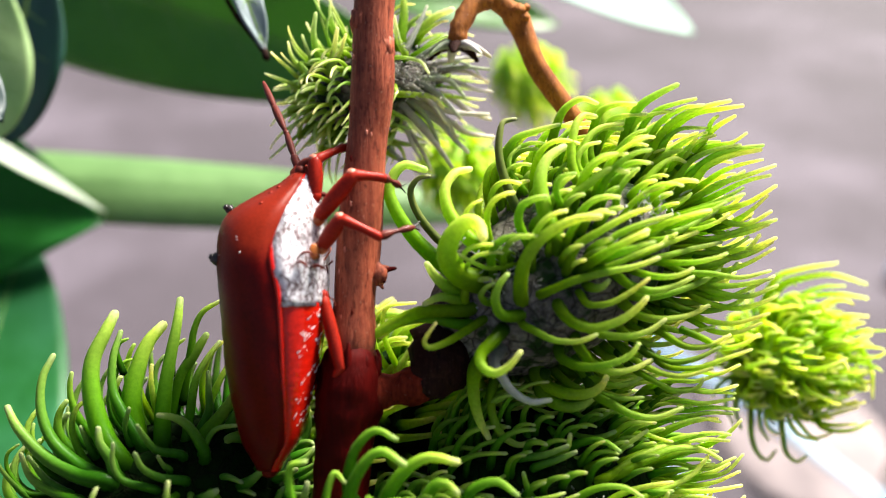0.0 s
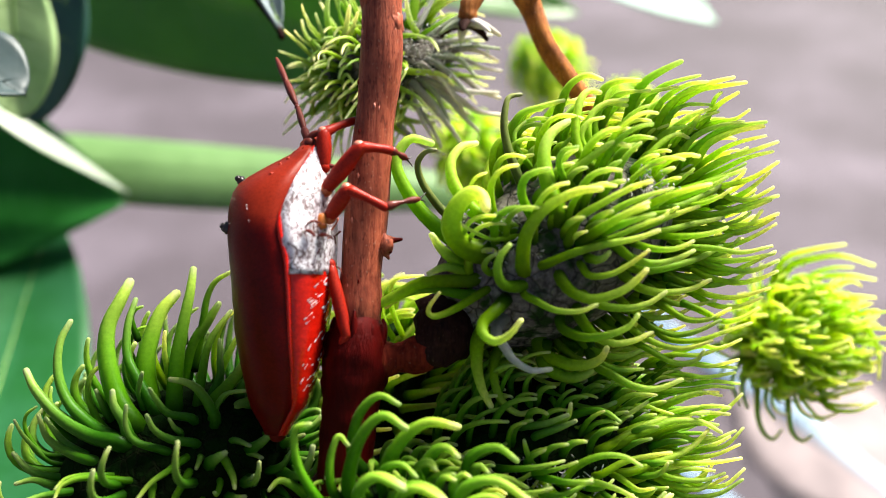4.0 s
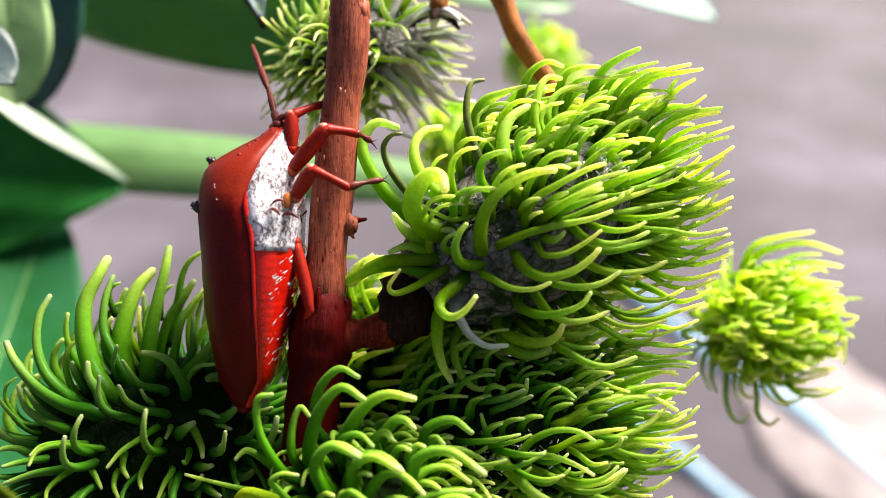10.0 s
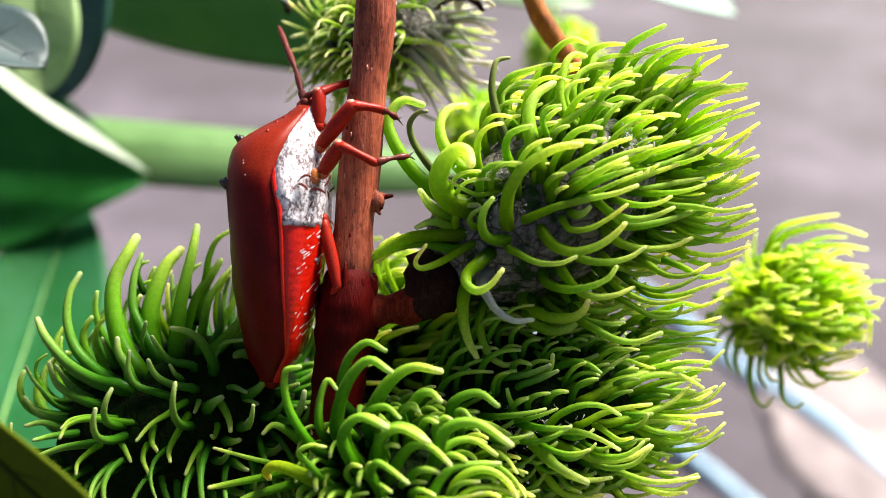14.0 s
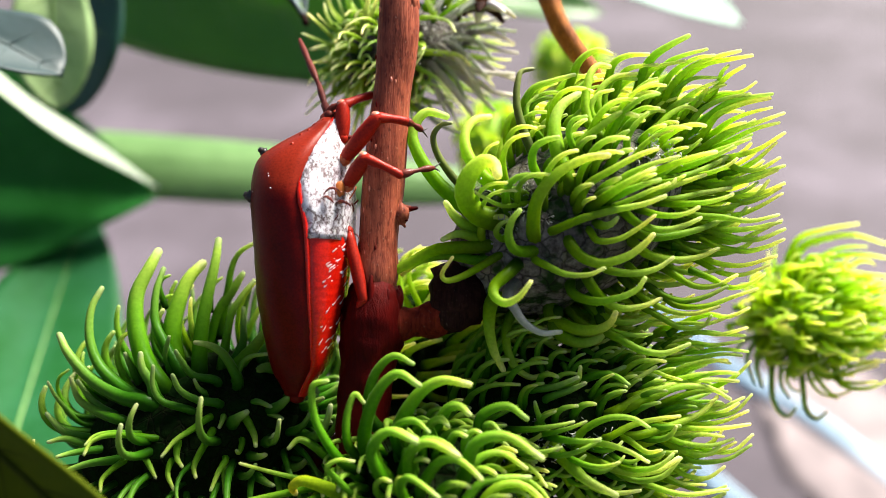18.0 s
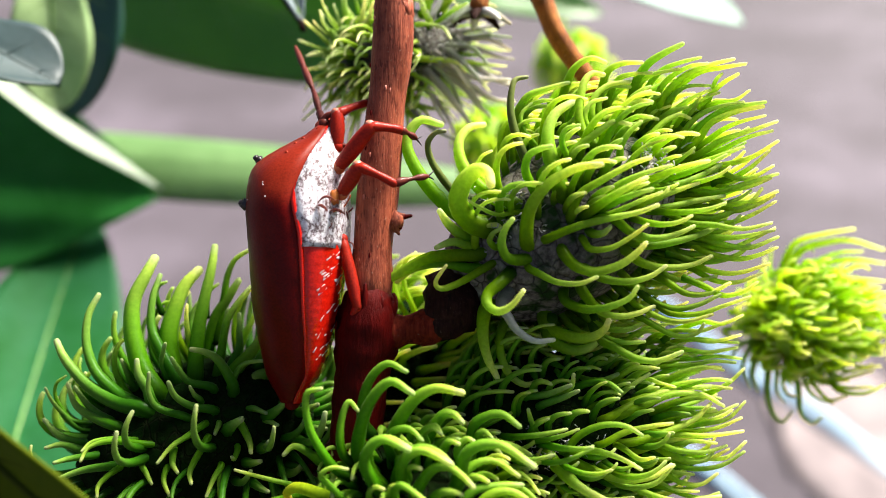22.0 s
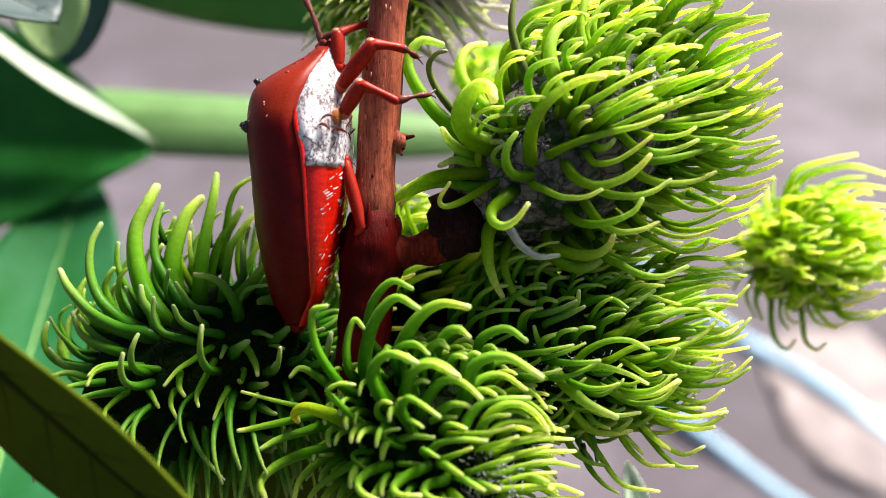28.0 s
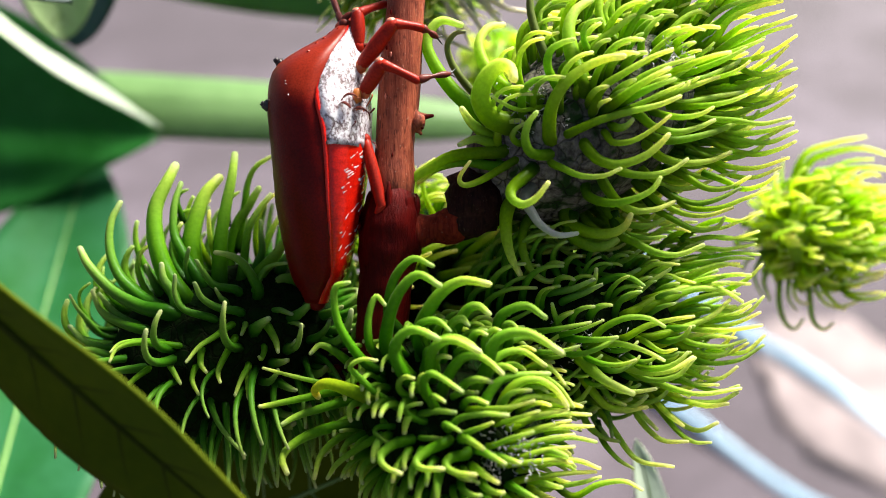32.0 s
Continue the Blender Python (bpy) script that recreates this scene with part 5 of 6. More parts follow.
hook(right_fruit, PALE_LIME, 0.029, 2.64, 2.45, 5.42, -1.44, 5.69, -1.36, 5.85, -1.20)
hook(right_fruit, PALE_LIME, 0.034, 2.51, 2.44, 5.68, -0.98, 5.82, -1.25, 5.81, -1.59)
hook(right_fruit, PALE_LIME, 0.029, 2.84, 2.61, 4.98, -1.75, 5.07, -1.96, 5.20, -2.09, 5.38, -2.02)
hook(right_fruit, PALE_LIME, 0.026, 2.84, 2.67, 4.94, -1.87, 5.03, -2.05, 5.23, -2.13)
hook(right_fruit, SILVER, 0.035, 3.03, 2.83, 4.57, -1.65, 4.52, -2.04, 4.57, -2.29, 4.68, -2.38, 4.77, -2.26)
hook(right_fruit, SILVER, 0.035, 2.91, 2.68, 4.86, -1.64, 4.87, -2.02, 4.88, -2.27, 4.99, -2.38, 5.09, -2.30)
hook(right_fruit, SILVER, 0.042, 3.08, 3.01, 4.49, -1.49, 4.35, -1.76, 4.41, -2.01)
hook(right_fruit, PALE_LIME, 0.033, 3.12, 2.96, 4.44, -1.24, 4.59, -1.33, 4.81, -1.42)
hook(right_fruit, PALE_LIME, 0.039, 3.07, 3.02, 4.53, -1.46, 4.66, -1.43)
hook(right_fruit, SILVER, 0.033, 3.10, 3.15, 4.48, -1.33, 4.20, -1.46, 4.10, -1.63)
hook(right_fruit, PALE_LIME, 0.030, 3.25, 3.12, 4.05, -1.25, 4.16, -1.36, 4.35, -1.43)
hook(right_fruit, PALE_LIME, 0.036, 3.24, 3.04, 4.12, -1.01, 4.44, -1.02, 4.64, -1.08)
hook(right_fruit, PALE_LIME, 0.030, 3.00, 2.90, 4.73, -0.64, 4.75, -0.38, 4.83, -0.15)
hook(right_fruit, PALE_LIME, 0.030, 2.97, 2.99, 4.65, -0.76, 4.58, -0.46, 4.60, -0.19)
hook(right_fruit, PALE_LIME, 0.029, 2.77, 2.99, 4.55, -0.92, 4.48, -0.60, 4.51, -0.30)
hook(right_fruit, PALE_LIME, 0.032, 2.73, 2.53, 5.16, -1.85, 5.37, -1.93, 5.65, -1.91)
hook(right_fruit, PALE_LIME, 0.028, 2.65, 2.44, 5.28, -1.96, 5.55, -1.99, 5.77, -1.87)
hook(right_fruit, PALE_LIME, 0.029, 2.78, 2.52, 5.15, -1.59, 5.38, -1.72, 5.75, -1.65)
hook(right_fruit, PALE_LIME, 0.028, 2.53, 2.48, 5.35, -1.22, 5.58, -1.33, 5.77, -1.46)
hook(right_fruit, PALE_LIME, 0.029, 2.80, 2.60, 5.10, -0.38, 5.35, -0.26, 5.59, -0.25)
hook(right_fruit, SILVER, 0.032, 2.99, 2.88, 4.68, -1.61, 4.62, -1.96, 4.70, -2.14)
hook(right_fruit, SILVER, 0.033, 3.12, 3.04, 4.40, -1.40, 4.24, -1.69, 4.33, -1.98)
spines(right_fruit, AXIS_RIGHT, (0.55, 0.48), 300, 0.72, 0.026, PALE_LIME,
       lambda n, u: n * 1.2 + V(0, 0, 0.1), lambda n, u: Vector(AXIS_RIGHT) * 0.8 - n * 0.35, 15, bend=1.3, power=1.3)

spines(right_fruit, AXIS_RIGHT, (0.55, 0.48), 170, 0.5, 0.024, PALE_LIME, lambda n, u: n, lambda n, u: Vector(AXIS_RIGHT) * 0.8 + V(0.3, 0, 0), 28, lambda n, u, b: n.y < 0.2, free=True)

# the fruit that hangs from the twig behind the stem
AXIS_BACK = (-0.86, -0.25, -0.4)
back_fruit = fruit("rambutan", (-0.08, 1.75, 2.05), AXIS_BACK, (0.75, 0.48), SKIN, "green rambutan with withered grey spines near its calyx, behind the stem")
hook(back_fruit, SILVER, 0.024, 1.54, 1.40, -0.84, 2.08, -1.02, 2.23, -1.16, 2.35)
hook(back_fruit, SILVER, 0.025, 1.56, 1.43, -0.82, 2.00, -1.07, 2.08, -1.23, 2.13)
hook(back_fruit, SILVER, 0.024, 1.54, 1.42, -0.79, 2.12, -0.94, 2.32, -0.98, 2.47)
hook(back_fruit, SILVER, 0.027, 1.56, 1.45, -0.69, 2.17, -0.77, 2.37, -0.83, 2.55)
hook(back_fruit, SILVER, 0.025, 1.58, 1.49, -0.78, 1.93, -0.98, 1.99, -1.15, 1.96)
hook(back_fruit, SILVER, 0.025, 1.51, 1.52, -0.74, 1.82, -0.98, 1.83, -1.15, 1.81)
hook(back_fruit, SILVER, 0.021, 1.57, 1.43, -0.70, 1.69, -0.79, 1.75, -0.73, 1.83, -0.58, 1.84)
hook(back_fruit, SILVER, 0.021, 1.37, 1.22, -0.46, 1.67, -0.52, 1.79, -0.46, 1.83, -0.37, 1.69)
hook(back_fruit, SILVER, 0.025, 1.63, 1.60, -0.74, 1.70, -0.93, 1.62, -1.03, 1.44)
hook(back_fruit, SILVER, 0.025, 1.65, 1.63, -0.70, 1.62, -0.82, 1.53, -0.95, 1.36)
hook(back_fruit, SILVER, 0.025, 1.62, 1.55, -0.76, 1.75, -0.95, 1.72, -1.12, 1.65)
hook(back_fruit, SILVER, 0.024, 1.47, 1.35, -0.59, 1.64, -0.69, 1.54, -0.70, 1.36)
hook(back_fruit, SILVER, 0.024, 1.46, 1.35, -0.52, 1.61, -0.55, 1.49, -0.53, 1.32)
hook(back_fruit, SILVER, 0.041, 1.56, 1.42, -0.63, 2.28, -0.71, 2.54, -0.68, 2.78)
hook(back_fruit, SILVER, 0.040, 1.37, 1.19, -0.52, 2.14, -0.48, 2.32, -0.43, 2.55)
hook(back_fruit, SILVER, 0.031, 1.35, 1.17, -0.53, 2.10, -0.42, 2.29, -0.34, 2.48)
hook(back_fruit, SILVER, 0.026, 1.34, 1.14, 0.10, 2.25, 0.23, 2.26, 0.44, 2.20, 0.53, 2.06)
hook(back_fruit, DRY, 0.032, 1.51, 1.65, 0.44, 2.08, 0.55, 2.10, 0.77, 2.08, 0.89, 1.96)
hook(back_fruit, SILVER, 0.032, 1.34, 1.43, 0.10, 1.89, 0.35, 1.88, 0.56, 1.86, 0.69, 1.75)
hook(back_fruit, SILVER, 0.027, 1.59, 1.47, 0.02, 1.60, 0.17, 1.58, 0.33, 1.52)
hook(back_fruit, DRY, 0.027, 1.56, 1.78, 0.21, 1.72, 0.34, 1.41, 0.45, 1.23)
hook(back_fruit, DRY, 0.033, 1.53, 1.75, 0.33, 1.84, 0.51, 1.67, 0.65, 1.40)
hook(back_fruit, DRY, 0.038, 1.55, 1.81, 0.42, 1.93, 0.68, 1.72, 0.84, 1.48)
hook(back_fruit, DRY, 0.038, 1.50, 1.74, 0.42, 2.05, 0.64, 1.93, 0.89, 1.69)
hook(back_fruit, DRY, 0.025, 1.88, 1.86, 0.77, 2.28, 0.98, 2.29, 1.23, 2.26)
hook(back_fruit, DRY, 0.028, 1.90, 1.90, 0.80, 2.15, 1.05, 2.05, 1.26, 2.01)
hook(back_fruit, DRY, 0.037, 1.92, 1.93, 0.77, 1.97, 1.01, 1.79, 1.24, 1.70)
hook(back_fruit, DRY, 0.028, 1.89, 1.88, 0.83, 2.26, 1.01, 2.23, 1.22, 2.12)
hook(back_fruit, DRY, 0.028, 1.88, 1.91, 0.31, 1.56, 0.47, 1.32, 0.56, 1.13)
hook(back_fruit, SILVER, 0.037, 1.43, 1.26, 0.28, 2.31, 0.21, 2.47, 0.17, 2.70)
hook(back_fruit, DRY, 0.032, 1.48, 1.64, 0.29, 2.39, 0.42, 2.66, 0.53, 2.92)
hook(back_fruit, DRY, 0.031, 1.65, 1.85, 0.56, 2.16, 0.78, 2.09, 0.98, 1.91)
hook(back_fruit, DRY, 0.030, 1.45, 1.67, 0.34, 1.99, 0.56, 1.82, 0.72, 1.62)
hook(back_fruit, SILVER, 0.025, 1.84, 1.88, 0.10, 1.48, 0.23, 1.35, 0.28, 1.16)
hook(back_fruit, SILVER, 0.024, 1.43, 1.45, 0.09, 1.73, 0.28, 1.63, 0.44, 1.47)
hook(back_fruit, SILVER, 0.025, 1.61, 1.47, -0.89, 1.47, -0.83, 1.65, -0.70, 1.74)
hook(back_fruit, SILVER, 0.024, 1.55, 1.43, -0.99, 1.74, -0.86, 1.79, -0.69, 1.78)
hook(back_fruit, SILVER, 0.025, 1.68, 1.57, -0.66, 1.32, -0.63, 1.47, -0.58, 1.59)
hook(back_fruit, SILVER, 0.024, 1.49, 1.40, -0.86, 2.25, -0.79, 2.17, -0.72, 2.04)
hook(back_fruit, DRY, 0.039, 1.48, 1.83, 0.34, 1.93, 0.53, 1.86, 0.79, 1.75, 1.21, 1.74)
hook(back_fruit, DRY, 0.039, 1.54, 1.93, 0.34, 1.85, 0.56, 1.78, 0.75, 1.66, 0.98, 1.53, 1.27, 1.50)
hook(back_fruit, DRY, 0.039, 1.62, 1.93, 0.37, 1.82, 0.66, 1.64, 0.82, 1.47, 0.98, 1.33)
hook(back_fruit, DRY, 0.035, 1.57, 1.85, 0.28, 1.76, 0.48, 1.58, 0.61, 1.40, 0.72, 1.25)
hook(back_fruit, DRY, 0.039, 1.51, 1.84, 0.25, 1.78, 0.45, 1.57, 0.66, 1.33, 0.79, 1.15)
hook(back_fruit, DRY, 0.035, 1.58, 1.75, 0.46, 2.35, 0.75, 2.59, 0.97, 2.74)
hook(back_fruit, DRY, 0.032, 1.57, 1.82, 0.50, 2.24, 0.78, 2.33, 1.14, 2.41)
hook(back_fruit, SILVER, 0.033, 1.83, 1.90, 0.04, 1.51, 0.26, 1.42, 0.49, 1.42)
hook(back_fruit, SILVER, 0.033, 1.83, 1.89, 0.00, 1.38, 0.20, 1.25, 0.36, 1.19)
hook(back_fruit, DRY, 0.033, 1.84, 1.91, 0.07, 1.38, 0.33, 1.16, 0.59, 1.05)
hook(back_fruit, SILVER, 0.058, 1.75, 1.69, 0.42, 2.61, 0.59, 2.80, 0.81, 2.90)
hook(back_fruit, GREEN, 0.057, 1.50, 1.56, 0.21, 2.44, 0.27, 2.77, 0.27, 3.04)
spines(back_fruit, AXIS_BACK, (0.75, 0.48), 200, 0.66, 0.019, SILVER,
       lambda n, u: n + (Vector(AXIS_BACK) * 0.2 if u > -0.1 else V(0.5, -0.2, 0)), lambda n, u: (V(-0.1, -0.3, 0.8) if n.z > 0.45 else V(-0.35, -0.3, -0.75)) if u > -0.1 else V(0.9, -0.2, -0.35), 16, bend=1.15, wild=2.4,
       other=lambda n, u, rnd: DRY if u < -0.15 + rnd.uniform(-0.35, 0.35) and n.z < 0.75 else None)
spines(back_fruit, AXIS_BACK, (0.75, 0.48), 260, 0.36, 0.022, SILVER, lambda n, u: n + V(-0.3, 0, 0.2), lambda n, u: V(-0.4, -0.3, -0.5), 27, lambda n, u, b: n.y < 0.2 and u > -0.15, free=True)


def wool(ob, at, spread, count, seed):
    """A tuft of grey down on the skin; at: its middle in the plant's frame."""
    rnd = random.Random(seed)
    origin = PLANT.inverted() @ ob.matrix_world.translation / CM
    verts, faces = [], []
    for k in range(count):
        foot = Vector(at) - origin + V(rnd.gauss(0, 1) * spread[0], rnd.gauss(0, 1) * spread[1], rnd.gauss(0, 1) * spread[2])
        way = V(rnd.uniform(-1, 1), rnd.uniform(-1.2, 0.2), rnd.uniform(-1, 1)) * rnd.uniform(0.03, 0.09)
        side = V(rnd.uniform(-1, 1), rnd.uniform(-1, 1), rnd.uniform(-1, 1)) * 0.04
        v, f, _ = rings_of(bezier(foot, foot + way * 0.5 + side, foot + way, 5), lambda t: 0.006 * (1.2 - t), 4)
        faces += [tuple(i + len(verts) for i in face) for face in f]
        verts += v
    tagged(piece("wool", mesh_of("wool", verts, faces, WOOL), ob, label="pale grey down on the skin"), kind="stuff")


wool(main_fruit, (2.5, -0.3, 0.5), (0.14, 0.05, 0.06), 45, 31)
wool(main_fruit, (1.25, -0.28, -0.02), (0.22, 0.05, 0.14), 160, 32)
wool(low_fruit, (1.6, 0.0, -2.25), (0.2, 0.05, 0.1), 110, 33)
wool(front_fruit, (0.78, -0.75, -3.2), (0.14, 0.05, 0.12), 220, 34)
wool(back_fruit, (0.45, 1.3, 2.1), (0.2, 0.06, 0.15), 200, 36)

# a shaded one between the stem and the others
AXIS_SHADE = (0.5, 0.3, -0.5)
shade_fruit = fruit("rambutan", (0.2, 2.1, -1.75), AXIS_SHADE, (1.0, 0.8), SKIN_SHADE, "shaded green rambutan half hidden behind the stem")
hook(shade_fruit, LIME, 0.030, 1.1, 1.0, 0.17, -1.04, 0.03, -0.69, 0.06, -0.40, 0.36, -0.35)
hook(shade_fruit, LIME, 0.030, 1.15, 1.1, 0.08, -1.08, -0.07, -0.78, -0.06, -0.49, 0.15, -0.33)
hook(shade_fruit, GREEN, 0.042, 1.1, 1.05, 0.14, -1.25, 0.17, -1.04, 0.26, -0.90, 0.35, -0.72)
spines(shade_fruit, AXIS_SHADE, (1.0, 0.8), 260, 0.8, 0.04, GREEN, lambda n, u: n + V(0, 0, 0.2), lambda n, u: V(0.8, -0.1, 0.1), 21)

# three more, far out of focus
AXIS_FAR = (0.3, -0.2, -0.9)
for at, size, seed in (((2.85, 11.0, 4.1), 0.56, 17), ((1.05, 6.0, 1.62), 0.45, 18), ((4.6, 11.3, 3.2), 0.5, 19)):
    far = fruit("rambutan", at, AXIS_FAR, (size * 1.2, size), SKIN_LIME, "small bright green rambutan far behind, out of focus")
    spines(far, AXIS_FAR, (size * 1.2, size), 110, size * 0.95, 0.04, PALE_LIME, lambda n, u: n, lambda n, u: V(0.3, 0, -0.5), seed)


# ---------------------------------------------------------------- stems
stem = thing("stem", (-0.3, 0.1, -1.9), "upright red-brown woody stem with a swollen dark node", "stem")
S0 = V(-0.3, 0.1, -1.9)
line = [p - S0 for p in spline([(-0.27, 0.1, -1.2), (-0.24, 0.1, -0.7), (-0.2, 0.1, -0.2), (-0.11, 0.1, 0.92), (-0.02, 0.08, 1.7), (0.0, 0.05, 2.51), (0.12, 0.0, 3.6), (0.3, -0.1, 5.2)], 46)]
piece("shoot", tube("shoot", line, lambda t: 0.2 - 0.01 * math.sin(t * 30) + 0.02 * math.exp(-((t - 0.17) / 0.07) ** 2), BARK, 20, 1.0, 0.07), stem)
line = [p - S0 for p in spline([(-0.42, 0.12, -2.9), (-0.35, 0.1, -1.86), (-0.27, 0.1, -1.25), (-0.24, 0.1, -0.82)], 22)]
piece("node", tube("node", line, lambda t: 0.25 + 0.06 * math.exp(-((t - 0.75) / 0.2) ** 2) - 0.015 * max(0, t - 0.9) * 10, NODE, 20, 1.05, 0.16), stem, label="swollen dark red node of the stem")
for k in range(9):
    a = 0.4 + k * 0.7
    foot = V(math.cos(a) * 0.2, math.sin(a) * 0.2, 0)
    tip = V(math.cos(a) * (0.24 + 0.05 * math.sin(k * 3.1)), math.sin(a) * 0.25, 0.14 + 0.1 * math.sin(k * 2.3))
    piece("bud_scale", tube("bud_scale", bezier(V(0, 0, -0.1), V(foot.x * 0.3, foot.y * 0.3, 0.06), tip - foot, 6), lambda t: 0.075 * (1 - 0.8 * t), NODE, 7, 1.0, 0.3), stem, V(-0.235, 0.1, -0.92) + foot - S0)
for k, (x, z, dx, dz) in enumerate(((-0.03, -0.1, 0.1, -0.03), (-0.01, -0.05, 0.11, 0.05), (0.0, -0.03, 0.17, 0.02), (-0.02, -0.12, 0.07, -0.07))):
    piece("thorn", tube("thorn", bezier(V(0, 0, 0), V(dx * 0.5, -0.03, dz * 0.2), V(dx, -0.02, dz), 5), lambda t: 0.042 * (1 - 0.6 * t), BARK if k % 2 else NODE, 6), stem, V(x, 0.06, z) - S0)
piece("knot", orb("knot", (0.06, 0.035, 0.075), BARK, 8, 10, 0.4, 3.0), stem, V(-0.07, -0.05, 0.6) - S0)
piece("knot", orb("knot", (0.08, 0.08, 0.11), BARK, 8, 10, 0.4, 5.0), stem, V(0.02, 0.05, -0.07) - S0)
piece("knot", orb("knot", (0.12, 0.14, 0.14), BARK, 10, 12, 0.25, 6.0), stem, V(-0.11, 0.03, 2.3) - S0)
piece("knot", orb("knot", (0.1, 0.14, 0.15), BARK, 10, 12, 0.25, 9.0), stem, V(0.1, 0.05, 2.05) - S0)
rnd = random.Random(5)
for k in range(26):
    t = rnd.uniform(0, 1)
    p = V(-0.22 + 0.07 * (t * 3.2) * 0.9, 0.1, -0.5 + t * 3.2)
    a = rnd.uniform(-2.6, -0.5)
    piece("lenticel", orb("lenticel", (0.012, 0.012, 0.03), PALE if k % 3 else NODE, 4, 6, 0.3, k), stem, p + V(math.cos(a), math.sin(a), 0) * 0.2 - S0)

stalk = thing("fruit_stalk", (0.0, 0.1, -1.14), "short rough dark stalk that joins the fruit to the stem", "stalk")
line = spline([(-0.12, 0, -0.02), (0.15, 0, 0.0), (0.42, 0.02, 0.08), (0.62, 0.1, 0.32)], 14)
piece("peg", tube("peg", line[:9], lambda t: 0.165 + 0.02 * math.sin(t * 9), PEG, 16, 1.0, 0.18), stalk, label="rough orange-brown peg")
piece("collar", tube("collar", line[7:], lambda t: 0.13 + 0.18 * t ** 0.6, CORK, 16, 1.0, 0.45), stalk, label="dark corky collar")

branch = thing("branch", (-0.42, 0.3, -2.4), "dark brown branch that carries the fruits below the bug", "branch")
line = spline([(-1.3, 0.5, 0.1), (-0.6, 0.25, 0.0), (0.1, 0.0, -0.15), (0.8, 0.3, -0.2), (1.4, 0.5, -0.1)], 26)
piece("limb", tube("limb", line, lambda t: 0.2 + 0.03 * math.sin(t * 17), CORK, 14, 1.0, 0.3), branch)
for k in range(8):
    piece("bud", orb("bud", (0.06, 0.06, 0.05), CORK if k % 2 else NODE, 6, 8, 0.4, k), branch, line[2 + 3 * k] + V(0.03 * math.sin(k * 2), -0.17, 0.1 * math.cos(k * 1.7)))

twig = thing("twig", (1.2, 1.4, 3.0), "orange-brown twig with knobbly joints behind the stem", "twig")
W0 = V(1.2, 1.4, 3.0)
line = [p - W0 for p in spline([(1.0, 1.3, 5.0), (1.05, 1.35, 3.8), (1.2, 1.43, 3.05), (1.5, 1.5, 2.74), (1.73, 1.5, 2.2), (2.15, 1.55, 1.6), (2.5, 1.6, 1.0)], 34)]
piece("shoot", tube("shoot", line, lambda t: 0.115 + 0.03 * math.exp(-((t - 0.5) / 0.03) ** 2), TWIG, 12, 1.0, 0.18), twig)
line = [p - W0 for p in spline([(1.2, 1.42, 2.95), (1.02, 1.38, 2.85), (0.88, 1.32, 2.62), (0.84, 1.3, 2.46)], 12)]
piece("side_shoot", tube("side_shoot", line, lambda t: 0.12 - 0.02 * t, TWIG, 10, 1.0, 0.25), twig)
for x, z, s in ((1.52, 2.8, 0.085), (1.58, 2.72, 0.06), (1.1, 2.98, 0.09), (1.0, 2.9, 0.07), (1.6, 2.83, 0.05)):
    piece("bud", orb("bud", (s, s, s * 0.8), TWIG, 7, 9, 0.35, x), twig, V(x, 1.4, z) - W0)
calyx = thing("calyx", (0.84, 1.35, 2.42), "withered grey-brown calyx between twig and fruit", "calyx")
for k in range(7):
    a = k * 0.9
    out = V(math.cos(a), math.sin(a) * 0.7, 0)
    piece("sepal", tube("sepal", bezier(V(0, 0, 0), out * 0.16 + V(0, 0, 0.02), out * 0.34 + V(0.02, 0, -0.14), 6), lambda t: 0.07 * (1 - 0.75 * t), CORK if k % 2 else DRY, 6, 1.8), calyx)


# ---------------------------------------------------------------- the bug
HEAD_Z, TAIL_Z, MID_Y = 0.86, -2.0, 0.15


def bug_back(t):
    return curve_of((-0.8, -1.37, -1.465, -1.45, -1.42, -1.39, -1.33, -1.26, -1.12), t)


def bug_rim(t):
    return curve_of((-0.64, -0.79, -0.9, -0.84, -0.825, -0.82, -0.815, -0.84, -0.98), t)


def bug_front(t):
    return curve_of((-0.57, -0.50, -0.475, -0.475, -0.51, -0.57, -0.645, -0.74, -0.92), t)


def bug_half(t):
    return curve_of((0.26, 0.5, 0.62, 0.62, 0.58, 0.52, 0.42, 0.3, 0.1), t)


def bug_height(t):
    return HEAD_Z + (TAIL_Z - HEAD_Z) * (t - 0.05 * max(0.0, (t - 0.6) / 0.4) ** 2)


def back_at(t, a, lift=0.0):
    """A place on the back: t from head to tail, a from 0 (near rim) to pi (far rim)."""
    x0, x1 = bug_rim(t), bug_back(t) - lift
    return V(x0 + (x1 - x0) * math.sin(a) ** 0.75, MID_Y - (bug_half(t) + lift) * math.cos(a), bug_height(t))


def belly_at(t, a, lift=0.0):
    x0, x1 = bug_rim(t), bug_front(t) + lift
    return V(x0 + (x1 - x0) * math.sin(a) ** 0.8, MID_Y - (bug_half(t) + lift) * math.cos(a), bug_height(t))


bug = thing("shield_bug", (-0.95, 0.15, -0.5), "glossy dark red shield bug with white waxy breast on the stem", "insect")
B0 = V(-0.95, 0.15, -0.5)


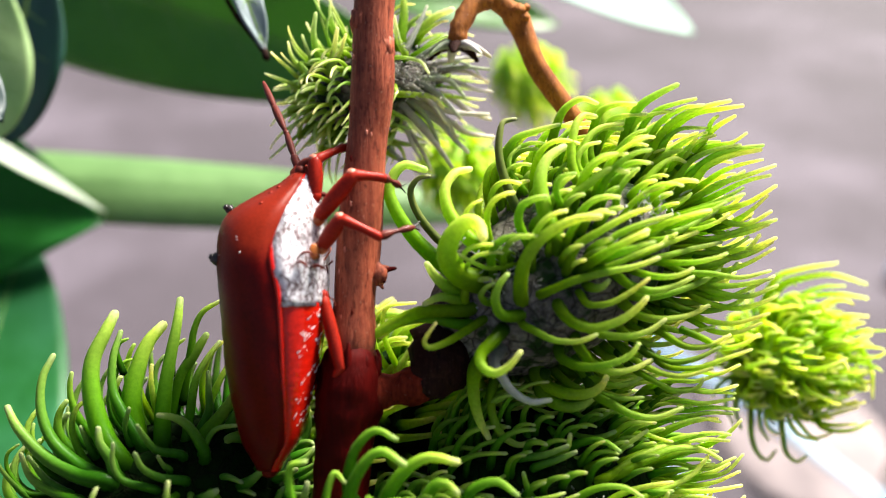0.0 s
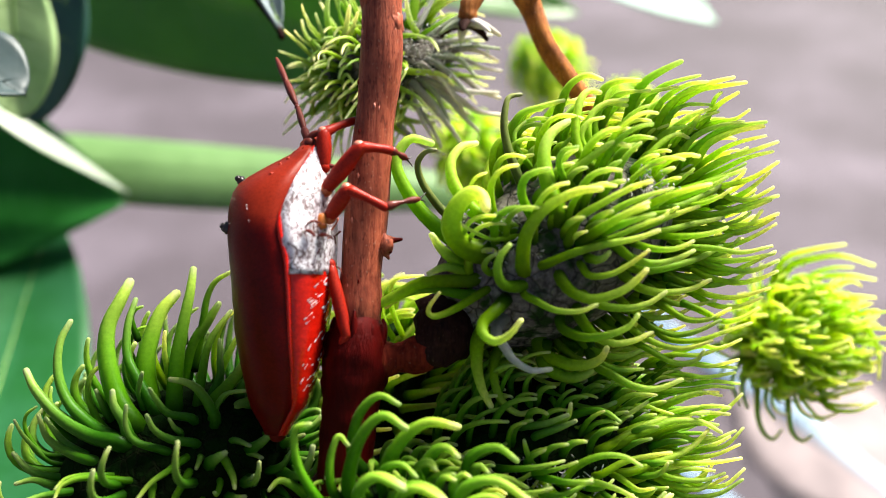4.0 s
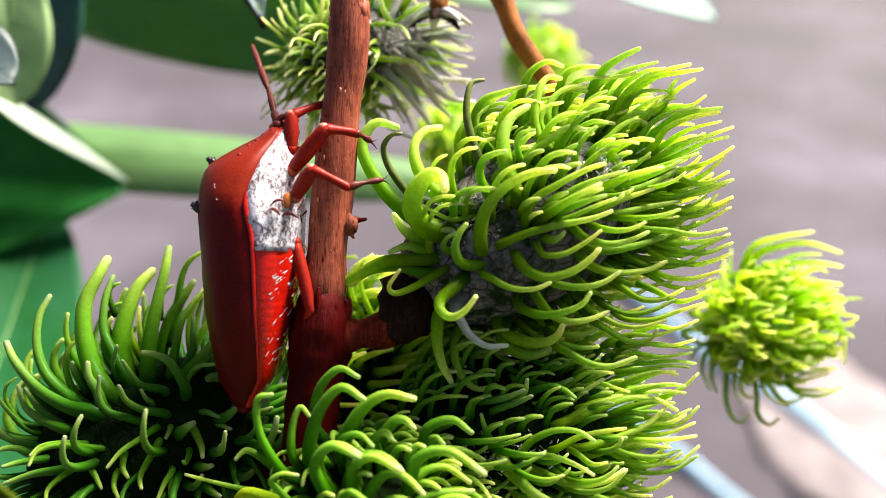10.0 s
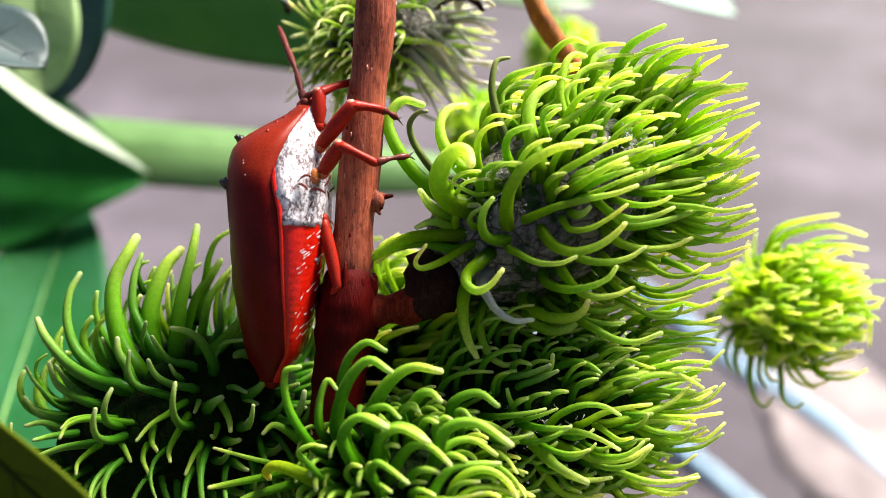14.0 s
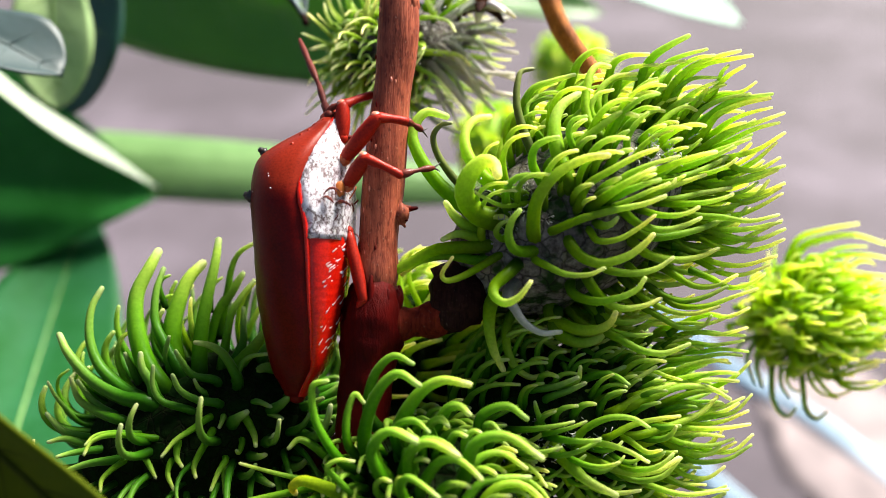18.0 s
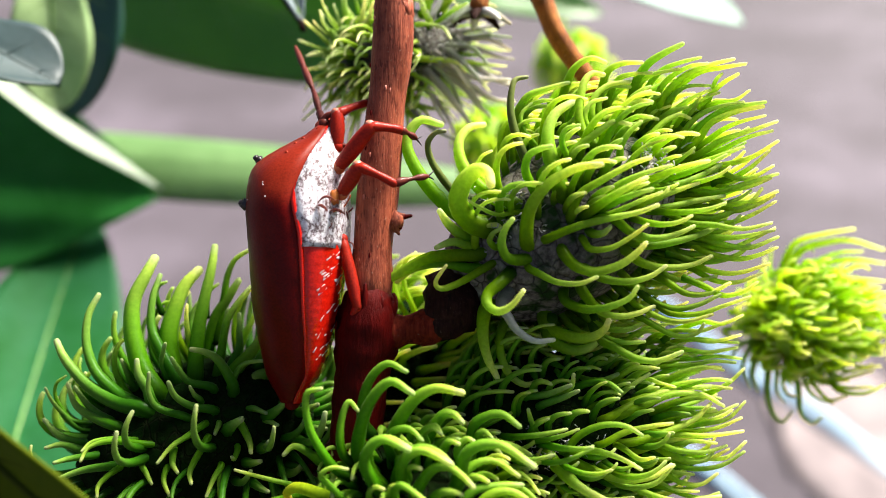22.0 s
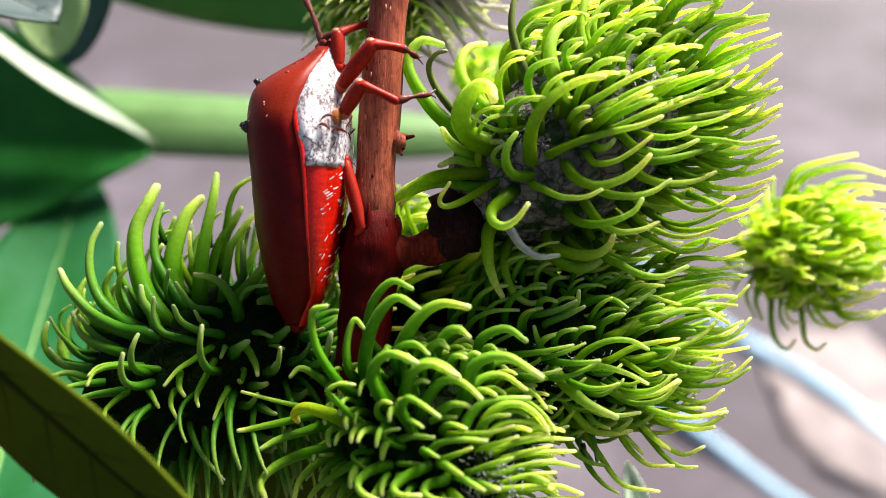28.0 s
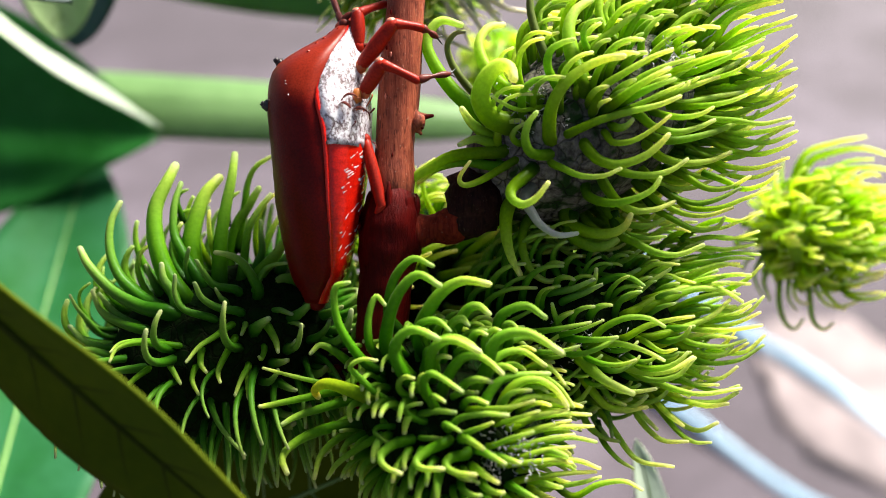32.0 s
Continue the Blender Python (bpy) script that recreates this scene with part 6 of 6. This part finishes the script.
def sheet(name, surface, t0, t1, material, rows=16, cols=16, a0=0.0, a1=math.pi, lift=0.0, slant=0.0, label="", rough=0.0, groove=0.0):
    verts, faces = [], []
    for i in range(rows + 1):
        for k in range(cols + 1):
            a = a0 + (a1 - a0) * k / cols
            t = t0 + (t1 - t0) * i / rows + slant * math.sin(a)
            deep = groove * max(0.0, math.cos((t + 0.17 * a) * 2 * math.pi * 13)) ** 6
            p = surface(min(max(t, 0), 1), a, lift - deep) - B0
            verts.append(p + (p.normalized() * rough * noise.noise(p * 8) if rough else V(0, 0, 0)))
    for i in range(rows):
        for k in range(cols):
            a = i * (cols + 1) + k
            faces.append((a, a + 1, a + cols + 2, a + cols + 1))
    me = mesh_of(name, verts, faces, material)
    ob = piece(name, me, bug, label=label)
    m = ob.modifiers.new("thickness", "SOLIDIFY")
    m.thickness, m.offset = 0.03 * CM, 0.0
    return ob


sheet("back", back_at, 0.0, 1.0, SHELL, 40, 20, rough=0.01, label="smooth dark red back, orange-red behind the head")
sheet("belly", belly_at, 0.405, 1.0, BELLY, 90, 20, groove=0.006, label="glossy bright red underside")
sheet("breast", belly_at, 0.0, 0.42, WAX, 18, 16, lift=0.01, rough=0.03, label="white flaking wax on the breast")
line = [belly_at(t / 30, 0.0, 0.006) - B0 for t in range(31)]
piece("rim", tube("rim", line, lambda t: 0.012 + 0.026 * min(max((t - 0.2) / 0.08, 0.0), 1.0) * max(1.0 - 1.25 * t, 0.0), BELLY, 8), bug, label="narrow bright red margin")
line = [belly_at(t / 30, math.pi, 0.006) - B0 for t in range(31)]
piece("rim", tube("rim", line, lambda t: 0.016 + 0.006 * math.sin(t * math.pi), SHELL, 8), bug)
piece("tail_tip", orb("tail_tip", (0.1, 0.11, 0.1), SHELL, 8, 10), bug, V(-1.02, 0.15, -1.84) - B0)
piece("head", orb("head", (0.15, 0.2, 0.14), SHIELD, 10, 14, 0.15, 2.0), bug, V(-0.66, 0.12, 0.86) - B0)
piece("eye", orb("eye", (0.05, 0.045, 0.05), FEELER, 7, 9), bug, V(-0.69, -0.06, 0.9) - B0)
piece("eye", orb("eye", (0.05, 0.045, 0.05), FEELER, 7, 9), bug, V(-0.66, 0.3, 0.9) - B0)
rnd = random.Random(8)
for k in range(7):
    piece("wart", orb("wart", (0.026, 0.026, 0.022), SHIELD, 6, 8, 0.3, k), bug, back_at(rnd.uniform(0.0, 0.1), rnd.uniform(0.25, 0.9), 0.0) - B0)
for x, y, z, s in ((-1.36, 0.1, 0.555, 0.045), (-1.39, 0.08, 0.575, 0.03), (-1.44, -0.1, 0.09, 0.06), (-1.42, -0.06, 0.15, 0.04), (-1.49, -0.1, 0.11, 0.03)):
    piece("knob", orb("knob", (s, s, s), BLACK, 7, 9, 0.4, z), bug, V(x, y, z) - B0)
# pale specks on the back and dashes along the segments of the belly
for k in range(4):
    piece("speck", orb("speck", (0.006, 0.006, 0.006), DASH, 4, 6), bug, back_at(rnd.uniform(0.2, 0.34), rnd.uniform(0.3, 1.0), 0.02) - B0)
for k in range(44):
    t, a = rnd.uniform(0.42, 0.93), rnd.uniform(0.35, 1.35)
    t = round((t - 0.25 * a / 1.5) * 14) / 14 + 0.25 * a / 1.5 - 0.14 + rnd.uniform(-0.006, 0.006)
    if not 0.43 < t < 0.97:
        continue
    p, q = belly_at(t, a, 0.012), belly_at(t - 0.022, min(a + rnd.uniform(0.12, 0.4), 1.5), 0.012)
    piece("dash", tube("dash", [V(0, 0, 0), (q - p) * 0.5, q - p], lambda t: 0.0085 * (1 - 0.5 * t), DASH, 5), bug, p - B0)
for k in range(9):
    t, a = rnd.uniform(0.2, 0.4), rnd.uniform(0.5, 1.5)
    p = belly_at(t, a, 0.03)
    side = V(rnd.uniform(-1, 1), -0.3, rnd.uniform(-1, 1)).normalized() * rnd.uniform(0.05, 0.14)
    piece("flake", tube("flake", bezier(V(0, 0, 0), side * 0.5 + V(0.04, -0.03, 0.03), side, 6), lambda t: 0.006, FEELER if k % 3 else AMBER, 5, 1.6), bug, p - B0)
piece("hip_flap", orb("hip_flap", (0.045, 0.035, 0.075), FLAP, 8, 10, 0.2, 1.0), bug, V(-0.545, -0.31, 0.14) - B0, "translucent amber flap at the hip")
for k, (t, a, dx, dz) in enumerate(((0.275, 0.42, 0.15, 0.03), (0.285, 0.4, 0.1, -0.05), (0.3, 0.7, 0.14, -0.03))):
    p = belly_at(t, a, 0.03)
    piece("scale", tube("scale", bezier(V(0, 0, 0), V(dx * 0.5, -0.05, dz + 0.07), V(dx, 0.0, dz), 8), lambda t: 0.004 + 0.008 * math.sin(t * math.pi), FEELER, 7, 1.6), bug, p - B0, "curled brown scale")


def rod(name, parent, a, b, r0, r1, material, bow=0.0, label="", swell=0.0):
    a, b = Vector(a), Vector(b)
    mid = (a + b) / 2 + V(0, -bow, bow)
    line = bezier(V(0, 0, 0), mid - a, b - a, 9)
    return piece(name, tube(name, line, lambda t: r0 + (r1 - r0) * t + swell * math.sin(t * math.pi), material, 10), parent, a - B0, label)


def leg(hip, knee, ankle, toe, r, amber=True):
    r *= 0.88
    ob = rod("leg", bug, hip, knee, r * 0.9, r, LEG, swell=r * 0.25)
    for name, a, b, r0, r1, mat in (("shin", knee, ankle, r * 0.82, r * 0.6, LEG), ("foot", ankle, toe, r * 0.55, r * 0.38, FEELER)):
        a, b = Vector(a), Vector(b)
        piece(name, tube(name, bezier(V(0, 0, 0), (b - a) / 2 + V(0, -0.02, 0.015), b - a, 8), lambda t, r0=r0, r1=r1, name=name: (r0 + (r1 - r0) * t) * (1 + (0.35 * math.sin(t * 9.5) if name == "foot" else 0.12 * math.cos(t * 6))), mat, 9), ob, a - Vector(hip))
    piece("joint", orb("joint", (r * 0.85, r * 0.85, r * 0.7), PALE, 7, 9), ob, Vector(knee) - Vector(hip) + V(-0.01, 0, 0.02))
    piece("hip", orb("hip", (r * 1.05, r * 1.0, r * 1.05), AMBER if amber else LEG, 7, 9), ob, V(0, 0, 0))
    toe, ankle = Vector(toe), Vector(ankle)
    way = (toe - ankle).normalized() * 0.05
    for s in (-1, 1):
        piece("claw", tube("claw", bezier(V(0, 0, 0), way + V(0, 0.0, 0.02 * s), way * 1.3 + V(0.01, 0.01, 0.045 * s), 5), lambda t: 0.013 * (1 - 0.7 * t), BLACK, 5), ob, toe - Vector(hip))


leg((-0.55, -0.1, 0.66), (-0.55, -0.1, 0.98), (-0.3, 0.12, 1.13), (-0.14, 0.34, 1.16), 0.07, False)
leg((-0.52, -0.2, 0.44), (-0.19, -0.35, 0.81), (0.08, -0.22, 0.8), (0.22, -0.1, 0.74), 0.075)
leg((-0.48, -0.25, 0.18), (-0.3, -0.4, 0.42), (0.04, -0.4, 0.26), (0.34, -0.22, 0.35), 0.072)
leg((-0.49, -0.1, -0.25), (-0.33, -0.15, -0.91), (-0.45, -0.1, -1.1), (-0.5, 0.0, -1.3), 0.06, False)
leg((-0.62, 0.3, -0.6), (-0.62, 0.2, -1.02), (-0.55, 0.12, -1.18), (-0.52, 0.05, -1.3), 0.05, False)
piece("beak", tube("beak", bezier(V(0, 0, 0), V(0.1, -0.05, -0.05), V(0.2, -0.03, -0.06), 7), lambda t: 0.035 - 0.015 * t, FEELER, 8), bug, V(-0.62, -0.06, 0.72) - B0)
piece("beak", tube("beak", bezier(V(0, 0, 0), V(0.06, -0.02, 0.12), V(0.2, -0.03, 0.02), 7), lambda t: 0.035 - 0.01 * t, FEELER, 8), bug, V(-0.7, -0.05, 0.92) - B0)
root, tip = V(-0.72, 0.1, 0.93), V(-1.18, 1.0, 1.94)
feeler = piece("antenna", tube("antenna", [V(0, 0, 0), (tip - root) * 0.06, (tip - root) * 0.12], lambda t: 0.04, FEELER, 8), bug, root - B0, "slender maroon antenna")
for a, b, r0, r1, x0, x1 in ((0.1, 0.37, 0.02, 0.026, 0.0, 0.02), (0.37, 0.42, 0.015, 0.016, 0.02, 0.018), (0.42, 0.69, 0.02, 0.034, 0.018, 0.008), (0.69, 1.0, 0.028, 0.018, 0.008, 0.0)):
    p, q = (tip - root) * a + V(x0, 0, 0), (tip - root) * b + V(x1, 0, 0)
    piece("segment", tube("segment", [(q - p) * (k / 9) for k in range(10)], lambda t, r0=r0, r1=r1: r0 + (r1 - r0) * t + 0.012 * math.sin(t * 3.1), FEELER, 9), feeler, p)


# ---------------------------------------------------------------- leaves
def leaf(name, base, tip, width, face, material, label, arch=0.3, fold=0.12, ribs=8, wave=0.03, shape=0.9, vein=VEIN, sway=0.0, rib=0.05, point=0.7, dome=0.0):
    """A leaf from its base to its tip; face: the way that its upper side looks; arch: how far its middle rises that way."""
    base, tip, face = Vector(base), Vector(tip), Vector(face).normalized()
    ahead = (tip - base).normalized()
    side = ahead.cross(face).normalized()
    face = side.cross(ahead)
    long = (tip - base).length
    ob = thing(name, base, label, "leaf", "leaves")
    rows, cols = 26, 12

    def at(t, s):
        w = width / 2 * (math.sin(math.pi * min(1.0, t ** shape * 0.97 + 0.03)) ** point)
        lift = arch * math.sin(math.pi * t) + fold * abs(s) * w * 2 - dome * s * s * w + wave * math.sin(t * 13 + s * 2.0) * abs(s)
        return ahead * (t * long) + side * (s * w + sway * math.sin(math.pi * t)) + face * lift

    verts, faces = [], []
    for i in range(rows + 1):
        for k in range(cols + 1):
            verts.append(at(i / rows, 2 * k / cols - 1))
    for i in range(rows):
        for k in range(cols):
            a = i * (cols + 1) + k
            faces.append((a, a + 1, a + cols + 2, a + cols + 1))
    blade = piece("blade", mesh_of("blade", verts, faces, material), ob)
    m = blade.modifiers.new("thickness", "SOLIDIFY")
    m.thickness, m.offset = 0.035 * CM, 0.0
    foot = at(0, 0)
    stalk_line = bezier(foot + ahead * 0.05, foot - ahead * 0.5, foot - ahead * 0.9 - face * 0.25 + V(0, 0, 0.2), 8)
    piece("leaf_stalk", tube("leaf_stalk", stalk_line, lambda t: 0.06 + 0.02 * t, vein, 7), ob)
    piece("midrib", tube("midrib", [at(i / 20, 0) + face * 0.02 for i in range(20)], lambda t: rib * (1.1 - t), vein, 6), ob)
    for k in range(ribs):
        t = 0.12 + 0.75 * k / max(ribs - 1, 1)
        for s in (-1, 1):
            line = [at(min(t + 0.1 * q, 1), s * q * 0.92) + face * 0.012 for q in (0, 0.25, 0.5, 0.75, 1)]
            p0 = line[0].copy()
            piece("vein", tube("vein", [p - p0 for p in line], lambda t: 0.014 * (1.2 - t), vein, 5), ob, p0)
    return ob


leaf("leaf", (-10.5, 9.3, 7.2), (0.9, 9.2, 3.55), 3.1, (0.2, -0.9, -0.4), LEAF_DARK, "broad dark green leaf in shade behind the bug", 0.2)
leaf("leaf", (-13.0, 9.8, 2.35), (3.0, 10.2, 1.25), 1.6, (0.0, -0.9, 0.45), LEAF_MID, "long light green leaf lying level behind the bug", 0.15, 0.0, 0, vein=LEAF_MID, rib=0.012, dome=0.32)
pale_leaf = leaf("leaf", (-10.2, 8.2, 4.9), (-5.3, 8.9, 1.25), 0.62, (0.5, -0.4, 0.95), LEAF_PALE, "narrow curled leaf edge that shows its pale underside", -0.1, 0.06, 0, shape=1.0, sway=0.3, point=0.5)
under_leaf = leaf("leaf", (-13.7, 9.5, 1.95), (-5.45, 9.4, 1.12), 4.7, (0.0, -1.0, 0.15), LEAF_GREEN, "deep green leaf under the pale curled one", 0.0, 0.2, 6, shape=1.0, vein=LEAF_GREEN, point=1.0)
leaf("leaf", (-6.5, 3.2, -7.0), (-7.2, 10.0, 0.9), 3.3, (0.1, -0.83, 0.56), LEAF_BLUE, "broad blue-green leaf with a pale midrib", 0.1, 0.08, 0, vein=VEIN_GOLD, rib=0.045)
small_leaf = leaf("leaf", (-6.4, 2.0, 2.8), (-4.28, 2.05, 1.74), 1.1, (0.3, -0.7, 0.6), LEAF_GREY, "small grey-green leaf with a blunt tip", 0.05, 0.15, 5, shape=2.3, vein=LEAF_GREY)
leaf("leaf", (-5.8, 5.0, 5.0), (-5.62, 5.0, 1.98), 1.25, (0.1, -1.0, 0.1), LEAF_YELLOW, "oval yellow-green leaf seen from the front", 0.1, 0.1, 6, shape=1.7)
leaf("leaf", (-5.3, 6.0, 5.6), (-5.85, 6.0, 2.1), 1.9, (-0.3, -1.0, 0.1), LEAF_TEAL, "dark blue-green leaf behind the oval one", 0.1, 0.1, 6, shape=1.7)
leaf("leaf", (1.4, 16.2, 9.0), (8.07, 16.4, 6.53), 2.6, (0.0, -0.8, 0.6), LEAF_MINT, "large pale mint leaf catching the light, out of focus", 0.2)
leaf("leaf", (-1.0, 13.0, 6.8), (3.9, 13.5, 5.95), 1.3, (0.0, -1.0, 0.2), LEAF_DARK, "dark green leaf below the pale one", 0.2)
withered = leaf("leaf", (-2.05, 2.5, 4.3), (-1.38, 2.5, 2.6), 0.4, (0.3, -0.8, 0.5), LEAF_ASH, "small withered grey leaf with a dark edge", 0.05, 0.2, 4)
# added dark sheet: stands in for the black shade behind the lower fruits
leaf("leaf", (-4.2, 2.2, -5.4), (0.9, 2.0, -3.2), 3.0, (0.1, -1.0, 0.1), LEAF_OLIVE, "dark leaf added for the deep shade behind the lower fruits", 0.1)
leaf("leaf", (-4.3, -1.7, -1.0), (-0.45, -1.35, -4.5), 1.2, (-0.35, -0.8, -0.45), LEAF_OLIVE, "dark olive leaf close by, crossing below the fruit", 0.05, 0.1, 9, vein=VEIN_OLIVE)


leaf("leaf", (3.2, 3.0, -6.4), (2.66, 3.0, -3.8), 0.55, (0.1, -1.0, 0.3), LEAF_PALE, "pale mint leaf tip below the fruits, out of focus", 0.05, 0.1, 3)


line = spline([(0.1, -0.03, -0.35), (0.12, -0.04, -0.8), (0.3, -0.04, -1.2), (0.62, -0.03, -1.62), (0.68, -0.02, -1.74)], 14)
piece("edge", tube("edge", line, lambda t: 0.022 + 0.03 * t * t, CORK, 6, 1.0, 0.5), withered, label="scorched dark edge")


# ---------------------------------------------------------------- things on the ground
def pipe(a, b, r, label):
    a, b = Vector(a), Vector(b)
    ob = tagged(new("pipe"), label, "pipe", "pipes on the ground")
    ob.location = a
    line = [(b - a) * (k / 20) / CM + V(0, 0, 0.5 * math.sin(k)) for k in range(21)]
    part = new("tube", tube("tube", line, lambda t: r / CM, PIPE, 16))
    part.parent = ob
    for k in (5, 13):
        p = line[k]
        q = (line[k + 1] - line[k]).normalized()
        ring = new("sleeve", tube("sleeve", [p - q * 3, p, p + q * 3], lambda t: r / CM * 1.18, PIPE, 16))
        ring.parent = ob


pipe((0.04, 0.93, 0.003), (0.5, 0.3, 0.003), 0.009, "pale blue plastic pipe lying on the yard")
pipe((0.22, 1.02, 0.003), (0.62, 0.3, 0.003), 0.011, "pale blue plastic pipe lying on the yard")
pipe((0.66, 1.035, 0.012), (0.95, 0.82, 0.012), 0.012, "pale blue plastic pipe lying on the yard")
# a low mound for the pale, pinkish patch of the yard
mound_mesh = orb("plaster", (9, 15, 0.5), PALE_MOUND, 10, 18, 0.3, 4.0)
mound_ob = tagged(new("mound", mound_mesh), "low pale mound beside the pipes", "plaster")
mound_ob.location = (0.41, 0.72, 0.003)


# ---------------------------------------------------------------- a breath of wind
def sway(ob, rows):
    """Let a thing drift a little: seconds, then centimetres to the side and up."""
    rest = ob.matrix_world.copy()
    walk(ob, [(t, rest @ Matrix.Translation(V(x, 0, z) * CM)) for t, x, z in rows])


def motions():
    sway(small_leaf, [(0, 0, 0), (5, 0, 0.03), (6.5, -0.02, 0.06), (8, 0.01, 0.0), (10, 0, -0.035), (12.5, 0, -0.06), (14, 0, -0.03), (16, -0.01, 0.015),
                      (17.5, 0, 0.055), (19, 0, 0.04), (20.5, -0.02, -0.005), (22.5, 0, 0.015), (24.5, 0.01, 0), (26.5, 0.01, -0.04), (28, 0.02, 0), (32, 0, 0)])
    for ob in (pale_leaf, under_leaf):
        sway(ob, [(0, 0, 0), (4, 0, 0), (6.5, 0.04, 0), (8.5, -0.04, 0.01), (10.5, 0.06, -0.01), (13.5, -0.04, 0.01), (15.5, 0.02, 0), (18, -0.06, -0.03),
                  (20.5, 0.05, -0.02), (23.5, -0.08, 0), (26.5, 0.03, 0.02), (28, -0.07, -0.02), (30, 0.08, 0.085), (31, 0.01, 0.01), (32, -0.08, -0.065)])


motions()
